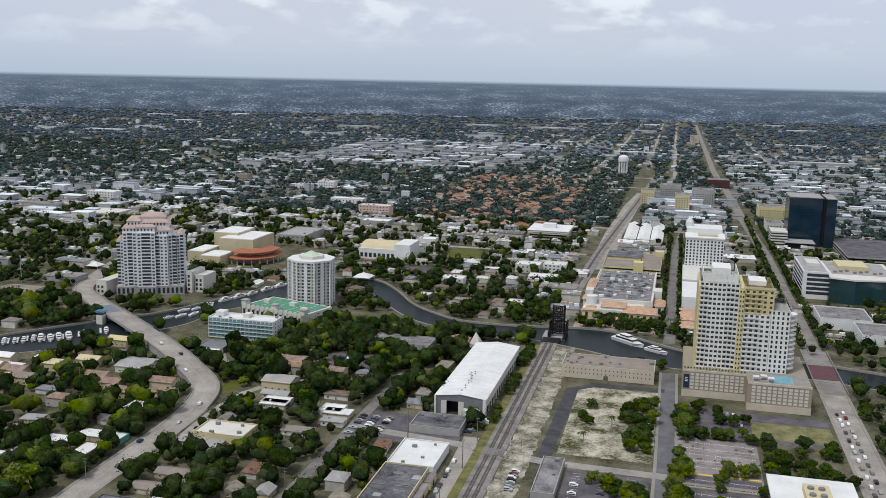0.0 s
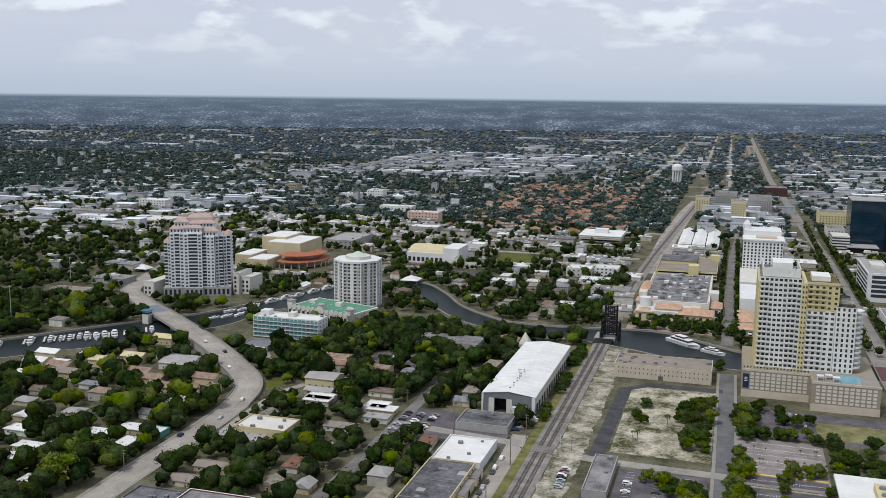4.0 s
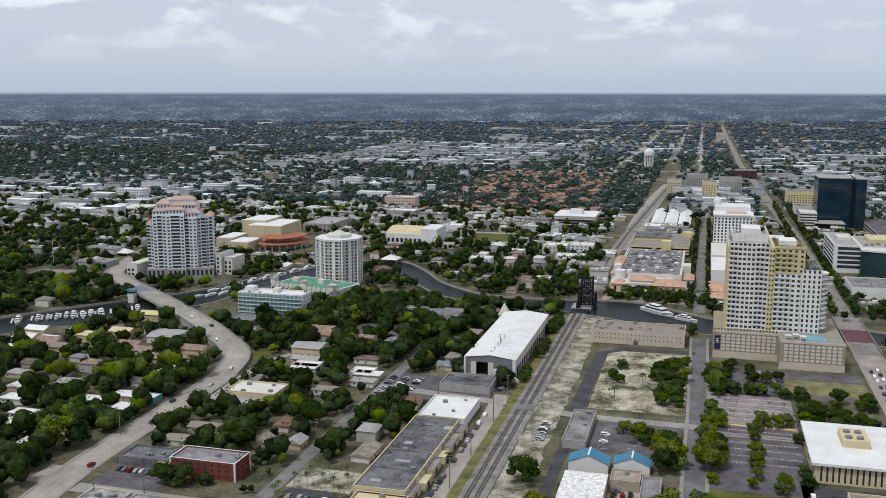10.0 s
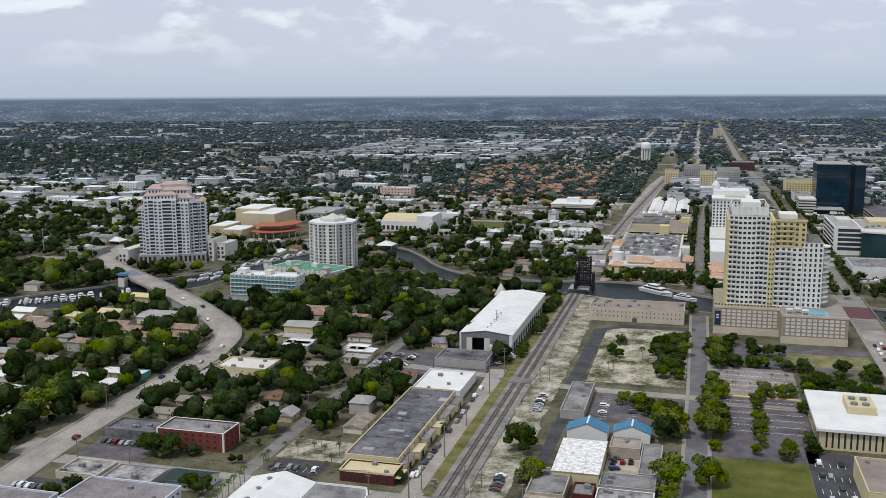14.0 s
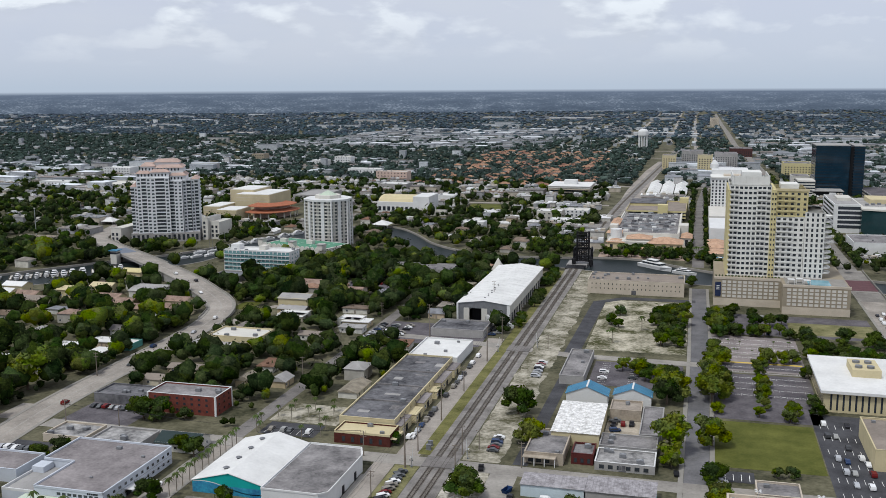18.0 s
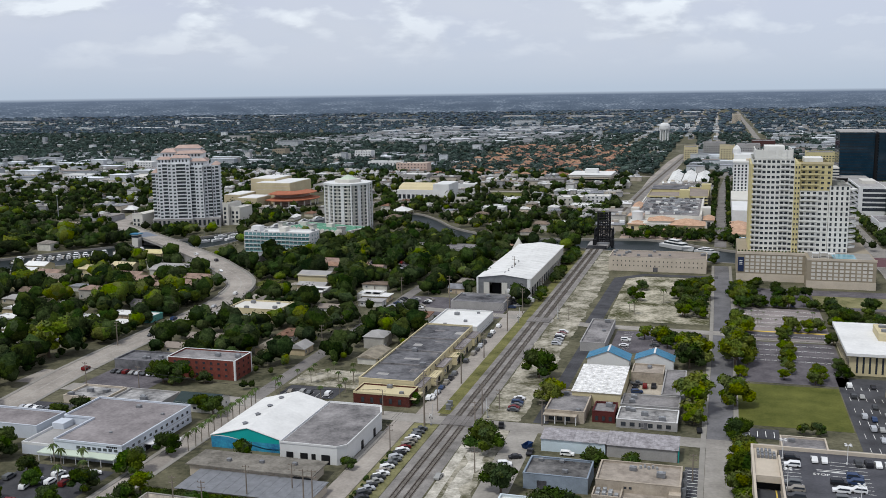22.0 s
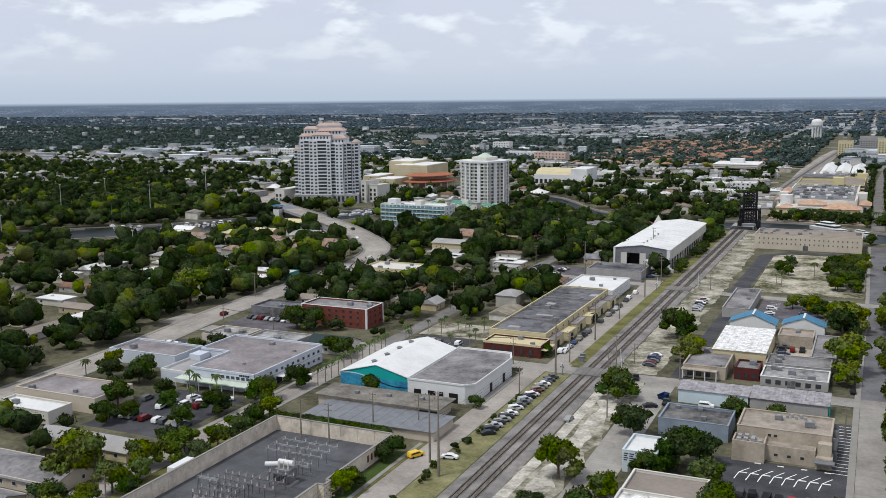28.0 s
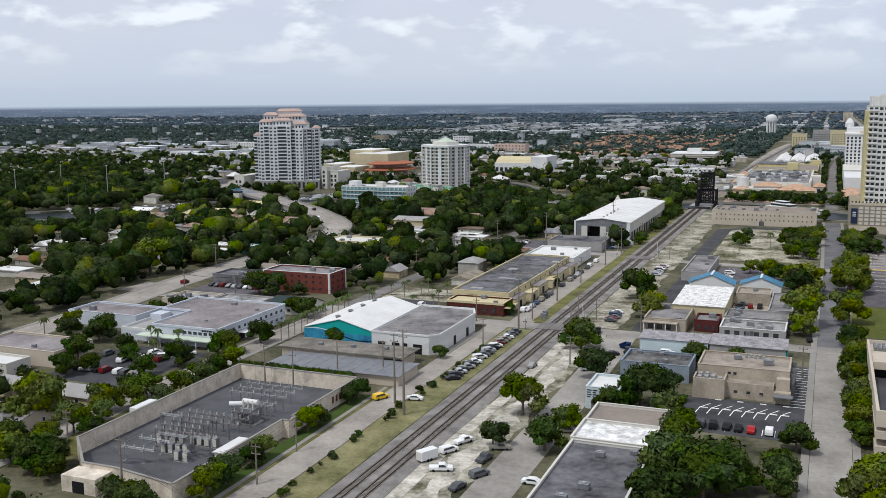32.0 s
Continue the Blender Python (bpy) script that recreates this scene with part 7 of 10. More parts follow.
for nm, lo_, hi_, m in (("mural_wave", None, 0.0, M_BLUEPAINT), ("mural_stripe", 0.0, 0.28, M_WHITE)):
    bm = bmesh.new()
    up = [bm.verts.new((x, Y0 - 0.03, min(z + hi_, HE + 2.6 * (1 - abs(x - xm) / (X1 - xm)) - 0.2))) for x, z in wave]
    dn = [bm.verts.new((x, Y0 - 0.03, 3.0 if lo_ is None else min(z + lo_, HE + 2.6 * (1 - abs(x - xm) / (X1 - xm)) - 0.4))) for x, z in wave]
    for i in range(24):
        bm.faces.new((dn[i], dn[i + 1], up[i + 1], up[i]))
    part(nm, bm, m, tl)
for s, xa in ((-1, X0 - 0.3), (1, X1 + 0.1)):
    bm = bmesh.new()
    v = [bm.verts.new(p) for p in ((xa, Y0 - 0.3, HE), (xa, Y1 + 0.3, HE), (xm, Y1 + 0.3, HR + 0.1), (xm, Y0 - 0.3, HR + 0.1))]
    w = [bm.verts.new((p.co.x, p.co.y, p.co.z - 0.2)) for p in v]
    bm.faces.new(v), bm.faces.new(w[::-1])
    for i in range(4):
        bm.faces.new((v[i], v[(i + 1) % 4], w[(i + 1) % 4], w[i]))
    part("roof_slope", bm, M_WHITEROOF, tl)
for k in range(4):
    bm = bmesh.new()
    tube(bm, 0, 0, 0, 0.8, 0.75, n=12), tube(bm, 0, 0, 0.8, 1.2, 1.15, 0.3, 12)
    part("roof_vent", bm, M_METAL, tl, at=(-156.5, 295.5 + k * 9.6, 6.9))
gw = thing("warehouse", label="white walled warehouse with a flat grey roof", category="warehouse")
take(-139, -112, 283, 329, 1)
ring = [(-138.4, 284.8), (-118, 284.8), (-115.4, 287.4), (-115.4, 321), (-118, 327.5), (-138.4, 327.5)]
part("wall", prism(bmesh.new(), ring, 0, 6.0), M_WHITE, gw)
bm = bmesh.new()
inner = [(-137.9, 285.3), (-118.2, 285.3), (-115.9, 287.6), (-115.9, 320.8), (-118.3, 327), (-137.9, 327)]
prism(bm, inner, 6.0, 6.06)
part("roof", bm, M_GREYROOF, gw)
for (ax, ay), (bx, by) in zip(ring, ring[1:] + ring[:1]):
    vs, fs = ribbon([(ax, ay), (bx, by)], 0.35, 6.0, 6.6)
    put("parapet", raw_mesh(vs, fs, M_WHITE), gw)
# black sheets in place of the shade inside open doorways
for x, w in ((-136, 2.4), (-131, 2.6), (-127, 1.4), (-123.5, 3.0)):
    part("door", boxm(x, x + w, 284.6, 284.8, 0.02, 3.2), M_STEELANDSHADE, gw)
for y in (300, 312):
    part("door", boxm(-115.4, -115.2, y, y + 1.8, 0.02, 3.0), M_STEELANDSHADE, gw)
part("step", boxm(-114.9, -112.6, 288, 318, 0, 0.25), M_PAVE, gw)
ls = thing("workshop", label="low workshop with a long brown lean-to roof", category="workshop")
take(-163, -112, 246, 281, 0)
part("wall", boxm(-161, -119.5, 266, 277, 0, 3.8), M_BEIGE, ls)
part("roof", boxm(-162, -118, 265.2, 278, 3.8, 4.1), M_OLIVEROOF, ls)
for k in range(3):
    part("roof_unit", boxm(-150 + k * 11, -148.6 + k * 11, 270 + k, 271.2 + k, 4.1, 5.0, bevel=0.05), M_METAL, ls)
part("lower_wall", boxm(-156, -113, 250, 264, 0, 2.9), M_BEIGE, ls)
for k in range(22):
    part("roof_sheet", boxm(-156.5 + k * 2, -154.56 + k * 2, 249.3, 265, 2.9 + 0.03 * (k % 2), 3.05 + 0.03 * (k % 2)), M_METAL, ls)
part("dark_bay", boxm(-125, -118.2, 264.9, 265.15, 0, 3.5), M_STEELANDSHADE, ls)

flat_block("beige_store", -255, -221, 231, 248, 5.0, M_BEIGE, M_MAUVEROOF, "low beige store with a mauve-grey flat roof", units=2)
flat_block("white_store", -251, -227, 218, 227.5, 4.0, M_PALE, M_WHITEROOF, "low store with a bright white roof", units=1)


def gabled(name, x0, x1, y0, y1, h, rise, wall, roof, label, group=""):
    """A long house with its ridge along x."""
    take(x0, x1, y0, y1, 1)
    ob = thing(name, label=label, category="house", group=group)
    bm = boxm(x0, x1, y0, y1, 0, h)
    ym = (y0 + y1) / 2
    for x in (x0, x1):
        bm.faces.new([bm.verts.new(q) for q in ((x, y0, h), (x, y1, h), (x, ym, h + rise))])
    part("wall", bm, wall, ob)
    for ya, s in ((y0 - 0.6, 1), (y1 + 0.6, -1)):
        bm = bmesh.new()
        v = [bm.verts.new(q) for q in ((x0 - 0.6, ya, h - 0.25), (x1 + 0.6, ya, h - 0.25), (x1 + 0.6, ym, h + rise + 0.1), (x0 - 0.6, ym, h + rise + 0.1))]
        w = [bm.verts.new((q.co.x, q.co.y, q.co.z - 0.12)) for q in v]
        bm.faces.new(v), bm.faces.new(w[::-1])
        for i in range(4):
            bm.faces.new((v[i], v[(i + 1) % 4], w[(i + 1) % 4], w[i]))
        part("roof_slope", bm, roof, ob)
    windows(ob, "S", y0, x0 + 1, x1 - 1, max(2, int((x1 - x0) / 5)), (1.0,), 1.5, 1.3)
    windows(ob, "E", x1, y0, y1, 2, (1.0,), 1.2, 1.3)
    return ob


gabled("long_house", -216, -183, 203, 212, 3.2, 1.7, M_CREAM, M_CONC, "long low house under a pale grey gabled roof")
gabled("long_house", -219, -184, 178, 192, 3.2, 1.6, M_BEIGE, M_GREYROOF, "long low house under a dark grey gabled roof")
gabled("long_house", -222, -186, 160, 172, 3.2, 1.6, M_BEIGE, M_GREYROOF, "long low house under a mottled grey roof")
gabled("green_roofed_house", -200, -183, 321, 333, 3.6, 2.2, M_PALE, mat("dark_green_shingle", (0.035, 0.05, 0.05), 0.9, 0.2), "house under a dark green shingle roof")
gabled("garden_flats", -267, -246, 602, 617, 6.6, 1.6, M_BEIGE, M_OLDTILE, "two-storey flats with a brown tiled roof", "garden flats")
gabled("garden_flats", -256, -236, 557, 573, 6.4, 1.5, M_CREAM, M_CONC, "two-storey cream flats with a pale grey roof", "garden flats")
gabled("garden_flats", -232, -212, 588, 602, 6.0, 1.5, M_BEIGE, M_OLDTILE, "two-storey flats with a brown tiled roof", "garden flats")
flat_block("garden_house", -243, -226, 527, 539, 3.6, M_PALE, M_WHITEROOF, "low house with a bright white flat roof", parapet=0.2, win=[("S", 527, -242, -227, 4, (0.9,), 1.5, 1.3)])
flat_block("garden_house", -203, -189, 523, 536, 3.6, M_PALE, M_WHITEROOF, "low house with a bright white flat roof", parapet=0.2, win=[("S", 523, -202, -190, 3, (0.9,), 1.5, 1.3)])
gabled("marina_house", -366, -342, 561, 583, 5.0, 2.4, M_PALE, M_CONC, "house under a pale blue-grey metal roof")
take(-368, -338, 546, 562)
for x, y, m in ((-424, 536, M_OLDTILE), (-406, 556, M_CREAM), (-391, 571, M_CREAM), (-366, 541, M_OLDTILE), (-350, 531, M_OLDTILE), (-336, 518, M_OLDTILE), (-318, 543, M_OLDTILE), (-308, 524, M_OLDTILE), (-432, 512, M_WHITEROOF), (-446, 540, M_WHITEROOF), (-452, 560, M_WHITEROOF), (-410, 524, M_BROWNROOF), (-400, 622, M_YELLOWWALL)):
    gabled("waterside_house", x - 8, x + 8, y - 5.5, y + 5.5, 5.4, 1.8, M_CREAM, m, "cream waterside house with a low gabled roof", "waterside houses")
    take(x - 9, x + 9, y - 13, y)
take(-520, -452, 500, 560), take(-470, -425, 560, 620), take(-440, -405, 610, 660), take(-390, -350, 640, 690)

# brick-fronted shop and the long strip behind it
cr = flat_block("brick_shop", -136, -113, 345.5, 357, 4.9, mat("dark_brick", (0.080, 0.025, 0.020), 0.9, 0.25, 0.6, 6.0), M_CREAM, "dark red brick shop with a cream roof", units=2, lip=M_CREAM, win=[("S", 345.5, -134, -115, 5, (0.7,), 1.5, 2.4), ("E", -113, 347, 356, 2, (0.7,), 1.5, 2.4)])
part("cream_band", boxm(-136.05, -112.95, 345.4, 345.5, 4.2, 4.9), M_CREAM, cr), part("corner_canopy", boxm(-113, -110.6, 346, 356, 3.0, 3.25), M_CREAM, cr)
ln = flat_block("workshop_row", -138.5, -115, 358, 452, 6.5, M_CREAM, M_DARKROOF, "long cream workshop row with a patched dark roof", units=3, win=[("E", -115, 362, 450, 12, (4.3,), 1.6, 1.2)])
for y0, y1, h, x1 in ((358.3, 372, 4.2, -112.2), (374, 384, 3.6, -110.8), (388, 402, 4.0, -111.6), (406, 414, 3.4, -110.6), (417, 436, 4.1, -111.2), (439, 451, 3.8, -110.8)):
    part("lean_to", boxm(-115, x1, y0, y1, 0, h), M_CREAM, ln), part("lean_to_roof", boxm(-115, x1 + 0.2, y0 - 0.2, y1 + 0.2, h, h + 0.15), M_MAUVEROOF if h > 3.7 else M_CREAM, ln)
    part("lean_to_door", boxm(x1, x1 + 0.08, (y0 + y1) / 2 - 1.4, (y0 + y1) / 2 + 1.4, 0.02, 2.7), M_STEELANDSHADE, ln)
    windows(ln, "E", x1, y0 + 0.5, (y0 + y1) / 2 - 1.6, 1, (1.2,), 1.4, 1.2)
for k in range(3):
    part("roof_ridge", boxm(-138, -115.5, 381 + k * 22, 381.6 + k * 22, 5.9, 6.5), M_GREYROOF, ln)
for k, (x, y, w, d) in enumerate(((-134, 366, 5, 3), (-122, 372, 4, 6), (-130, 390, 7, 2.5), (-121, 398, 3, 5), (-133, 412, 4, 4), (-125, 420, 6, 2), (-120, 436, 4, 5), (-131, 440, 5, 3))):
    part("roof_patch", boxm(x, x + w, y, y + d, 5.9, 5.915), M_GREYROOF if k % 2 else M_CONC, ln)
flat_block("white_workshop", -139, -113.5, 455, 490, 5.2, M_WHITE, M_WHITEROOF, "white workshop with a bright flat roof", units=4)
flat_block("dark_workshop", -143, -113, 513, 536, 4.4, M_CONC, M_DARKROOF, "low workshop with a dark patched roof", units=2)
bb = flat_block("brick_office", -228, -195.5, 361, 376, 8.6, M_BRICK, M_GREYROOF, "red brick office block with a grey roof", units=3, lip=M_WHITE, win=[("E", -195.5, 362, 375, 3, (1.2, 4.0, 6.3), 1.3, 1.3), ("S", 361, -226, -198, 8, (1.2, 4.0, 6.3), 1.4, 1.3)])
for x, y in ((-196.1, 360.9), (-228.1, 360.9), (-196.1, 375.4)):
    part("corner_pilaster", boxm(x, x + 0.7, y - 0.06, y + 0.7, 0, 8.6), M_WHITE, bb)
take(-214, -190, 338, 356)
st = flat_block("shop_row", -258, -232, 366, 381, 4.2, M_DARKROOF, M_DARKROOF, "low dark shop row with a patched roof and awnings", units=5)
part("yellow_shop", boxm(-237, -229, 364.5, 366, 0, 3.6), M_CREAM, st)

# east side of the railway
flat_block("print_works", -52.5, -34.5, 166, 212, 5.2, M_PALE, M_DARKROOF, "single-storey works with a dark patched roof", units=5)
flat_block("white_roofed_works", -53, -35, 212.3, 226, 5.6, M_PALE, mat("flaking_white_roof", (0.34, 0.33, 0.31), 0.85, 0.2, 0.35, 1.2, other=(0.85, 0.84, 0.82)), "works with a flaking white roof", units=0)
flat_block("brown_roofed_works", -53, -34.5, 226.3, 240, 5.3, M_PALE, M_BROWNROOF, "works with a brown gravel roof")
ws = flat_block("white_shed", -58.5, -49.5, 250, 263, 6.0, mat("pale_aqua_paint", (0.52, 0.58, 0.60), 0.8, 0.1, 0.3, 2.0), M_WHITEROOF, "small white box shed with lettering bars", doors=[("S", -56, 2, 2.4)])
for i in range(4):
    for k in range(2):
        part("sign_bar", boxm(-58.1 + k * 1.5, -56.9 + k * 1.5 - 0.3 * (i % 2), 249.9, 249.98, 5.0 - i * 0.6, 5.25 - i * 0.6), M_STEELANDSHADE, ws)
M_OLDBEIGE = mat("stained_beige_concrete", (0.31, 0.265, 0.21), 0.9, 0.16, 0.25, 1.4, other=(0.40, 0.345, 0.275))
M_OLDROOF = mat("stained_gravel_roof", (0.24, 0.205, 0.17), 0.95, 0.2, 0.2, 1.0, other=(0.32, 0.28, 0.235))
bg2 = flat_block("beige_offices", -33, -8.8, 276, 291.5, 7.8, M_OLDBEIGE, M_OLDROOF, "stained beige two-storey concrete office building", units=2, parapet=0.5)
part("front_terrace", boxm(-33.4, -25, 269.6, 276, 0, 4.9), M_OLDBEIGE, bg2)
part("terrace_roof", boxm(-33, -25.4, 270, 276, 4.9, 4.96), M_OLDROOF, bg2)
for x0, x1, y0, y1 in ((-33.4, -33, 269.6, 276), (-33, -25.4, 269.6, 270), (-25.4, -25, 269.6, 276)):
    part("terrace_wall", boxm(x0, x1, y0, y1, 4.9, 5.7), M_OLDBEIGE, bg2)
for k in range(7):
    part("roof_unit", boxm(-32.4 + (k % 4) * 1.8, -31.3 + (k % 4) * 1.8, 271 + (k // 4) * 2.4, 272.2 + (k // 4) * 2.4, 4.96, 5.9 + 0.2 * (k % 3), bevel=0.05), M_STEEL, bg2)
part("front_wall", boxm(-25, -12.5, 272.6, 276, 0, 4.4), M_OLDBEIGE, bg2)
part("front_roof", boxm(-24.6, -12.9, 273, 276, 4.4, 4.46), M_OLDROOF, bg2)
part("corner_wall", boxm(-12.4, -8.2, 271.4, 276, 0, 3.0), M_OLDBEIGE, bg2), part("corner_wall_upper", boxm(-12, -8.6, 273.4, 276, 3.0, 6.2), M_OLDBEIGE, bg2)
part("white_canopy", boxm(-12.6, -7.6, 268.8, 271.4, 2.3, 2.6), M_METAL, bg2)
windows(bg2, "S", 276, -25.2, -22.2, 2, (5.5,), 1.1, 1.0, frame_mat=M_OLDBEIGE)
windows(bg2, "S", 272.6, -24, -14, 3, (1.4,), 1.2, 1.0, frame_mat=M_OLDBEIGE)
for k in range(5):
    part("stair_frame", boxm(-8.7, -7.4, 277 + k * 3.2, 277.25 + k * 3.2, 0, 7.0 - 0.9 * (k % 2)), M_METAL, bg2)
part("stair_landing", boxm(-8.7, -7.4, 277, 291, 3.4, 3.6), M_CONC, bg2), part("stair_rail", boxm(-7.5, -7.4, 277, 291, 3.6, 4.6), M_METAL, bg2)
for k in range(5):
    bm = bmesh.new()
    tube(bm, 0, 0, 0, 0.9, 0.4, n=10)
    part("roof_vent", bm, M_STEEL, bg2, at=(-21 + k * 1.2, 288.5 + 0.8 * (k % 2), 7.3))
flat_block("grey_workshop", -55.8, -36, 282, 296.5, 5.0, mat("blue_grey_block", (0.22, 0.26, 0.31), 0.9, 0.2, 0.3, 2.0), mat("charred_roof_felt", (0.035, 0.035, 0.038), 0.9, 0.4, 0.14, 0.7, other=(0.15, 0.145, 0.14)), "blue-grey block workshop with a dark stained roof", units=3, doors=[("S", -50, 3, 3), ("W", 289, 3, 3)])
skip = thing("waste_skip", (-61, 315.5, 0.06), "dark blue steel waste skip at the roadside", "waste skip", turn=70)
bm = bmesh.new()
lo, hi = [bm.verts.new(p) for p in ((-1.6, -0.9, 0.1), (1.6, -0.9, 0.1), (1.6, 0.9, 0.1), (-1.6, 0.9, 0.1))], [bm.verts.new(p) for p in ((-2.3, -1.0, 1.5), (2.3, -1.0, 1.5), (2.3, 1.0, 1.5), (-2.3, 1.0, 1.5))]
bm.faces.new(lo)
for i in range(4):
    bm.faces.new((lo[i], lo[(i + 1) % 4], hi[(i + 1) % 4], hi[i]))
M_SKIP = mat("dark_blue_steel", (0.015, 0.04, 0.12), 0.6, 0.25, 0.6, 3.0)
part("body", bm, M_SKIP, skip), part("rim", boxm(-2.35, 2.35, -1.06, -0.96, 1.42, 1.54), M_SKIP, skip), part("rim", boxm(-2.35, 2.35, 0.96, 1.06, 1.42, 1.54), M_SKIP, skip)


def ribbed(name, x0, x1, y0, y1, h, rise, wall, roof, label, n=16, category="shed"):
    """A shed with walls and a roof of separate ribbed sheets, sloping up to the north."""
    ob = thing(name, label=label, category=category)
    take(x0, x1, y0, y1, 1)
    part("wall", boxm(x0, x1, y0, y1, 0, h), wall, ob)
    for k in range(n):
        xa, xb = x0 - 0.3 + (x1 - x0 + 0.6) * k / n, x0 - 0.3 + (x1 - x0 + 0.6) * (k + 1) / n - 0.04
        bm = bmesh.new()
        zz = 0.06 * (k % 2)
        v = [bm.verts.new(p) for p in ((xa, y0 - 0.4, h + 0.02 + zz), (xb, y0 - 0.4, h + 0.02 + zz), (xb, y1 + 0.3, h + rise + zz), (xa, y1 + 0.3, h + rise + zz))]
        w = [bm.verts.new((p.co.x, p.co.y, p.co.z - 0.1)) for p in v]
        bm.faces.new(v), bm.faces.new(w[::-1])
        for i in range(4):
            bm.faces.new((v[i], v[(i + 1) % 4], w[(i + 1) % 4], w[i]))
        part("roof_sheet", bm, roof, ob)
    return ob


RUSTY = mat("rusty_white_sheet", (0.19, 0.175, 0.182), 0.85, 0.2, 0.4, 1.5, other=(0.34, 0.325, 0.335), span=(0.45, 0.9))
WHITE_SHEET = mat("weathered_white_sheet", (0.42, 0.41, 0.39), 0.75, 0.2, 0.5, 1.5, other=(0.80, 0.79, 0.77))
ribbed("metal_shed", -56, -34.5, 314, 323, 4.4, 0.6, mat("pale_sky_paint", (0.50, 0.58, 0.62), 0.8, 0.1), RUSTY, "long pale blue shed with a grey metal roof")
ribbed("metal_shed", -34, -11, 314, 325, 4.2, 0.8, M_CONC, RUSTY, "long shed with a rusty ribbed metal roof", 20)
part("teal_panel", boxm(-11.2, -10.8, 314, 322, 0, 4.0), M_TEAL, bpy.data.objects["metal_shed"])
ribbed("warehouse", -53, -34.5, 364, 399, 5.6, 0.8, M_CREAM, WHITE_SHEET, "cream warehouse with a white ribbed roof", 18)
flat_block("shopfront_building", -60, -45.5, 343.5, 369, 4.4, M_OLDBEIGE, M_GREYROOF, "low grey-roofed shop with a front canopy", units=3, win=[("S", 343.5, -59, -50, 3, (0.5,), 2.2, 2.4), ("W", -60, 346, 368, 5, (1.0,), 1.8, 1.6)])
shopfront = bpy.data.objects["shopfront_building"]
part("front_canopy", boxm(-60.2, -48, 340.6, 343.4, 3.2, 3.5), M_OLDBEIGE, shopfront)
for k in range(4):
    part("canopy_post", boxm(-59.8 + k * 3.8, -59.5 + k * 3.8, 340.8, 341.1, 0, 3.2), M_WHITE, shopfront)
flat_block("maroon_shop", -43, -34.8, 346.5, 358, 4.2, mat("maroon_paint", (0.085, 0.022, 0.02), 0.7, 0.15), M_GREYROOF, "small maroon shop building", units=1, win=[("S", 346.5, -42.6, -35.2, 3, (0.6,), 1.4, 2.0)])
flat_block("low_workshop", -34, -12.5, 343, 357, 3.2, M_CONC, M_PATCHROOF, "low workshop with a dark patched roof", units=4, lip=M_WHITE, win=[("S", 343, -33, -14, 6, (0.6,), 2.0, 1.8)], doors=[("S", -24, 2.6, 2.5)])
flat_block("low_workshop", -34, -12.5, 358.5, 372, 3.6, M_CONC, M_GREYROOF, "low workshop with a grey felt roof", units=2)
flat_block("low_workshop", -20, -11.5, 373.5, 408, 3.6, M_CONC, M_GREYROOF, "long low workshop with a grey felt roof", units=2)
flat_block("yard_building", -33.5, -20.5, 398, 411, 4.6, M_OLDBEIGE, M_OLDROOF, "brown flat-roofed building behind a yard", units=2)
sheet("yard", -34, -20.3, 373.5, 397.5, 0.05, mat("sandy_yard", (0.30, 0.26, 0.20), 0.95, 0.2, 0.2, 1.2, other=(0.42, 0.37, 0.30)), "sandy walled yard with parked trucks", "yard")
for x, y, a, w in ((-31, 391, 80, 2), (-27.5, 392, 95, 1), (-24, 393, 90, 2), (-30, 384, 20, 1), (-31, 395.5, 10, 2)):
    car(x, y, a, w)
flat_block("lane_building", -61, -49.5, 442, 489, 4.2, M_CONC, M_GREYROOF, "long low grey building beside an asphalt lane", units=3)


def blue_roof(x0, x1, y0, y1, h, rise):
    ob = thing("blue_roofed_building", label="white building with a bright blue gabled metal roof", category="building", group="blue-roofed buildings")
    take(x0, x1, y0, y1, 1)
    xm = (x0 + x1) / 2
    bm = boxm(x0, x1, y0, y1, 0, h)
    v = [bm.verts.new(p) for p in ((x0, y0, h), (x1, y0, h), (xm, y0, h + rise))]
    bm.faces.new(v)
    part("wall", bm, M_WHITE, ob)
    n = 12
    for s, xa in ((-1, x0 - 0.5), (1, x1 + 0.5)):
        for k in range(n):
            ya, yb = y0 - 0.4 + (y1 - y0 + 0.8) * k / n, y0 - 0.4 + (y1 - y0 + 0.8) * (k + 1) / n - 0.05
            bm = bmesh.new()
            v = [bm.verts.new(p) for p in ((xa, ya, h - 0.2), (xa, yb, h - 0.2), (xm, yb, h + rise + 0.05), (xm, ya, h + rise + 0.05))]
            w = [bm.verts.new((p.co.x, p.co.y, p.co.z - 0.1)) for p in v]
            bm.faces.new(v), bm.faces.new(w[::-1])
            for i in range(4):
                bm.faces.new((v[i], v[(i + 1) % 4], w[(i + 1) % 4], w[i]))
            part("roof_sheet", bm, M_BLUEROOF, ob)
    part("ridge", boxm(xm - 0.4, xm + 0.4, y0 - 0.3, y1 + 0.3, h + rise, h + rise + 0.15), M_WHITE, ob)


blue_roof(-54, -36, 415, 425, 4.7, 3.5)
blue_roof(-33.6, -17.4, 418, 427, 4.6, 3.0)

# white office with slit windows, and neighbours
po = thing("slit_window_office", label="pale office block with white flat roof and slit windows", category="office building")
take(52, 96, 427, 488, 1)
part("wall", boxm(54, 92, 430, 484, 0, 8.6), M_CREAM, po)
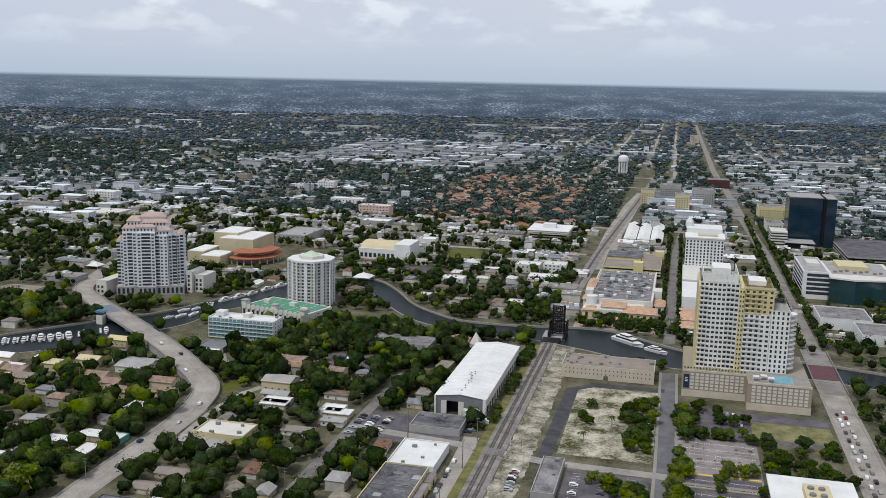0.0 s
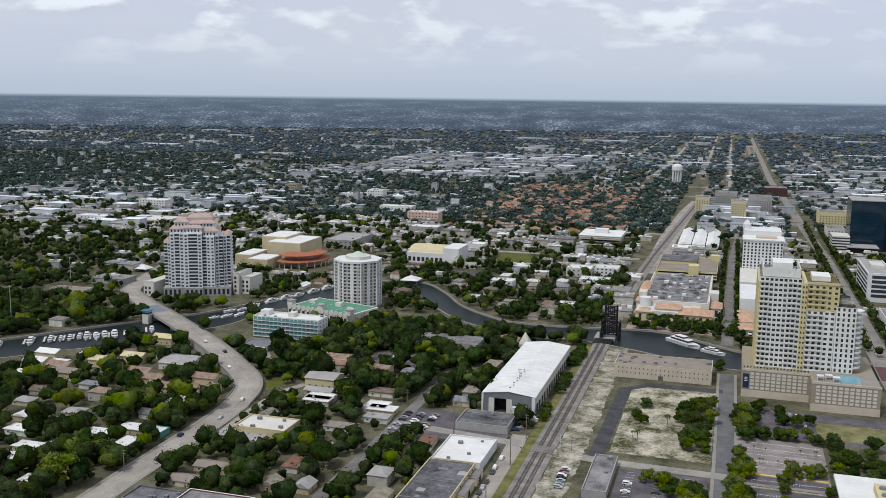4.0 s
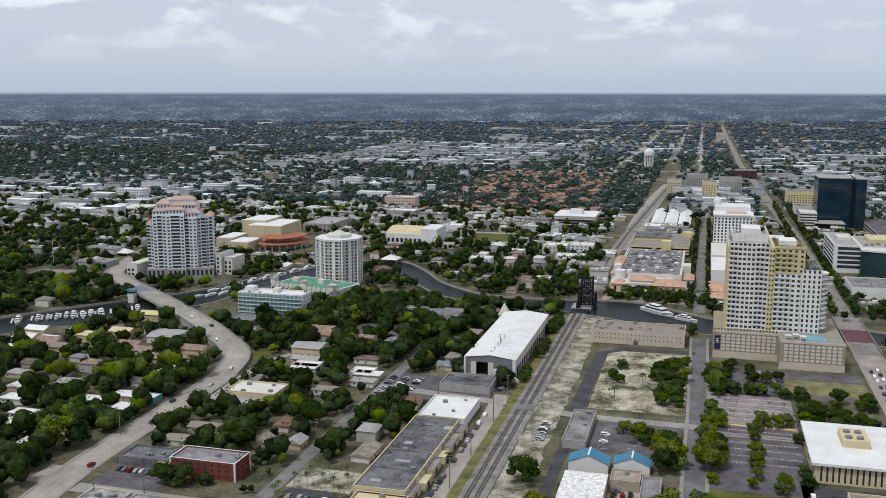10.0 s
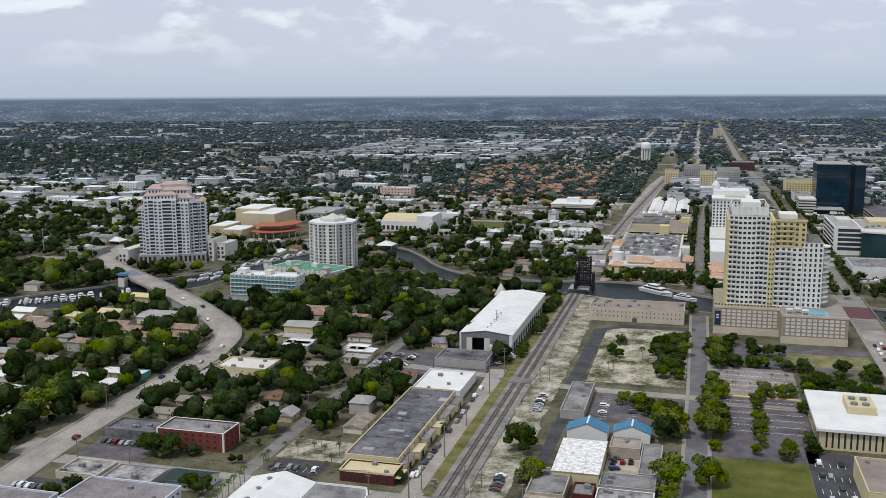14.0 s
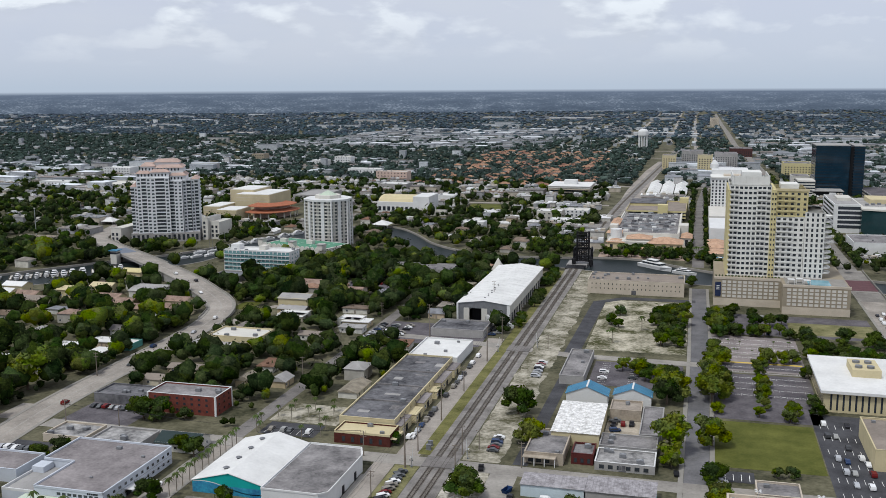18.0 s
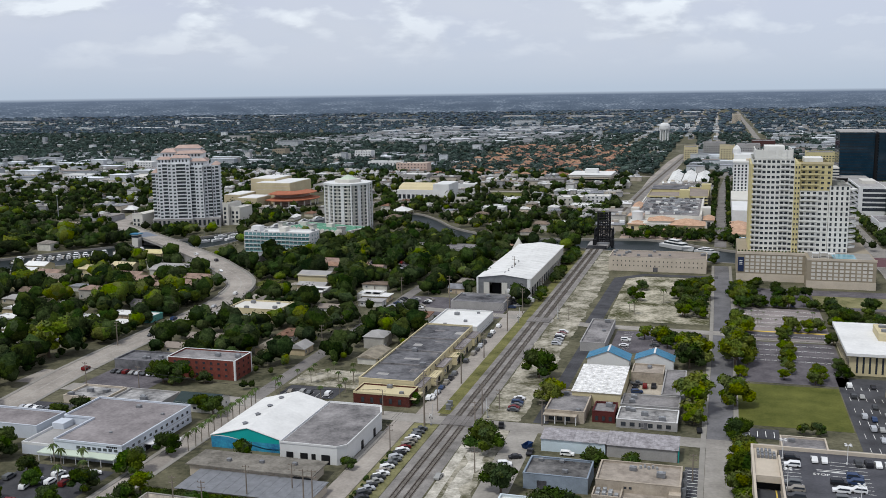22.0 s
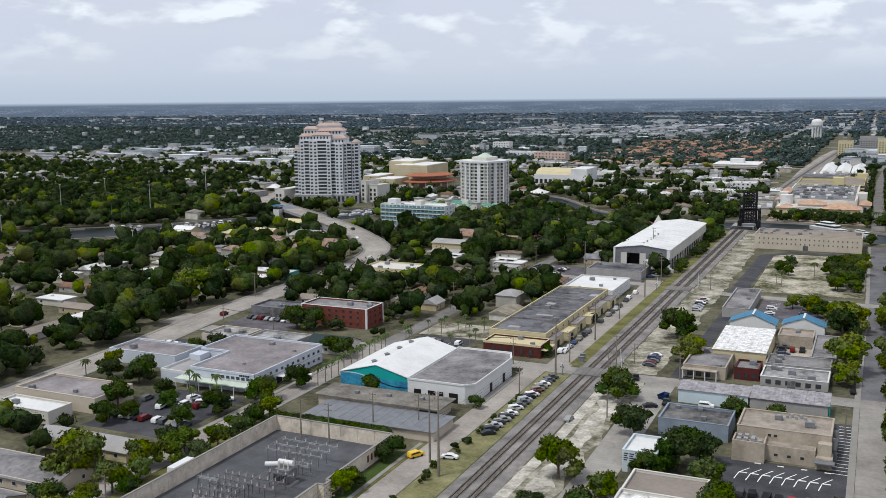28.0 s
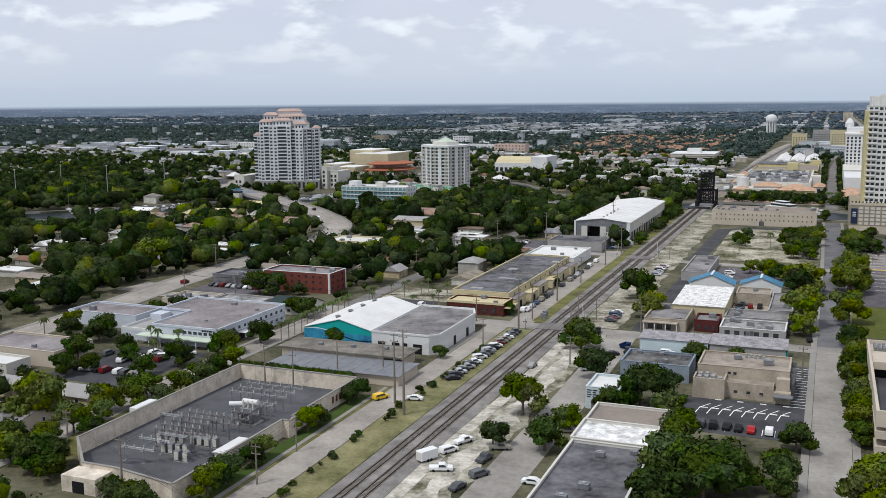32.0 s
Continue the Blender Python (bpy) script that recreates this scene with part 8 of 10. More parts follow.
part("roof_slab", boxm(52.5, 93.5, 428.5, 485.5, 8.6, 9.8), M_WHITEROOF, po)
for k in range(14):
    part("window", boxm(56.5 + k * 2.5, 57.3 + k * 2.5, 429.9, 430.02, 1, 8), M_GLASS, po)
    part("window", boxm(53.9, 54.02, 433 + k * 3.6, 433.8 + k * 3.6, 1, 8), M_GLASS, po)
part("roof_plant", boxm(68, 80, 452, 470, 9.8, 13.2), M_CREAM, po)
for x, y in ((71, 456), (76, 456), (71, 464), (76, 464)):
    bm = bmesh.new()
    tube(bm, 0, 0, 0, 1.0, 1.6, n=12)
    part("fan_unit", bm, M_METAL, po, at=(x, y, 13.2))
flat_block("cream_office", 64, 98, 366, 402, 8.2, M_CREAM, M_BROWNROOF, "cream office building with a brown gravel roof", units=5)
flat_block("drive_kiosk", 21.5, 36, 327, 339, 3.4, M_BEIGE, M_GREYROOF, "low flat kiosk building", units=1)
pg = thing("corner_garage", label="beige open parking garage with dark deck openings", category="garage")
take(9, 60, 234, 310, 1)
# black blocks behind the rails take the place of shaded decks
part("body", boxm(19.2, 60, 240, 306, 0.2, 9.6), M_STEELANDSHADE, pg)
part("corner_body", boxm(12, 19.2, 284.5, 306, 0.2, 8.8), M_STEELANDSHADE, pg)
for z in (0, 3.6):
    part("deck_rail", boxm(11, 60, 238.5, 308, z + 0.8, z + 2.6), M_BEIGE, pg)
for x0, x1, y0, y1 in ((11, 11.7, 238.6, 308), (11.7, 60, 307.3, 308), (11.7, 60, 238.6, 239.2), (18.6, 19.2, 239.2, 284), (18.6, 19.2, 284, 300)):
    part("top_rail", boxm(x0, x1, y0, y1, 7.2 if y1 < 300 or x0 < 12 or y0 > 300 else 9.9, 11.0), M_BEIGE, pg)
part("top_deck", boxm(19.2, 59.5, 239.2, 307.3, 9.7, 9.9), mat("dark_deck_asphalt", (0.062, 0.062, 0.07), 0.9, 0.2, 0.1, 1.5, other=(0.085, 0.085, 0.095)), pg)
part("corner_deck", boxm(11.7, 18.6, 283, 307.3, 9.0, 9.9), M_BEIGE, pg), part("corner_lintel", boxm(11.7, 18.6, 282.7, 283.2, 8.9, 11.0), M_BEIGE, pg)
bm = bmesh.new()
v = [bm.verts.new(p) for p in ((11.7, 240, 9.6), (18.6, 240, 9.6), (18.6, 284.4, 6.2), (11.7, 284.4, 6.2))]
w = [bm.verts.new((p.co.x, p.co.y, p.co.z - 0.3)) for p in v]
bm.faces.new(v), bm.faces.new(w[::-1])
for i in range(4):
    bm.faces.new((v[i], v[(i + 1) % 4], w[(i + 1) % 4], w[i]))
part("ramp", bm, M_ASPHALT, pg, "dark sunken asphalt ramp")
bm = bmesh.new()
v = [bm.verts.new(p) for p in ((17.3, 240, 9.62), (17.7, 240, 9.62), (17.7, 284, 6.25), (17.3, 284, 6.25))]
bm.faces.new(v)
part("ramp_line", bm, M_MARKY, pg)
for k in range(14):
    part("roof_unit", boxm(12.6 + (k % 5) * 1.15, 13.4 + (k % 5) * 1.15, 299 + (k // 5) * 2.2, 300.5 + (k // 5) * 2.2, 9.9, 11.0, bevel=0.05), M_METAL, pg)
bm = bmesh.new()
for xa, xb in ((19.6, 24.4), (33, 37.8), (38.2, 43), (51, 55.8)):
    for k in range(15):
        box(bm, xa, xb, 262 + k * 2.75, 262.14 + k * 2.75, 9.9, 9.91)
box(bm, 29, 37, 292.6, 292.9, 9.9, 9.91), box(bm, 29, 37, 293.6, 293.8, 9.9, 9.91)
part("bay_line", bm, M_MARK, pg)
word = bpy.data.curves.new("word", "FONT")
word.body, word.size, word.align_x = "STOP", 2.0, "CENTER"
word_ob = bpy.data.objects.new("word", word)
word_me = bpy.data.meshes.new_from_object(word_ob)
bpy.data.objects.remove(word_ob)
word_me.materials.clear()
word_me.materials.append(M_MARK)
put("painted_word", word_me, pg, (30.0, 289.6, 9.915), "white painted word STOP")


def deck_lamp(x, y, z, h):
    ob = thing("lamp_post", (x, y, z), "white lamp post with four lamp heads", "lamp post", "deck lamps")
    bm = bmesh.new()
    tube(bm, 0, 0, 0, h, 0.11, 0.08, 8), tube(bm, 0, 0, 0, 0.5, 0.28, n=8)
    part("post", bm, M_WHITE, ob)
    for k in range(4):
        bm = bmesh.new()
        beam(bm, (0, 0, 0), (0.7, 0, 0.1), 0.05), box(bm, 0.6, 1.3, -0.25, 0.25, 0, 0.22)
        part("lamp_head", bm, M_WHITE, ob, at=(0, 0, h - 0.1), turn=90 * k + 45)


for x, y in ((19.9, 300), (19.9, 277), (19.9, 255), (38, 300), (38, 270), (56, 290)):
    deck_lamp(x, y, 9.9, 6.0)
flat_block("riverside_works", -218, -172, 668, 692, 7, M_CONC, M_GREYROOF, "grey riverside works building", units=3)
flat_block("slab_house", -338, -317, 624, 642, 4.4, M_CONC, M_METAL, "low building with a pale metal roof", units=0)
flat_block("stepped_flats", -254, -224, 462, 482, 6.5, M_CREAM, M_PALE, "cream stepped flats with roof terraces", units=4)
pyr = thing("tiled_pavilion", label="red tiled pavilion with a white tent beside it", category="pavilion")
take(-165, -138, 690, 712, 1)
part("wall", boxm(-163, -150, 695, 706, 0, 5), M_PALE, pyr)
for x0, x1, y0, y1, za, zb, m in ((-165, -148, 693, 708, 5, 9, M_TERRA), (-147.5, -138.5, 695, 704, 3, 12, M_PALE)):
    bm = bmesh.new()
    lo = [bm.verts.new(p) for p in ((x0, y0, za), (x1, y0, za), (x1, y1, za), (x0, y1, za))]
    top = bm.verts.new(((x0 + x1) / 2, (y0 + y1) / 2, zb))
    bm.faces.new(lo[::-1])
    for i in range(4):
        bm.faces.new((lo[i], lo[(i + 1) % 4], top))
    part("roof", bm, m, pyr)
part("tent_wall", boxm(-147, -139, 695.5, 703.5, 0, 3), M_WHITE, pyr)

# ---- houses ----
HOUSE = []
for w, d, h, rise, kind_ in ((12, 9, 3.0, 2.0, "hip"), (14, 8, 3.0, 0.35, "flat"), (10, 8, 3.2, 2.2, "gable"), (16, 9, 3.0, 0.4, "flat"), (12, 10, 5.8, 2.0, "hip"), (18, 9, 3.0, 1.5, "gable")):
    bm = boxm(-w / 2, w / 2, -d / 2, d / 2, 0, h)
    if kind_ == "gable":
        for s in (-1, 1):
            bm.faces.new([bm.verts.new(p) for p in ((s * w / 2, -d / 2, h), (s * w / 2, d / 2, h), (s * w / 2, 0, h + rise))])
    wall = mesh_of(bm, M_HOUSEWALL)
    bm = bmesh.new()
    e = 0.5
    if kind_ == "flat":
        box(bm, -w / 2 - e, w / 2 + e, -d / 2 - e, d / 2 + e, h, h + rise)
        box(bm, -w / 4, -w / 4 + 1.2, 0, 1.0, h + rise, h + rise + 0.8)
    else:
        q = d / 2 if kind_ == "hip" else -e
        lo = [bm.verts.new(p) for p in ((-w / 2 - e, -d / 2 - e, h - 0.1), (w / 2 + e, -d / 2 - e, h - 0.1), (w / 2 + e, d / 2 + e, h - 0.1), (-w / 2 - e, d / 2 + e, h - 0.1))]
        a, b = bm.verts.new((-w / 2 + q, 0, h + rise)), bm.verts.new((w / 2 - q, 0, h + rise))
        bm.faces.new((lo[0], lo[1], b, a)), bm.faces.new((lo[2], lo[3], a, b))
        bm.faces.new((lo[1], lo[2], b)), bm.faces.new((lo[3], lo[0], a)), bm.faces.new(lo[::-1])
    HOUSE.append((wall, mesh_of(bm, M_HOUSEROOF), w, d, h))
WINDOW_H = window_mesh(1.5, 1.3)
DOOR_H = mesh_of(boxm(-0.5, 0.5, -0.08, 0.02, 0.05, 2.1), M_BROWNROOF)


def house(x, y, which, turn=0.0, label="low stucco house with a pale roof among trees", cover=None):
    wall, roof, w, d, h = HOUSE[which]
    if cover:
        roof = painted(roof, cover)
    ob = thing("house", (x, y, 0), label, "house", "houses", turn=turn)
    put("wall", wall, ob), put("roof", roof, ob)
    put("window", WINDOW_H, ob, (-w / 3, -d / 2, 1.0))
    if x > -330 and y < 640:
        put("door", DOOR_H, ob, (0, -d / 2, 0)), put("window", WINDOW_H, ob, (w / 2, 0, 1.0), turn=90)
    r = max(w, d) / 2
    take(x - r, x + r, y - r - 5, y + r, 1)
    return ob


LABELS = ("low stucco house with a hipped shingle roof", "low flat-roofed bungalow with stucco walls", "small gabled stucco cottage", "long flat-roofed bungalow among trees", "two-storey stucco house with a hipped roof", "long gabled house with a shingle roof")
# houses with roofs that stand out
for x, y, w, turn, cover in ((-436, 547, 1, 0, M_WHITEROOF), (-427, 569, 1, 5, M_WHITEROOF), (-423, 530, 1, 80, M_WHITEROOF), (-362, 494, 4, 0, M_OLDTILE), (-358, 464, 0, 10, M_CONC), (-352, 446, 3, 0, M_BROWNROOF), (-309, 451, 3, 0, M_WHITEROOF), (-323, 439, 1, 0, M_WHITEROOF), (-331, 420, 0, 0, M_CONC), (-335, 396, 5, 0, M_WHITEROOF), (-253, 459, 3, 0, M_CONC), (-239, 454, 3, 90, M_CONC), (-242, 398, 5, 0, M_BROWNROOF), (-240, 417, 5, 0, M_BROWNROOF), (-234, 529, 3, 0, M_WHITEROOF), (-241, 547, 5, 0, M_CONC), (-242, 572, 5, 0, M_BROWNROOF), (-250, 598, 4, 0, M_TERRA), (-234, 606, 4, 0, M_TERRA)):
    house(x, y, w, turn, LABELS[w], cover)
for x, y, w, turn, cover in ((-191, 525, 3, 0, M_WHITEROOF), (-189, 511, 1, 0, M_CONC), (-203, 491, 5, 0, M_BROWNROOF), (-197, 454, 2, 60, M_CONC), (-156, 429, 4, 90, M_CONC), (-187, 409, 2, 90, M_CONC), (-399, 472, 0, 0, M_CONC), (-327, 624, 3, 0, M_WHITEROOF), (-300, 430, 1, 90, M_WHITEROOF), (-345, 410, 1, 0, M_WHITEROOF), (-366, 430, 3, 0, M_WHITEROOF), (-380, 405, 1, 90, M_WHITEROOF), (-318, 300, 5, 90, M_BROWNROOF), (-316, 326, 1, 0, M_WHITEROOF), (-335, 340, 5, 0, M_BROWNROOF), (-360, 350, 3, 0, M_WHITEROOF), (-345, 312, 5, 0, M_BROWNROOF)):
    house(x, y, w, turn, LABELS[w], cover)
shed = flat_block("roadside_shed", -299, -290, 444, 456, 3.2, mat("dull_teal_paint", (0.09, 0.25, 0.22), 0.8, 0.15), M_WHITEROOF, "small teal roadside shed with a white roof", parapet=0.2)
rnd = random.Random(21)
spots = []
for x in (-252, -226, -202, -152, -128):
    for k in range(18):
        spots.append((x + rnd.uniform(-3, 3), 388 + k * 15.5 + rnd.uniform(-3, 3)))
for i in range(7):
    for k in range(30):
        spots.append((-312 - i * 32 + rnd.uniform(-6, 6), 150 + k * 19 + rnd.uniform(-4, 4)))
for x in (-232, -205, -190):
    for k in range(7):
        spots.append((x + rnd.uniform(-4, 4), 110 + k * 16))
for i in range(8):
    for k in range(9):
        spots.append((-390 + i * 34 + rnd.uniform(-6, 6), 800 + k * 24 + rnd.uniform(-6, 6)))
nh = 0
for x, y in spots:
    w = rnd.choice((0, 1, 2, 3, 4, 5, 1, 3))
    if rnd.random() < 0.9 and is_free(x, y, 8) and nh < 140:
        house(x, y, w, rnd.choice((0, 90, 180, 270)) + rnd.uniform(-4, 4), LABELS[w])
        nh += 1

# ---- parked cars ----
rnd = random.Random(8)
for k in range(22):
    if rnd.random() < 0.85:
        car(-101.2 + rnd.uniform(-.3, .3), 262 + k * 3.0, 40 + rnd.uniform(-5, 5), rnd.choice((0, 1, 1, 2)))
for k in range(17):
    if rnd.random() < 0.85:
        car(-73.5 + rnd.uniform(-.4, .4), 351 + k * 2.9 + 78 * (k > 6), rnd.uniform(-5, 5), rnd.choice((0, 0, 1)))
for k in range(22):
    if rnd.random() < 0.55:
        car(-107.5 + rnd.uniform(-.2, .2), 345 + k * 6.6, 90 + rnd.uniform(-2, 2), rnd.choice((0, 1, 2)), label="car parked along a street")
for x0, x1, y, n in ((12, 95, 571 - 12, 18), (12, 50, 598, 10), (12, 50, 580, 10)):
    for k in range(n):
        if rnd.random() < 0.5 and x0 + (x1 - x0) * k / n < 51:
            car(x0 + (x1 - x0) * k / n, y, 90, rnd.choice((0, 0, 1)))
for k in range(34):
    car(106 + 4 * (k % 2) + rnd.uniform(-.3, .3), 440 + k * 5.6 + rnd.uniform(-2, 2), 90, rnd.choice((0, 1, 1)), group="traffic", label="car queuing on the avenue")
for k, (x, y) in enumerate(((52.8, 374), (55.8, 371.8), (61.3, 376), (62.7, 370.5), (65.3, 371), (68.2, 371), (54, 361), (56.8, 360.7), (63, 361), (55.8, 349.8), (60.7, 349), (69.5, 350), (66, 338), (74, 361), (77, 372), (80, 372))):
    car(x, y, 90 + rnd.uniform(-3, 3), (1, 0, 1, 0, 0, 0, 1, 0)[k % 8])
for x, y in ((22.6, 299.8), (22.3, 294.4), (21.5, 280.4), (22.2, 276.0), (22.0, 271.0), (34.0, 283.6), (34.0, 278.0), (38.8, 288.8), (38.4, 284.8), (38.5, 279.2), (34.2, 272.4), (38.6, 268.0), (52.4, 286), (52.4, 278.4), (52.4, 272.6)):
    car(x, y, rnd.choice((0, 180)) + rnd.uniform(-3, 3), rnd.choice((0, 1, 1)), z=9.9, label="car parked on a garage roof deck")
for x in (28.9, 31.7, 41.0, 43.9, 46.5, 49.2):
    car(x, 300.2, 90 + rnd.uniform(-3, 3), rnd.choice((0, 1)), z=9.9, label="car parked on a garage roof deck")
for k, x in enumerate((-166, -160.5, -157.8, -149.5)):
    car(x, 352.5, 92, k % 2, label="car parked in a small palm-edged lot")
car(-112.8, 238, 62, 1, label="bright yellow car parked in a street", paint=mat("yellow_car_paint", (0.75, 0.48, 0.03), 0.3, 0.05))
M_VANWHITE = mat("white_van_paint", (0.72, 0.72, 0.71), 0.35, 0.05)
for x, y, a, w in ((-79.5, 214, 62, 2), (-80.5, 207, 60, 1), (-78, 196, 20, 2), (-103.6, 240.4, 10, 0), (-46.7, 311.5, 0, 1), (-182.3, 291, 20, 2), (-108.5, 357, 90, 1), (-12, 246, 90, 1), (10.2, 341, 10, 2), (-196, 252, 30, 1), (-206, 244, 100, 1), (-202, 255, 80, 1), (-191, 258, 40, 1), (-235, 252, 0, 1)):
    car(x, y, a, w, label="white van or pickup parked on asphalt", paint=M_VANWHITE)
car(-16.2, 246, 90, 0, label="red car in a painted bay", paint=mat("red_car_paint", (0.35, 0.02, 0.02), 0.3, 0.05)), car(-22, 246.5, 85, 0, paint=M_STEELANDSHADE), car(-25.3, 246.3, 92, 1, paint=M_STEELANDSHADE), car(-19.2, 246.2, 88, 0, paint=M_STEELANDSHADE), car(-28.2, 246.4, 90, 1)
for k, (x, y) in enumerate(((58, 384), (52, 396), (55, 396), (61, 410), (52, 410), (-42, 452), (-42, 462), (-28, 455), (-14, 470), (68, 340), (74, 340), (80, 354), (86, 340))):
    car(x, y + 2.2, 90 if x > 0 else 0, (0, 1, 0, 0, 1)[k % 5])
car(-74, 333, 100, 2, paint=M_STEELANDSHADE), car(-5.0, 345, 95, 0, paint=M_STEELANDSHADE)
for k in range(6):
    car(-260 + k * 3.1, 309, 90, (0, 1, 0, 0, 1, 0)[k])
for k in range(9):
    if rnd.random() < 0.7:
        car(14 + k * 3.4, 316, 90, rnd.choice((0, 1)))
for i in range(2):
    for k in range(12):
        if rnd.random() < 0.75:
            car(-216 + k * 2.6, 233 + i * 16, 90, rnd.choice((0, 1, 1)), label="car parked under trees")
for k in range(9):
    if rnd.random() < 0.8:
        car(-254 + k * 3.0, 360, 90, rnd.choice((0, 1)))
for x, y, a in ((-303, 604, 30), (-300.5, 602, 30), (-297.5, 599.5, 35), (-316, 611, 120), (-320, 619, 120), (-281, 584, 100), (-277, 583, 95)):
    car(x, y, a, rnd.choice((0, 1)), label="car parked on a forecourt")
for k in range(9):
    if rnd.random() < 0.8:
        car(-236 + k * 3.6, 640, 90, rnd.choice((0, 1)))
for k, (x, y) in enumerate(((-70, 213), (-71, 205), (-69, 196), (-71, 188), (-62, 222), (-57, 196), (-58, 230), (-66, 285), (-64, 292), (-65, 298), (-63, 305), (-59, 310), (-83, 283))):
    car(x, y, (20, 80, 60, 75, 10, 0, 10, 20, 30, 15, 25, 90, 85)[k], (2, 2, 1, 0, 1, 0, 0, 1, 0, 1, 0, 2, 0)[k], label="car parked beside a dusty lane")
for k, p in enumerate(AVENUE[4:96:5]):
    q = AVENUE[5 + 5 * k]
    if rnd.random() < 0.6:
        a = math.atan2(q[1] - p[1], q[0] - p[0])
        s = rnd.choice((-5, -2, 2, 5))
        car(p[0] - math.sin(a) * s, p[1] + math.cos(a) * s, math.degrees(a), rnd.choice((0, 1)), 0.07 + climb(p[1] + math.cos(a) * s), "traffic", "car driving along the avenue")
for i in range(3):
    for k in range(8):
        if rnd.random() < 0.8:
            car(-176 + 8 * i, 500 + k * 4.2, rnd.uniform(-8, 8), rnd.choice((0, 1, 2)))

# bay lines
bm = bmesh.new()
for k in range(8):
    x = -30.5 + k * 2.9
    bm.faces.new([bm.verts.new((px, py, 0.07)) for px, py in ((x - 0.6, 256.5), (x - 0.35, 256.5), (x + 0.25, 261.2), (x, 261.2))])
    bm.faces.new([bm.verts.new((px, py, 0.07)) for px, py in ((x + 0.1, 261.6), (x + 0.4, 261.6), (x + 2.6, 265.4), (x + 2.3, 265.4))])
    box(bm, x + 0.1, x + 2.2, 261.1, 261.5, 0.07, 0.2)
    box(bm, x - 0.6, x - 0.4, 244, 248.5, 0.07, 0.075)
    if k % 2:
        box(bm, x + 0.3, x + 1.9, 269.0, 269.4, 0.07, 0.2)
for k in range(8):
    box(bm, -168 + k * 2.8, -167.85 + k * 2.8, 349.5, 354.5, 0.055, 0.06)
for k in range(16):
    box(bm, -8.4, -3.9, 269.5 + k * 2.6, 269.75 + k * 2.6, 0.07, 0.075)
for y in (338, 352, 366, 380, 394, 408):
    for k in range(5 if y > 360 else 14):
        box(bm, 50.5 + k * 2.9, 50.65 + k * 2.9, y, y + 4.6, 0.05, 0.055)
for x in (-44, -30, -16):
    for k in range(11):
        box(bm, x, x + 4.4, 446 + k * 3.4, 446.15 + k * 3.4, 0.05, 0.055)
for k in range(5):
    box(bm, 9 + k * 2.8, 9.2 + k * 2.8, 345, 351, 0.05, 0.055)
for y in (443, 452, 461, 470, 479, 488, 506, 515, 524, 533, 542):
    for k in range(15):
        box(bm, 10 + k * 2.8, 10.1 + k * 2.8, y + 0.6, y + 4.0, 0.05, 0.055)
        box(bm, 10.7 + k * 2.8, 12.1 + k * 2.8, y + 2.3, y + 2.48, 0.05, 0.17)
tagged(new("parking_lines", mesh_of(bm, M_MARK)), "white painted parking bay lines", "road marking", kind="structure")
bm = bmesh.new()
for p, q in list(zip(AVENUE, AVENUE[1:]))[::1]:
    d = (Vector(q) - Vector(p))
    n = Vector((-d.y, d.x)).normalized()
    for s in (-3.3, 3.3):
        a, b = Vector(p) + n * s, Vector(p) + d * 0.4 + n * s
        bm.faces.new([bm.verts.new((v.x, v.y, 0.085 + climb(v.y))) for v in (a - n * .1, b - n * .1, b + n * .1, a + n * .1)])
    for s in (-0.25, 0.25):
        a, b = Vector(p) + n * s, Vector(q) + n * s
        bm.faces.new([bm.verts.new((v.x, v.y, 0.085 + climb(v.y))) for v in (a - n * .08, b - n * .08, b + n * .08, a + n * .08)])
tagged(new("lane_lines", mesh_of(bm, M_FADED)), "painted lane lines along the avenue", "road marking", kind="structure")

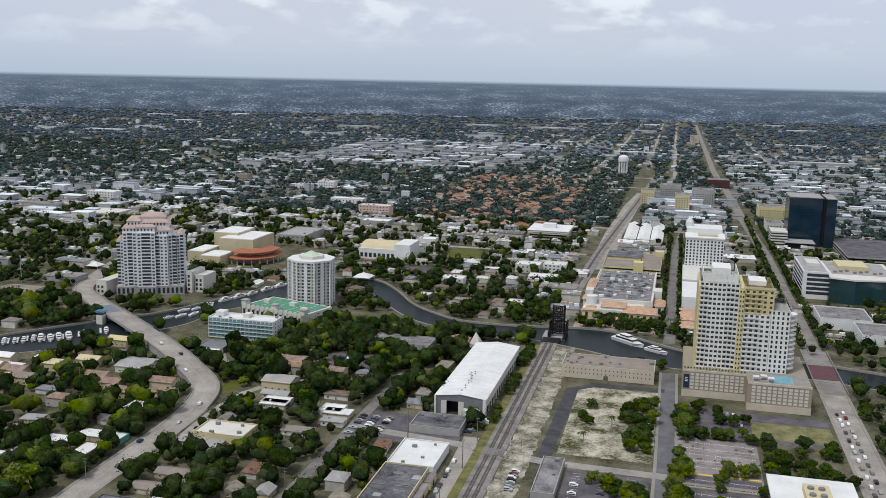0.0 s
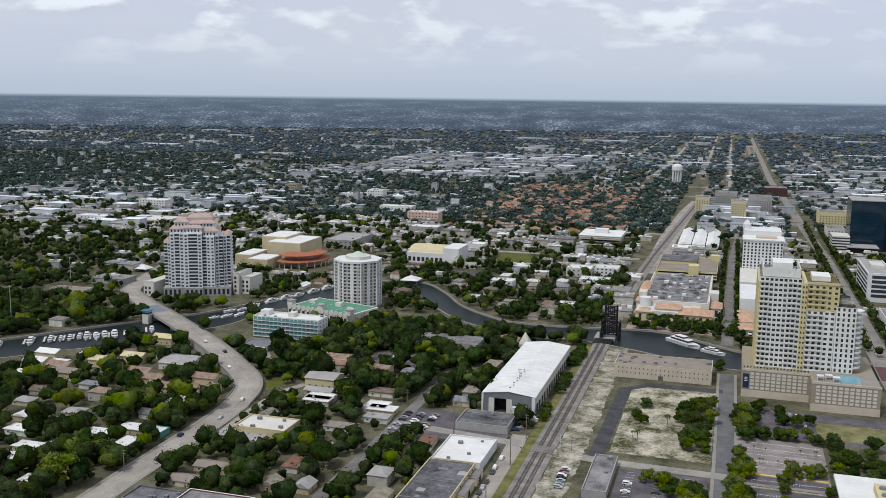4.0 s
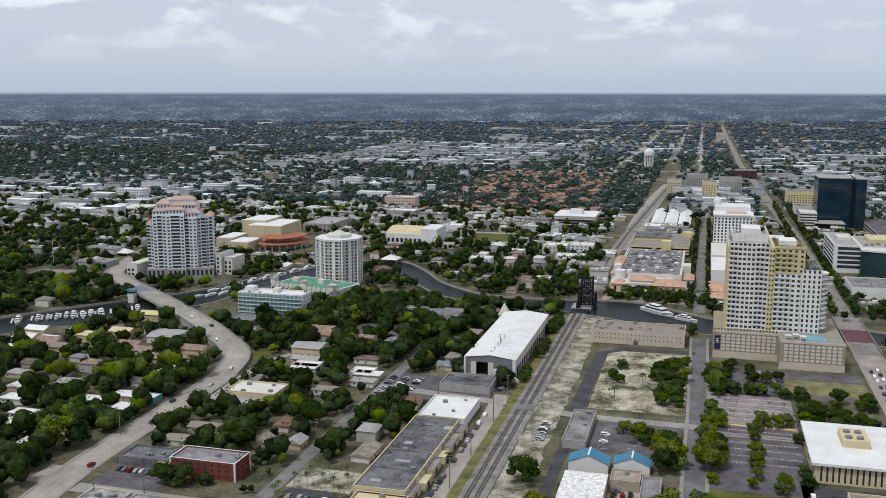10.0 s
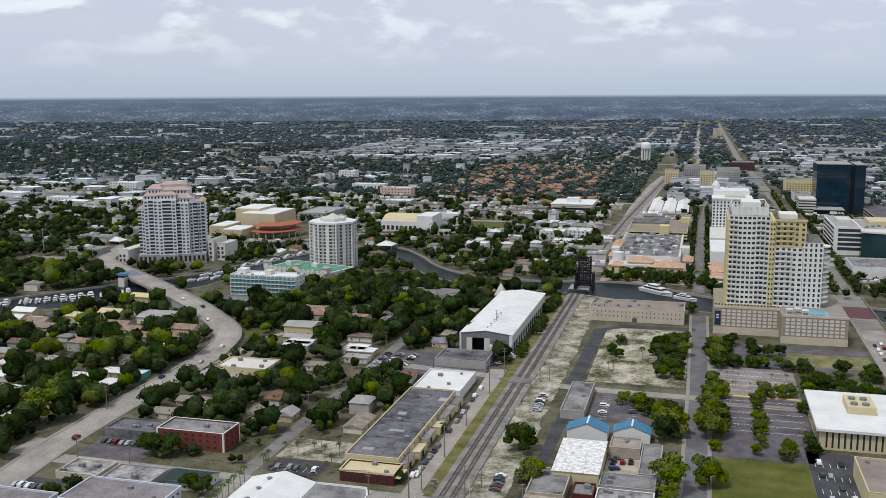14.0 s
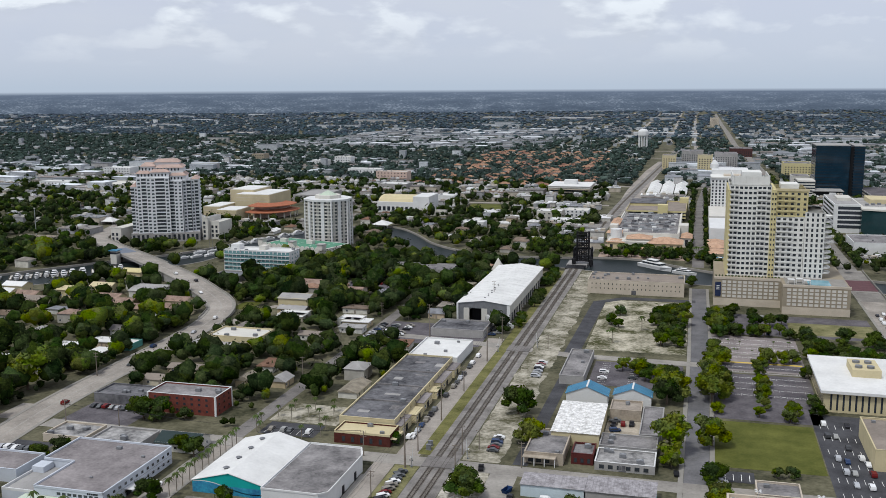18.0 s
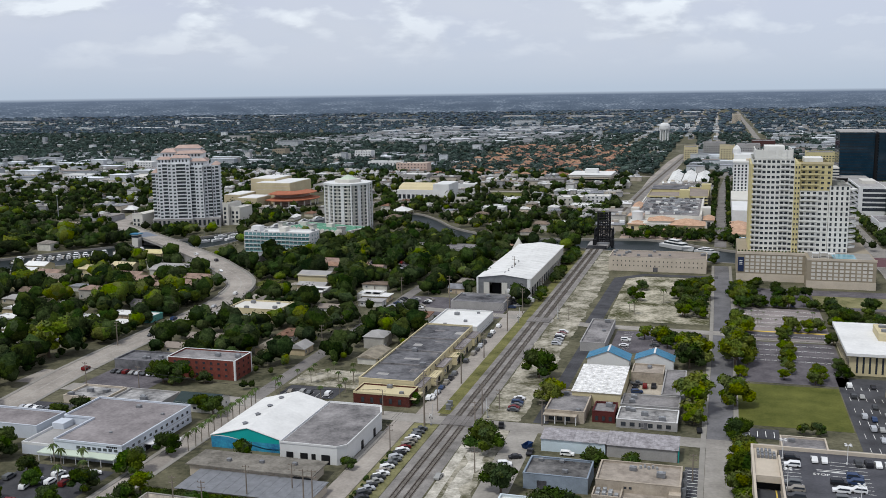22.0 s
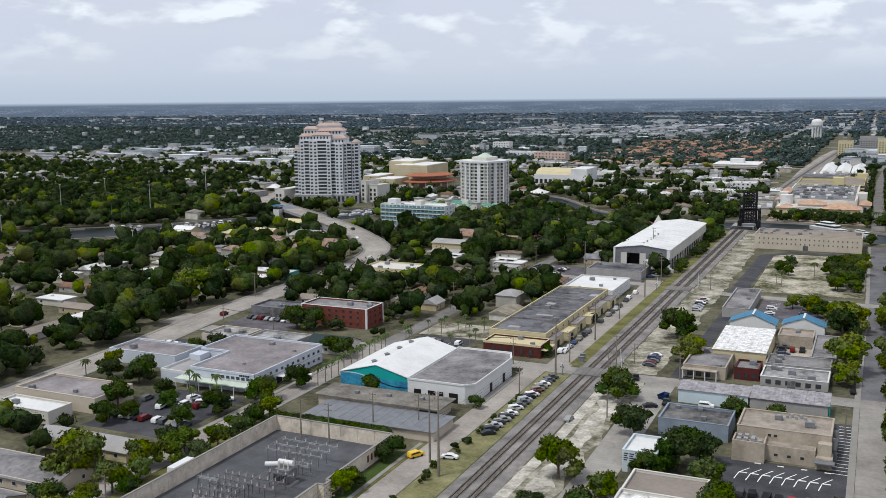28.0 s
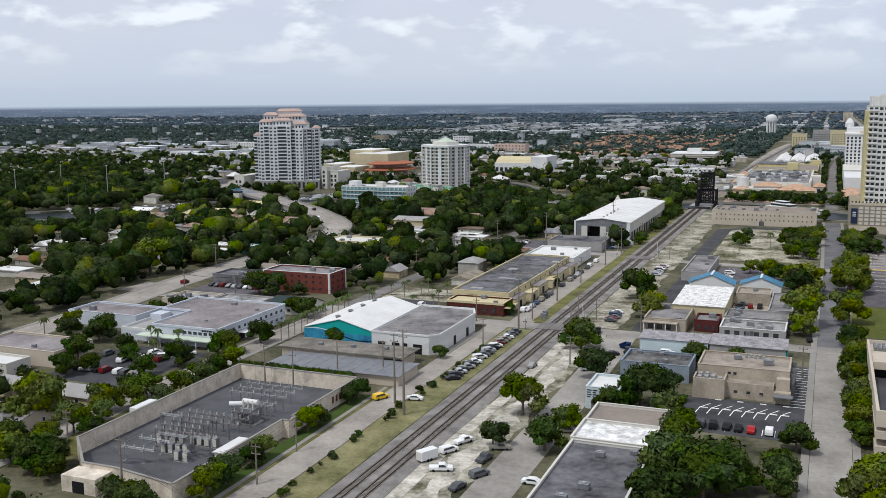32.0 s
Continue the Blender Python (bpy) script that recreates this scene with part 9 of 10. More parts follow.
# ---- boats ----
def boat(x, y, L, turn, label="white motor yacht moored at a dock", masts=False, group="moored boats"):
    ob = thing("sailing_boat" if masts else "motor_yacht", (x, y, -1.3), label, "boat", group, turn=turn)
    bm = bmesh.new()
    B = L * 0.12
    lo = [(-L / 2, -B * 0.8), (L * 0.2, -B * 0.8), (L * 0.46, 0), (L * 0.2, B * 0.8), (-L / 2, B * 0.8)]
    hi = [(-L / 2, -B), (L * 0.25, -B), (L / 2, 0), (L * 0.25, B), (-L / 2, B)]
    a, b = [bm.verts.new((p[0], p[1], -0.3)) for p in lo], [bm.verts.new((p[0], p[1], 1.0 + L * 0.05 + (0.5 if i == 2 else 0))) for i, p in enumerate(hi)]
    bm.faces.new(a[::-1]), bm.faces.new(b)
    for i in range(5):
        bm.faces.new((a[i], a[(i + 1) % 5], b[(i + 1) % 5], b[i]))
    part("hull", bm, M_WHITE, ob)
    z = 1.0 + L * 0.05
    if masts:
        bm = bmesh.new()
        tube(bm, 0, 0, 0, L * 1.2, 0.12, 0.06, 6), beam(bm, (0, 0, 1.2), (-L * 0.4, 0, 1.2), 0.09)
        part("mast", bm, M_METAL, ob, at=(0, 0, z))
        part("cabin", boxm(-L * 0.2, L * 0.15, -B * 0.5, B * 0.5, z, z + 0.8, bevel=0.1), M_WHITE, ob)
    else:
        for k, (p, q, h) in enumerate(((-0.36, 0.2, 0.07), (-0.24, 0.04, 0.055))):
            part("cabin", boxm(L * p, L * q, -B * (0.8 - 0.15 * k), B * (0.8 - 0.15 * k), z, z + L * h, bevel=0.08), M_WHITE, ob)
            part("cabin_window", boxm(L * p + 0.3, L * q + 0.05, -B * (0.8 - 0.15 * k) - 0.03, B * (0.8 - 0.15 * k) + 0.03, z + L * h * 0.3, z + L * h * 0.85), M_GLASS, ob)
            z += L * h
    return ob


M_YELLOWHULL = mat("yellow_hull_paint", (0.62, 0.58, 0.06), 0.4, 0.08, 0.4, 3.0)
rack = thing("boat_rack", (-113, 544, 0), "grey steel boat rack outside a shed", "boat rack")
for px in (-5, 0, 5):
    for py in (-2.6, 2.6):
        part("upright", boxm(px - 0.12, px + 0.12, py - 0.12, py + 0.12, 0, 5.6), M_STEEL, rack)
    for z in (1.0, 3.6):
        part("crossbar", boxm(px - 0.1, px + 0.1, -2.6, 2.6, z - 0.14, z), M_STEEL, rack)
for x, y, z, paint in ((-113, 543.2, 1.3, M_WHITE), (-113, 545.6, 1.3, M_WHITE), (-113, 543.4, 3.9, M_YELLOWHULL), (-113, 545.4, 3.9, M_WHITE), (-106, 540, 0.35, M_WHITE)):
    stored = boat(x, y, 10, 180, "small motor boat stored on a rack", group="stored boats")
    stored.location[2] = z
    if paint is M_YELLOWHULL:
        stored.children[0].data.materials[0] = paint
for k, (x, y, a) in enumerate(((-108, 533, 10), (-109, 529, 8), (-107.6, 525, 14), (-110, 521, 6), (-106.6, 536.5, 0), (-113, 536, 80), (-118, 537, 85))):
    car(x, y, a, (0, 1, 2, 0, 1, 2, 1)[k], label="car parked in a boatyard")
boat(-30, 752, 33, -42, "large white tri-deck motor yacht moored at a quay")
boat(-8, 733, 20, -32)
boat(165, 700, 22, 10), boat(205, 690, 18, 8)
rnd = random.Random(4)
for k, (x, y, L) in enumerate(((-496, 592, 19), (-487, 603, 15), (-481, 607, 12), (-476, 611, 14), (-472, 617, 14), (-467, 619, 18), (-460, 621, 17), (-456, 626, 18), (-450, 630, 20), (-443, 640, 17), (-433, 654, 15), (-512, 578, 14), (-521, 570, 16))):
    boat(x, y, L, -56 + rnd.uniform(-5, 5), "white motor yacht backed up to a timber dock")
    dock = thing("dock", (x - 4.2, y - 1.5, 0), "narrow pale timber finger dock on piles", "dock", "finger docks", turn=-56)
    part("deck", boxm(-9, 6, -0.8, 0.8, -0.6, -0.3), M_PALE, dock)
    for px in (-8, 0, 5.5):
        bm = bmesh.new()
        tube(bm, px, 0.9, -2.4, 1.0, 0.2, n=6), tube(bm, px, -0.9, -2.4, 1.0, 0.2, n=6)
        part("pile", bm, M_WOODPOLE, dock)
for x, y in ((-540, 580), (-530, 588)):
    boat(x, y, 15, -40, "white sailing boat with a tall bare mast", True)
for k in range(6):
    boat(-399 + k * 5.8, 762 + k * 18 + rnd.uniform(-3, 3), rnd.uniform(12, 17), 70, masts=False)
for k in range(6):
    boat(-409 + (k % 3) * 7, 708 + k * 9, rnd.uniform(10, 14), 60 + 10 * (k % 3), "white sailing boat with a tall bare mast", True)

# ---- poles ----
def pole(x, y, h, label="tall grey utility pole with crossarms"):
    ob = thing("utility_pole", (x, y, 0), label, "utility pole", "utility poles")
    bm = bmesh.new()
    tube(bm, 0, 0, -0.1, h, 0.28 * h / 20 + 0.1, 0.14, 8)
    part("shaft", bm, M_WOODPOLE, ob)
    for k, z in enumerate((h - 0.6, h - 2.2)):
        bm = bmesh.new()
        box(bm, -1.2, 1.2, -0.08, 0.08, z, z + 0.16)
        for x2 in (-1.05, 0.0, 1.05):
            tube(bm, x2, 0, z + 0.16, z + 0.45, 0.09, n=6)
        part("crossarm", bm, M_WOODPOLE, ob)


for x, y, h in ((-101.3, 228, 23), (-107.4, 235.6, 19.5), (-121.5, 258, 11), (-133, 251, 12), (-105, 300, 10), (-101.5, 328, 21), (-101.5, 345, 12), (-101.5, 380, 16), (-101.5, 420, 12), (-139, 496, 22), (-101.5, 470, 18), (-101.8, 510, 14), (-84, 345, 12), (-79, 352, 8), (-83, 330, 10), (-162.4, 174, 11), (-132.4, 157, 14), (-150, 238.5, 12), (-140, 237.5, 12), (-112, 175, 9), (-114, 195, 8), (-181, 420, 11), (-181, 470, 11), (-181, 540, 11), (-73, 290, 9), (-120, 575, 20), (-250, 335, 12), (-225, 335, 12), (-280, 400, 12), (-120, 335, 10), (-60, 338, 10), (-330, 470, 14), (-365, 520, 16), (-6, 300, 9), (-100, 560, 10), (-75, 500, 8)):
    pole(x, y, h)

def light_mast(x, y, h):
    ob = thing("light_mast", (x, y, 0), "tall slim grey light mast rising above trees", "light mast", "light masts")
    bm = bmesh.new()
    tube(bm, 0, 0, -0.1, h, 0.45, 0.22, 8)
    part("shaft", bm, M_STEEL, ob)
    part("lamp_head", boxm(-0.9, 0.9, -0.3, 0.3, h, h + 0.5), M_PALE, ob)


for x, y, h in ((-622, 609, 27), (-550, 635, 30), (-607, 781, 26), (-529, 467, 22), (-660, 700, 24), (-420, 470, 17)):
    light_mast(x, y, h)


def wires(points, h, sides=(-1.05, 0.0, 1.05)):
    """Sagging wires from pole top to pole top."""
    ob = thing("overhead_wires", (*points[0], 0), "thin black overhead wires strung between utility poles", "wires", "overhead wires")
    for s in sides:
        for (ax, ay), (bx, by) in zip(points, points[1:]):
            bm = bmesh.new()
            span = math.hypot(bx - ax, by - ay)
            line = [Vector((ax + s + (bx - ax) * k / 8 - points[0][0], ay + (by - ay) * k / 8 - points[0][1], h - span * 0.025 * 4 * (k / 8) * (1 - k / 8))) for k in range(9)]
            for a, b in zip(line, line[1:]):
                beam(bm, a, b, 0.022)
            part("wire", bm, M_STEELANDSHADE, ob)


wires([(-101.3, 228), (-101.5, 328), (-101.5, 380), (-101.5, 470)], 16.0)
wires([(-132.4, 157), (-112, 175), (-114, 195)], 8.6), wires([(-162.4, 174), (-132.4, 157), (-95, 140)], 10.6)
wires([(-181, 420), (-181, 470), (-181, 540)], 10.4), wires([(-250, 335), (-225, 335), (-120, 335)], 10.0)


def crossing_signal(x, y, turn):
    ob = thing("crossing_signal", (x, y, 0), "silver railway crossing signal with a raised barrier arm", "crossing signal", "crossing signals", turn=turn)
    bm = bmesh.new()
    tube(bm, 0, 0, 0, 4.2, 0.1, n=8), box(bm, -0.35, 0.35, -0.35, 0.35, 0, 0.5)
    part("mast", bm, M_METAL, ob)
    bm = bmesh.new()
    beam(bm, (-0.55, -0.12, 3.5), (0.55, -0.12, 4.3), 0.09), beam(bm, (0.55, -0.12, 3.5), (-0.55, -0.12, 4.3), 0.09)
    part("crossbuck", bm, M_WHITE, ob)
    bm = bmesh.new()
    beam(bm, (0.2, 0.2, 1.0), (0.6, 0.2, 8.0), 0.07)
    part("barrier_arm", bm, M_WHITE, ob)
    for s in (-1, 1):
        part("lamp", boxm(s * 0.5 - 0.2, s * 0.5 + 0.2, -0.3, -0.1, 2.6, 3.0, bevel=0.05), M_STEELANDSHADE, ob)


for x, y, a in ((-99.3, 329, 0), (-81, 341.5, 180), (-99.8, 489, 0), (-81, 502, 180)):
    crossing_signal(x, y, a)
for x, y in ((-97.8, 347), (-98.2, 351), (-82, 326)):
    ob = thing("signal_cabinet", (x, y, 0), "silver railway signal cabinet beside the track", "cabinet", "signal cabinets")
    part("body", boxm(-0.9, 0.9, -0.6, 0.6, 0.2, 2.1, bevel=0.05), M_METAL, ob), part("plinth", boxm(-1.0, 1.0, -0.7, 0.7, 0, 0.2), M_CONC, ob), part("roof_lip", boxm(-1.0, 1.0, -0.7, 0.7, 2.1, 2.2), M_METAL, ob)
trailer = thing("box_trailer", (-83.2, 200.5, 0.1), "white enclosed box trailer parked on sand", "trailer", turn=62)
part("box", boxm(-2.4, 2.4, -1.05, 1.05, 0.5, 2.7, bevel=0.08), M_VANWHITE, trailer), part("chassis", boxm(-2.4, 3.6, -0.15, 0.15, 0.38, 0.5), M_STEELANDSHADE, trailer), part("rear_door", boxm(-2.46, -2.4, -0.9, 0.9, 0.6, 2.5), M_PALE, trailer)
for s in (-1, 1):
    for dx in (-0.5, 0.4):
        bm = bmesh.new()
        bmesh.ops.create_cone(bm, cap_ends=True, segments=12, radius1=0.36, radius2=0.36, depth=0.2, matrix=Matrix.Rotation(radians(90), 4, "X"))
        part("wheel", bm, M_TYRE, trailer, at=(dx, s * 1.0, 0.36))

# ---- trees ----
rnd = random.Random(3)
NAMED = [(-72.4, 239, 1.3, 4), (-52, 249, 0.9, 1), (-45, 256, 1.5, 0), (-40, 262, 1.2, 2), (-61.6, 277, 1.2, 2), (-74.3, 309, 1.35, 1), (-61.5, 363, 1.3, 5), (-71.8, 396, 1.6, 0), (-72, 214, 0.8, 2), (-59, 232, 0.8, 5), (-60, 216, 1.1, 0), (-31, 226, 1.3, 0), (-36.5, 246, 1.1, 2), (-5.5, 236, 0.9, 1), (-28, 206, 1.5, 2), (-19, 208, 1.4, 1), (-22, 198, 1.5, 1), (-30, 190, 1.4, 2), (-8, 208, 1.2, 0), (9, 205, 1.3, 5), (11, 214, 1.2, 4), (9, 262, 1.1, 4), (9, 276, 1.0, 5), (8, 290, 1.1, 4), (9, 303, 1.2, 0), (-8, 366, 1.8, 4), (-7, 352, 0.9, 5), (7.6, 377, 1.5, 5), (8.2, 341, 1.0, 1), (-299, 374, 2.2, 4), (-8.5, 432, 1.6, 5), (-11, 424, 1.5, 0), (8, 430, 1.6, 4), (9, 442, 1.5, 4), (8, 455, 1.5, 5), (-110.8, 412, 0.5, 0), (9, 318, 1.0, 4), (8.6, 326, 0.9, 5), (8.6, 310, 0.8, 4), (8.6, 297, 0.8, 5), (8.6, 283, 0.8, 4), (8.6, 269, 0.85, 0), (8.4, 255, 0.9, 4), (8.4, 246, 0.8, 1), (-36, 300, 1.0, 2), (-25.5, 303, 0.8, 0),
         (-118.6, 236, 0.6, 0), (-119, 231, 0.5, 2), (-118.7, 213, 0.55, 1), (-118.5, 208, 0.65, 4), (-118.6, 188, 0.6, 4), (-118.4, 183, 0.55, 0), (-118.6, 173, 0.7, 1), (-118.2, 166, 0.7, 4), (-131, 153, 0.9, 0), (-127, 155, 0.8, 1), (-155, 161, 0.8, 2), (-163, 164, 0.9, 0), (-168, 166, 0.8, 0), (-172, 178, 0.7, 4), (-166, 186, 0.6, 2), (-172, 208, 0.85, 4), (-165.5, 212, 0.7, 3), (-167, 222, 0.9, 4), (-167, 232, 0.9, 1), (-168, 241, 0.9, 0), (-168, 249, 0.9, 4), (-180, 217, 0.8, 0), (-188, 190, 1.5, 5), (-174, 216, 0.95, 5), (-176, 202, 0.9, 4), (-172, 195, 0.7, 5), (-172, 186, 0.9, 4), (-160, 165, 0.95, 1), (-212, 226, 0.9, 3), (-209, 233, 0.7, 1), (-196, 247, 0.8, -1), (-168, 171, 0.8, 5), (-171, 165, 0.9, 4), (-178.5, 172, 0.9, 1), (-186, 246, 1.0, 0), (-205, 246, 0.7, 1), (-220, 240, 1.1, 2), (-213, 254, 0.8, 0), (-192, 254, 0.7, -1), (-189, 233, 0.9, 2), (-204, 259, 0.8, -1), (-197, 261, 0.8, -2), (-209, 262, 0.8, -1), (-236, 270, 1.0, 0), (-231, 262, 1.1, 1), (-245, 262, 1.0, 2), (-252, 272, 0.9, 4), (-238, 302, 0.8, 0), (-233, 309, 0.9, 1), (-180, 262, 1.1, 1), (-178, 280, 1.0, 0), (-182, 318, 1.0, 2), (-190, 322, 0.9, 1), (-217, 353, 1.2, 0), (-224, 351, 1.3, 2), (-207, 355, 0.7, 1), (-112, 350, 0.6, 0), (-150, 281, 0.9, 0), (-113.4, 283, 0.55, 3)]
for x, y, s, w in NAMED:
    tree(x, y, s * (1.6 if -120 < x < -118 else 1.45 if x < -155 and y < 215 else 1.3), w, rnd.uniform(0, 360))
    take(x - 2, x + 2, y - 2, y + 2)
for k in range(12):
    tree(-172.3 + rnd.uniform(-.4, .4), 284 + k * 4.6, 0.95, -1 - k % 2, rnd.uniform(0, 360), "palm row")
for x, y in ((-171, 349), (-168, 346), (-172, 356), (-143.5, 350), (-144, 357), (-150, 346), (-170, 368), (-163, 366), (-157, 370), (-151, 367), (-146, 371), (-166, 377), (-158, 380), (-149, 379)):
    tree(x, y, rnd.uniform(0.7, 1.0), -1 - int(x) % 2, rnd.uniform(0, 360), "palm garden")
for k in range(16):
    tree(-162 + k * 2.4, 244.6, 0.78, k % 4, rnd.uniform(0, 360), "hedge row", "clipped shrub against a wall")
for k in range(34):
    tree(-104 + rnd.uniform(-1.3, 1.0), 165 + 144 * rnd.random() ** 1.2, rnd.uniform(0.14, 0.38), k % 4, rnd.uniform(0, 360), "verge shrubs", "small grey-green shrub on a verge")
ZONES = [(7, 13, 196, 236, 7, 1.3, (4, 5, 4)), (7.5, 10, 312, 356, 7, 1.0, (4, 5, 0)), (8, 14, 428, 640, 34, 1.2, (4, 5, 4, 0, 1)), (-4, -2, 400, 640, 26, 1.2, (0, 1, 4, 5)), (29, 33, 425, 500, 12, 0.9, (4, 5)), (8, 52, 412, 420, 8, 0.9, (4, 0, 5)), (9, 52, 512, 514, 12, 0.45, (-1, -2)), (9, 52, 530, 532, 10, 0.45, (-1, -2)), (8, 52, 498, 504, 10, 1.0, (4, 5)), (8, 52, 548, 560, 14, 1.1, (0, 1, 4)), (50, 60, 400, 560, 24, 1.1, (0, 4, 1)), (58, 98, 500, 556, 24, 1.2, (0, 1, 2)), (10, 52, 556, 626, 22, 1.1, (0, 1, 2)), (-24, -4, 500, 625, 24, 1.3, (0, 1, 2, 4)), (-48, -24, 520, 600, 6, 1.0, (0, 1, -1)), (-34, -16, 445, 486, 9, 1.1, (0, 1, 2, 4)), (-16, -4, 412, 486, 15, 1.15, (0, 1, 4, 5)), (-84, -64, 500, 640, 8, 0.8, (0, -1)), (-60, -45, 405, 440, 5, 0.9, (0, 2)), (-30, 0, 640, 690, 10, 1.2, (0, 1)), (100, 102, 400, 620, 14, 1.0, (0, 1)), (119, 160, 420, 650, 34, 1.3, (0, 1, 2)), (-260, -220, 225, 262, 9, 1.0, (0, 1, -1)), (-250, -226, 304, 334, 8, 1.0, (0, 1)), (20, 48, 330, 356, 8, 0.8, (0, 4)), (-102, -98, 540, 720, 22, 1.0, (0, 1, 2)), (60, 98, 488, 500, 8, 1.1, (0, 1))]
for x0, x1, y0, y1, n, s, kinds in ZONES:
    for k in range(n):
        x, y = rnd.uniform(x0, x1), rnd.uniform(y0, y1)
        ok = is_free(x, y, 2) or (-48 < x < -4 and 444 < y < 484 and rnd.random() < 0.8) or (rnd.random() < 0.75 and x > 6 and 411 < y < 606 and x < 53) or (x < -96 and y > 540) or (-56 < x < -4 and 505 < y < 600)
        if ok:
            tree(x, y, s * rnd.uniform(0.75, 1.2), rnd.choice(kinds), rnd.uniform(0, 360))
            take(x - 1.5, x + 1.5, y - 1.5, y + 1.5)
for k in range(32):
    x, y = rnd.uniform(-330, -112), rnd.uniform(340, 640)
    if is_free(x, y, 2):
        tree(x, y, rnd.uniform(0.9, 1.3), -1 - k % 2, rnd.uniform(0, 360), "garden palms")
for k in range(64):
    x, y = rnd.uniform(-76, 8), rnd.uniform(788, 816)
    tree(x, y, rnd.uniform(0.9, 1.4), rnd.choice((-1, -2, 0, 1, 2, 3, 0)), rnd.uniform(0, 360), "quay trees")


# ---- woods: too many to count ----
def crowd(name, spots_, material, leaves, label, size0=0.16, fineness=1):
    """Many tree crowns in one mesh: a lumpy core with loose leaf sprays round it. spots_: x, y, radius, height."""
    r = np.random.RandomState(len(spots_))
    ico = bmesh.new()
    bmesh.ops.create_icosphere(ico, subdivisions=fineness, radius=1)
    iv = np.array([v.co[:] for v in ico.verts])
    itri = np.array([[v.index for v in f.verts] for f in ico.faces])
    ico.free()
    S = np.array(spots_)
    N = len(S)
    jit = 1 + r.uniform(-0.32, 0.25, (N, len(iv), 1))
    scale_ = np.stack([S[:, 2], S[:, 2], S[:, 3] * 0.5], -1)[:, None]
    lobe = r.normal(size=(N, 6, 3))
    lobe[..., 2] = np.abs(lobe[..., 2]) * 0.7
    lobe /= np.linalg.norm(lobe, axis=-1, keepdims=True)

    def bulge(d):
        """How far a crown swells towards its lobes in the directions d."""
        return np.clip(np.einsum("nlk,nmk->nlm", d, lobe).max(-1, keepdims=True), 0, 1) ** 4

    unit = np.repeat(iv[None], N, 0)
    core = unit * jit * scale_ * (0.62 + 0.38 * bulge(unit))
    core[..., 2] += S[:, None, 3] * 0.55
    core[..., 0] += S[:, None, 0]
    core[..., 1] += S[:, None, 1]
    nv = len(iv)
    tri = (itri[None] + (np.arange(N) * nv)[:, None, None]).reshape(-1, 3)
    verts = [core.reshape(-1, 3)]
    tris_ = [tri]
    if leaves:
        d = r.normal(size=(N, leaves, 3))
        d /= np.linalg.norm(d, axis=-1, keepdims=True)
        d[..., 2] = np.where(d[..., 2] < -0.3, -d[..., 2], d[..., 2])
        c = d * scale_ * (0.68 + 0.42 * bulge(d)) * r.uniform(0.88, 1.12, (N, leaves, 1))
        c[..., 2] += S[:, None, 3] * 0.55
        c[..., 0] += S[:, None, 0]
        c[..., 1] += S[:, None, 1]
        nn_ = d + r.normal(size=d.shape) * 0.4
        a = np.cross(nn_, r.normal(size=d.shape))
        a /= np.linalg.norm(a, axis=-1, keepdims=True)
        b = np.cross(nn_, a)
        b /= np.linalg.norm(b, axis=-1, keepdims=True)
        s = (size0 + S[:, None, 2:3] * 0.065) * r.uniform(0.6, 1.4, (N, leaves, 1))
        q = np.stack([c + a * s, c - a * s * 0.6 + b * s * 0.85, c - a * s * 0.6 - b * s * 0.85], 2).reshape(-1, 3)
        k = np.arange(N * leaves) * 3 + N * nv
        verts.append(q)
        tris_.append(np.stack([k, k + 1, k + 2], -1))
    V, F = np.concatenate(verts), np.concatenate(tris_)
    me = bpy.data.meshes.new("part")
    me.vertices.add(len(V))
    me.vertices.foreach_set("co", V.ravel())
    me.loops.add(len(F) * 3)
    me.loops.foreach_set("vertex_index", F.ravel().astype(np.int32))
    me.polygons.add(len(F))
    me.polygons.foreach_set("loop_start", np.arange(0, len(F) * 3, 3, dtype=np.int32))
    me.polygons.foreach_set("use_smooth", np.arange(len(F)) < len(tri))
    me.update(calc_edges=True)
    me.materials.append(material)
    return tagged(new(name, me), label, "trees", kind="stuff")


rs = np.random.RandomState(11)


def scatter(x0, x1, y0, y1, n, r0, r1, clear=2, patch=0.0):
    out = []
    for x, y, r in zip(rs.uniform(x0, x1, n), rs.uniform(y0, y1, n), r0 * 0.8 + (r1 * 1.3 - r0 * 0.8) * rs.uniform(0, 1, n) ** 2):
        if is_free(x, y, clear) and noise.noise((x * 0.012, y * 0.012, 3)) > patch - 0.75 + rs.uniform(-0.15, 0.15):
            out.append((x, y, r, r * rs.uniform(1.35, 2.1) + 0.8))
    return out


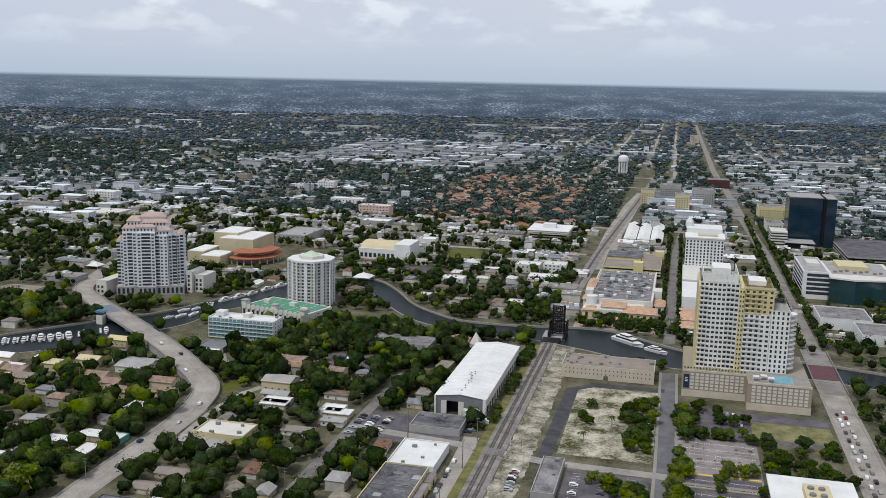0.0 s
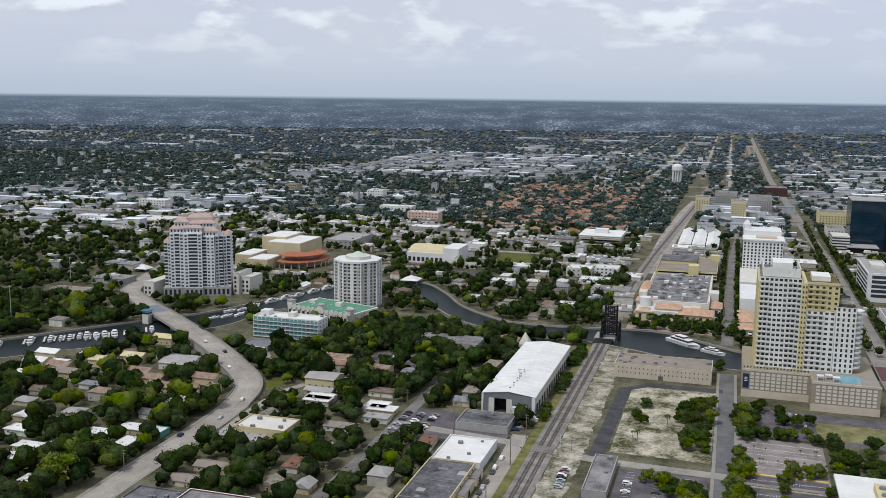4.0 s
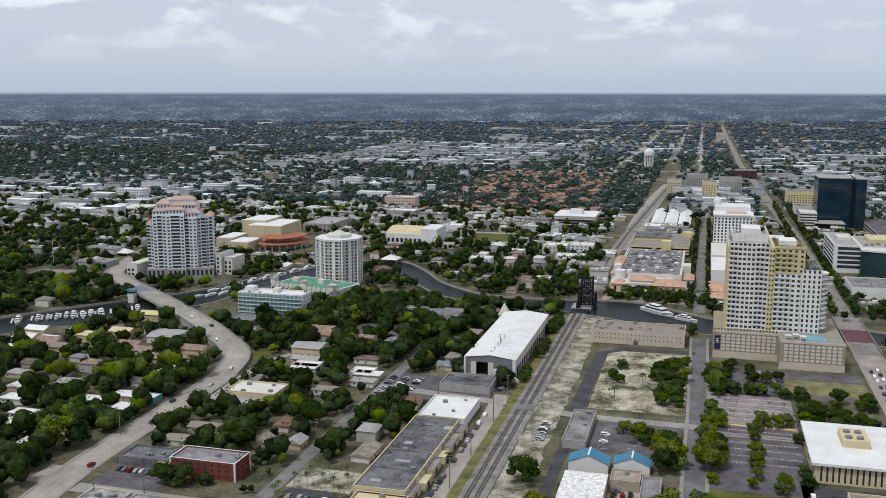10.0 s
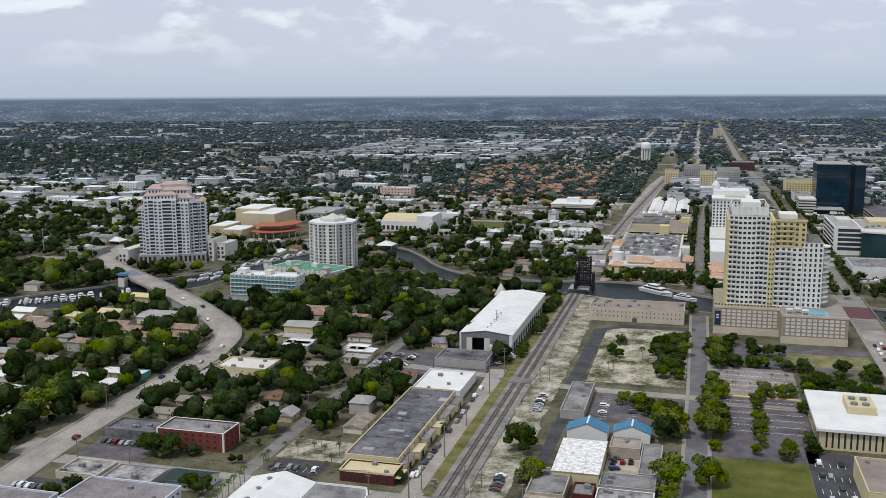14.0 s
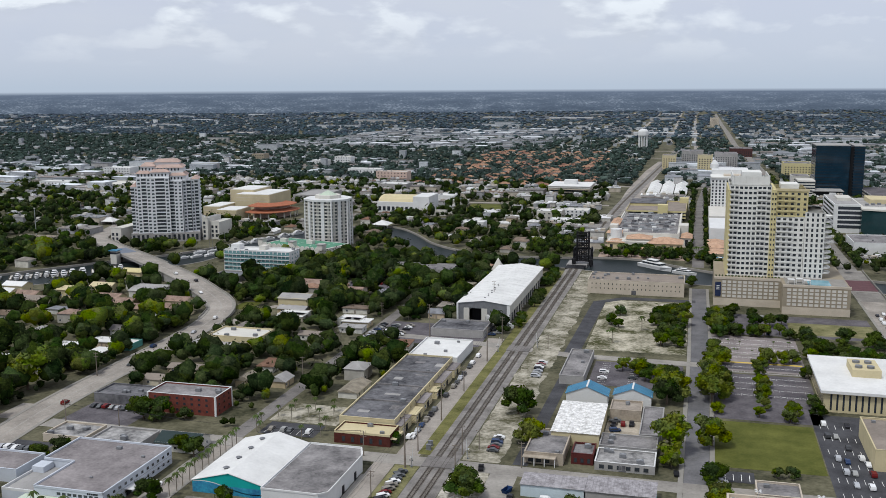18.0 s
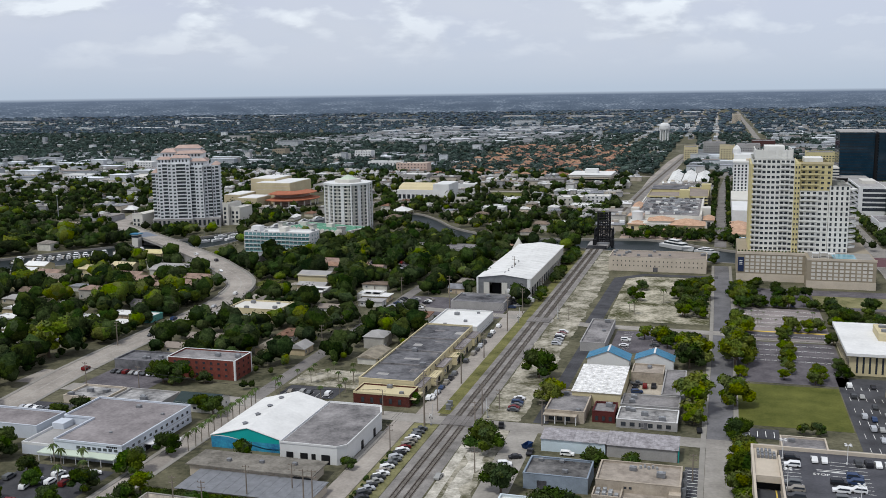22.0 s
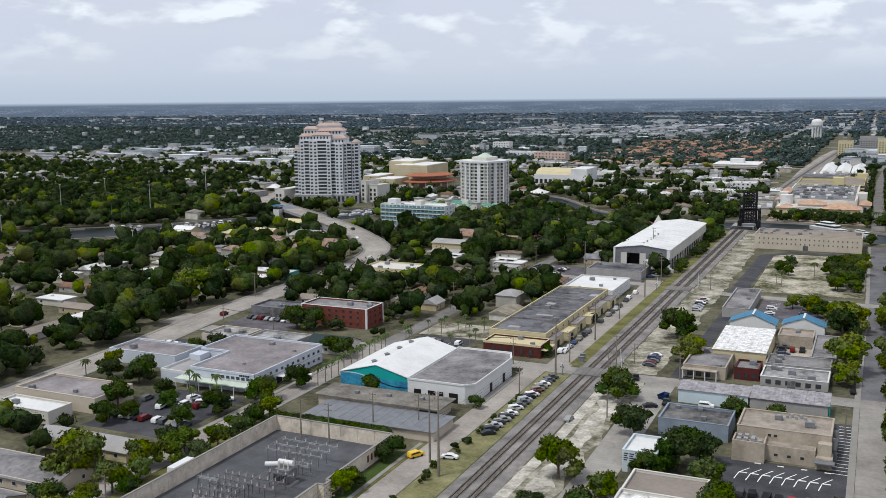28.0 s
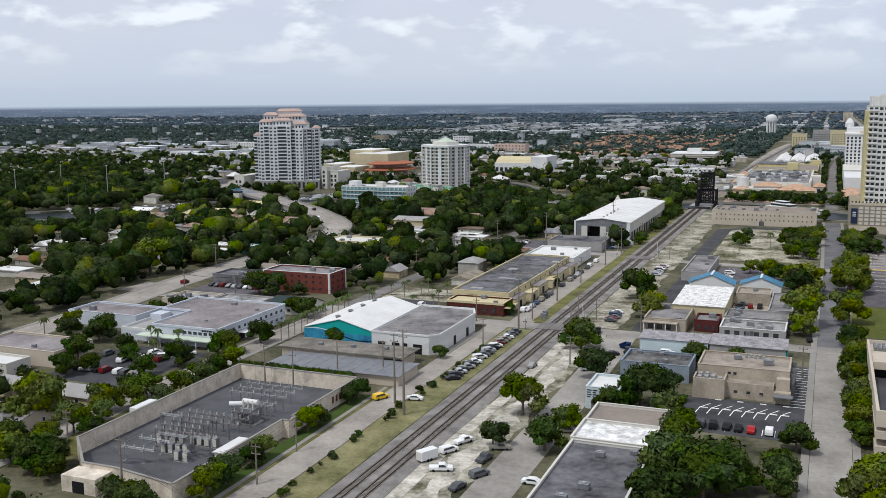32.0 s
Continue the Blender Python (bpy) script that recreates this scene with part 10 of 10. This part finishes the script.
# ---- the wide town ----
def town(name, rects, label, clutter=0, wall=M_TOWNWALL, roof=M_TOWNROOF):
    """Far low buildings in one mesh: x, y, width, depth, height, turn."""
    vs, fs, mi = [], [], []
    for x, y, w, d, h, t in rects:
        c, s = math.cos(t), math.sin(t)
        k = len(vs)
        for z, e in ((0, 0), (h, 0)):
            for a, b in ((-w, -d), (w, -d), (w, d), (-w, d)):
                vs.append((x + (a * c - b * s) / 2, y + (a * s + b * c) / 2, z))
        fs += [(k, k + 1, k + 5, k + 4), (k + 1, k + 2, k + 6, k + 5), (k + 2, k + 3, k + 7, k + 6), (k + 3, k, k + 4, k + 7)]
        mi += [0] * 4
        k = len(vs)
        w, d = w + 0.8, d + 0.8
        for z in (h, h + 0.5):
            for a, b in ((-w, -d), (w, -d), (w, d), (-w, d)):
                vs.append((x + (a * c - b * s) / 2, y + (a * s + b * c) / 2, z))
        fs += [(k + 4, k + 5, k + 6, k + 7), (k, k + 1, k + 5, k + 4), (k + 1, k + 2, k + 6, k + 5), (k + 2, k + 3, k + 7, k + 6), (k + 3, k, k + 4, k + 7)]
        mi += [1] * 5
        for q in range(clutter if w > 12 else clutter // 2):
            a, b, e = ((q * 0.37 + x * 0.13) % 1 - 0.5) * w * 0.8, ((q * 0.61 + y * 0.17) % 1 - 0.5) * d * 0.8, 0.7 + (q * 0.7) % 1.5
            k = len(vs)
            for z in (h + 0.5, h + 0.5 + e):
                for ea, eb in ((-e, -e), (e, -e), (e, e), (-e, e)):
                    vs.append((x + (a + ea) * c - (b + eb) * s, y + (a + ea) * s + (b + eb) * c, z))
            fs += [(k + 4, k + 5, k + 6, k + 7), (k, k + 1, k + 5, k + 4), (k + 1, k + 2, k + 6, k + 5), (k + 3, k, k + 4, k + 7)]
            mi += [0] * 4
    me = raw_mesh(vs, fs, wall, roof)
    me.polygons.foreach_set("material_index", mi)
    return tagged(new(name, me), label, "buildings", kind="stuff")


rects = []
for k in range(2000):
    x, y = rs.uniform(-1300, 500), rs.uniform(780, 1350)
    if is_free(x, y, 8) and not (-320 < x < -95 and y < 850) and not (x < -500 and y < 1090 and rs.rand() < 0.85):
        w, d = (rs.uniform(9, 18), rs.uniform(8, 13)) if rs.rand() < 0.75 else (rs.uniform(18, 40), rs.uniform(14, 26))
        rects.append((x, y, w, d, rs.uniform(3, 8), rs.normal(0, 0.03)))
        take(x - w / 2, x + w / 2, y - d / 2, y + d / 2)
town("low_town", rects, "low flat-roofed buildings of the town", 5)
near_woods = scatter(-262, -150, 385, 500, 35, 3.2, 5.4, 0.8) + scatter(-352, -282, 380, 446, 130, 3.6, 5.8, 0.5) + scatter(-330, -280, 450, 505, 40, 2.5, 5.0, 1) + scatter(-330, -100, 340, 730, 2700, 1.8, 5.9, 1) + scatter(-640, -262, 80, 720, 5300, 2.4, 6.2, 1) + scatter(-300, -145, 545, 735, 900, 3.0, 5.6, 1) + scatter(-262, -120, 70, 235, 260, 1.6, 4.0, 1) + scatter(-560, -300, 640, 860, 700, 2.6, 4.6, 1)
crowd("woods", [s for i, s in enumerate(near_woods) if i % 9], M_LEAFWOOD, 60, "dense dark green trees between houses", fineness=2)
crowd("young_trees", near_woods[::9], M_LEAFLIGHT, 60, "bright green young trees among the woods", fineness=2)
rows_ = [(x + rs.uniform(-1, 1), y + rs.uniform(-2, 2), rs.uniform(2.2, 3.6), rs.uniform(5, 8)) for x in (-6, 8) for y in range(768, 1300, 7)] + [(x + rs.uniform(-1, 1), y, rs.uniform(2.8, 4.6), rs.uniform(6, 10)) for x in (101.6, 118.4) for y in range(775, 1500, 6)]
rows_ += [(x + rs.uniform(-1.5, 1.5), y + rs.uniform(-2, 2), rs.uniform(2.6, 4.4), rs.uniform(6, 9.5)) for x in (-106, -112) for y in range(792, 1040, 5)]
mid_woods = rows_ + scatter(-122, -98, 792, 1010, 170, 2.2, 4.2, 1) + scatter(-330, -98, 782, 985, 620, 2.4, 4.8, 1) + scatter(-1300, -110, 780, 1350, 8000, 2.8, 5.2, 1) + scatter(-1300, -620, 80, 800, 6000, 3, 5.6, 1) + scatter(120, 520, 420, 1350, 3600, 3, 5.2, 1) + scatter(-75, 110, 735, 1350, 420, 2.5, 4.2, 1)
crowd("woods", [s for i, s in enumerate(mid_woods) if i % 14], M_LEAFWOOD, 30, "dark green trees of the wider suburb", 0.4)
crowd("young_trees", mid_woods[::14], M_LEAFLIGHT, 30, "bright green trees of the wider suburb", 0.4)
estate = []
for k in range(330):
    x, y = rs.uniform(-950, -370), rs.uniform(2080, 2950)
    estate.append((round(x / 60) * 60 + rs.uniform(-6, 6), round(y / 45) * 45 + rs.uniform(-5, 5), rs.uniform(28, 56), rs.uniform(18, 36), rs.uniform(5, 8), 0))
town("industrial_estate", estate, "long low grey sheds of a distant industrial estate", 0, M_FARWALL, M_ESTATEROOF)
far = []
for k in range(46):
    far.append((rs.uniform(-40, 84), rs.uniform(1400, 1790), rs.uniform(14, 38), rs.uniform(12, 26), rs.uniform(4, 12), 0.0))
for k in range(60):
    far.append((rs.uniform(-1250, -780), rs.uniform(1120, 1480), rs.uniform(16, 45), rs.uniform(12, 24), rs.uniform(5, 14), rs.normal(0, 0.03)))


def avenue_x(y):
    """Where the long avenue lies at y, north of the river."""
    return float(np.interp(y, (1200, 1530, 1930, 2320, 3500, 4800), (108, 98, 90, 78, 71, 66)))


for k in range(150):
    y = rs.uniform(1400, 2500)
    far.append((avenue_x(y) + rs.uniform(30, 520), y, rs.uniform(16, 55), rs.uniform(12, 30), rs.uniform(4, 9), rs.normal(0, 0.03)))
retail = []
for k in range(46):
    y = 2500 * (5600 / 2500) ** rs.rand()
    x, w = rs.uniform(-1.0, 0.3) * y, rs.uniform(60, 190)
    if abs(x - avenue_x(y)) > w / 2 + 15 and not (-950 < x < -370 and y < 2950):
        retail.append((x, y, w, rs.uniform(22, 50), rs.uniform(6, 10), rs.normal(0, 0.03)))
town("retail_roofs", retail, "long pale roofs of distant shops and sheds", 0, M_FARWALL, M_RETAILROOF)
ys = 1340 * np.exp(rs.uniform(0, math.log(5600 / 1340), 7400))
xs = rs.uniform(-1.2, 0.34, 7400) * ys
for x, y in zip(xs, ys):
    if abs(x - avenue_x(y)) < 20 or (x + 70) ** 2 < 900 and y < 2300 or (-400 < x < -130 and 1290 < y < 1960) or (-950 < x < -370 and 2080 < y < 2950):
        continue
    if x < -450 and y < 2700 and rs.rand() < 0.4:
        continue
    m = noise.noise((x * 0.0016, y * 0.0016, 9))
    big_ = m > 0.15
    far.append((x, y, rs.uniform(22, 60) if big_ and rs.rand() < 0.4 else rs.uniform(8, 16), rs.uniform(15, 32) if big_ and rs.rand() < 0.3 else rs.uniform(7, 11), rs.uniform(3.2, 5.5) if rs.rand() < 0.97 else rs.uniform(8, 16), rs.normal(0, 0.04)))
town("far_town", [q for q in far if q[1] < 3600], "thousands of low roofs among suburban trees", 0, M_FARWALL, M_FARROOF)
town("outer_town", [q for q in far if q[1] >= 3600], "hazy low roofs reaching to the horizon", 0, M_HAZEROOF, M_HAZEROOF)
orange = []
for k in range(250):
    y = rs.uniform(1290, 1950)
    x = rs.uniform(-385, -140) + (y - 1290) * -0.03
    orange.append((x, y))
bm = bmesh.new()
for x, y in orange:
    w, d, h = rs.uniform(10, 20), rs.uniform(9, 12), rs.uniform(5, 7)
    lo = [bm.verts.new(p) for p in ((x - w / 2, y - d / 2, h), (x + w / 2, y - d / 2, h), (x + w / 2, y + d / 2, h), (x - w / 2, y + d / 2, h))]
    a, b = bm.verts.new((x - w / 2 + d / 2, y, h + 2.6)), bm.verts.new((x + w / 2 - d / 2 + 0.1, y, h + 2.6))
    bm.faces.new((lo[0], lo[1], b, a)), bm.faces.new((lo[2], lo[3], a, b)), bm.faces.new((lo[1], lo[2], b)), bm.faces.new((lo[3], lo[0], a)), bm.faces.new(lo[::-1])
    v = box(bm, x - w / 2 + 0.6, x + w / 2 - 0.6, y - d / 2 + 0.6, y + d / 2 - 0.6, 0, h - 0.01, 1)
tagged(new("terracotta_estate", mesh_of(bm, mat("estate_tiles", (0.20, 0.10, 0.066), 0.9, 0.25, 0.3, 3.0, island=0.3, other=(0.28, 0.165, 0.115)), M_TOWNWALL)), "estate of houses under orange tiled roofs", "buildings", kind="stuff")
ys = 1340 * np.exp(rs.uniform(0, math.log(5800 / 1340), 34000))
xs = rs.uniform(-1.25, 0.36, 34000) * ys
fw = []
for x, y in zip(xs, ys):
    if abs(x - avenue_x(y)) < 17 or (x + 70) ** 2 < 350 and y < 2300:
        continue
    if (-950 < x < -370 and 2080 < y < 2950 and rs.rand() < 0.45) or (-60 < x < 88 and 1340 < y < 1830 and rs.rand() < 0.75):
        continue
    if min(abs(x - q + 10) for q in (-6, -70, -170, -290, -420, -560, 230)) < 9 and y > 1900 or noise.noise((x * 0.0016, y * 0.0016, 9)) > 0.25 and rs.rand() < 0.5:
        continue
    r = rs.uniform(5, 12) * (0.8 + y / 5000)
    fw.append((x, y, r * (0.66 if y < 2500 else 0.74 if y < 3700 else 1), rs.uniform(6, 11)))
for k in range(420):
    fw.append((rs.uniform(-400, -130), rs.uniform(1280, 1960), rs.uniform(3, 5.5), rs.uniform(7, 10)))
crowd("far_woods", [s for s in fw if s[1] < 2500], M_CANOPYMID, 8, "dark green trees, slightly haze-tinted, among the roofs of the suburbs", 1.3)
crowd("far_woods", [s for s in fw if 2500 <= s[1] < 3700], M_CANOPY, 4, "trees of the outer suburbs, blue haze in their colour", 1.5)
crowd("far_woods", [s for s in fw if s[1] >= 3700], M_FARCANOPY, 0, "tree canopy of the far suburbs, blue haze in its colour")
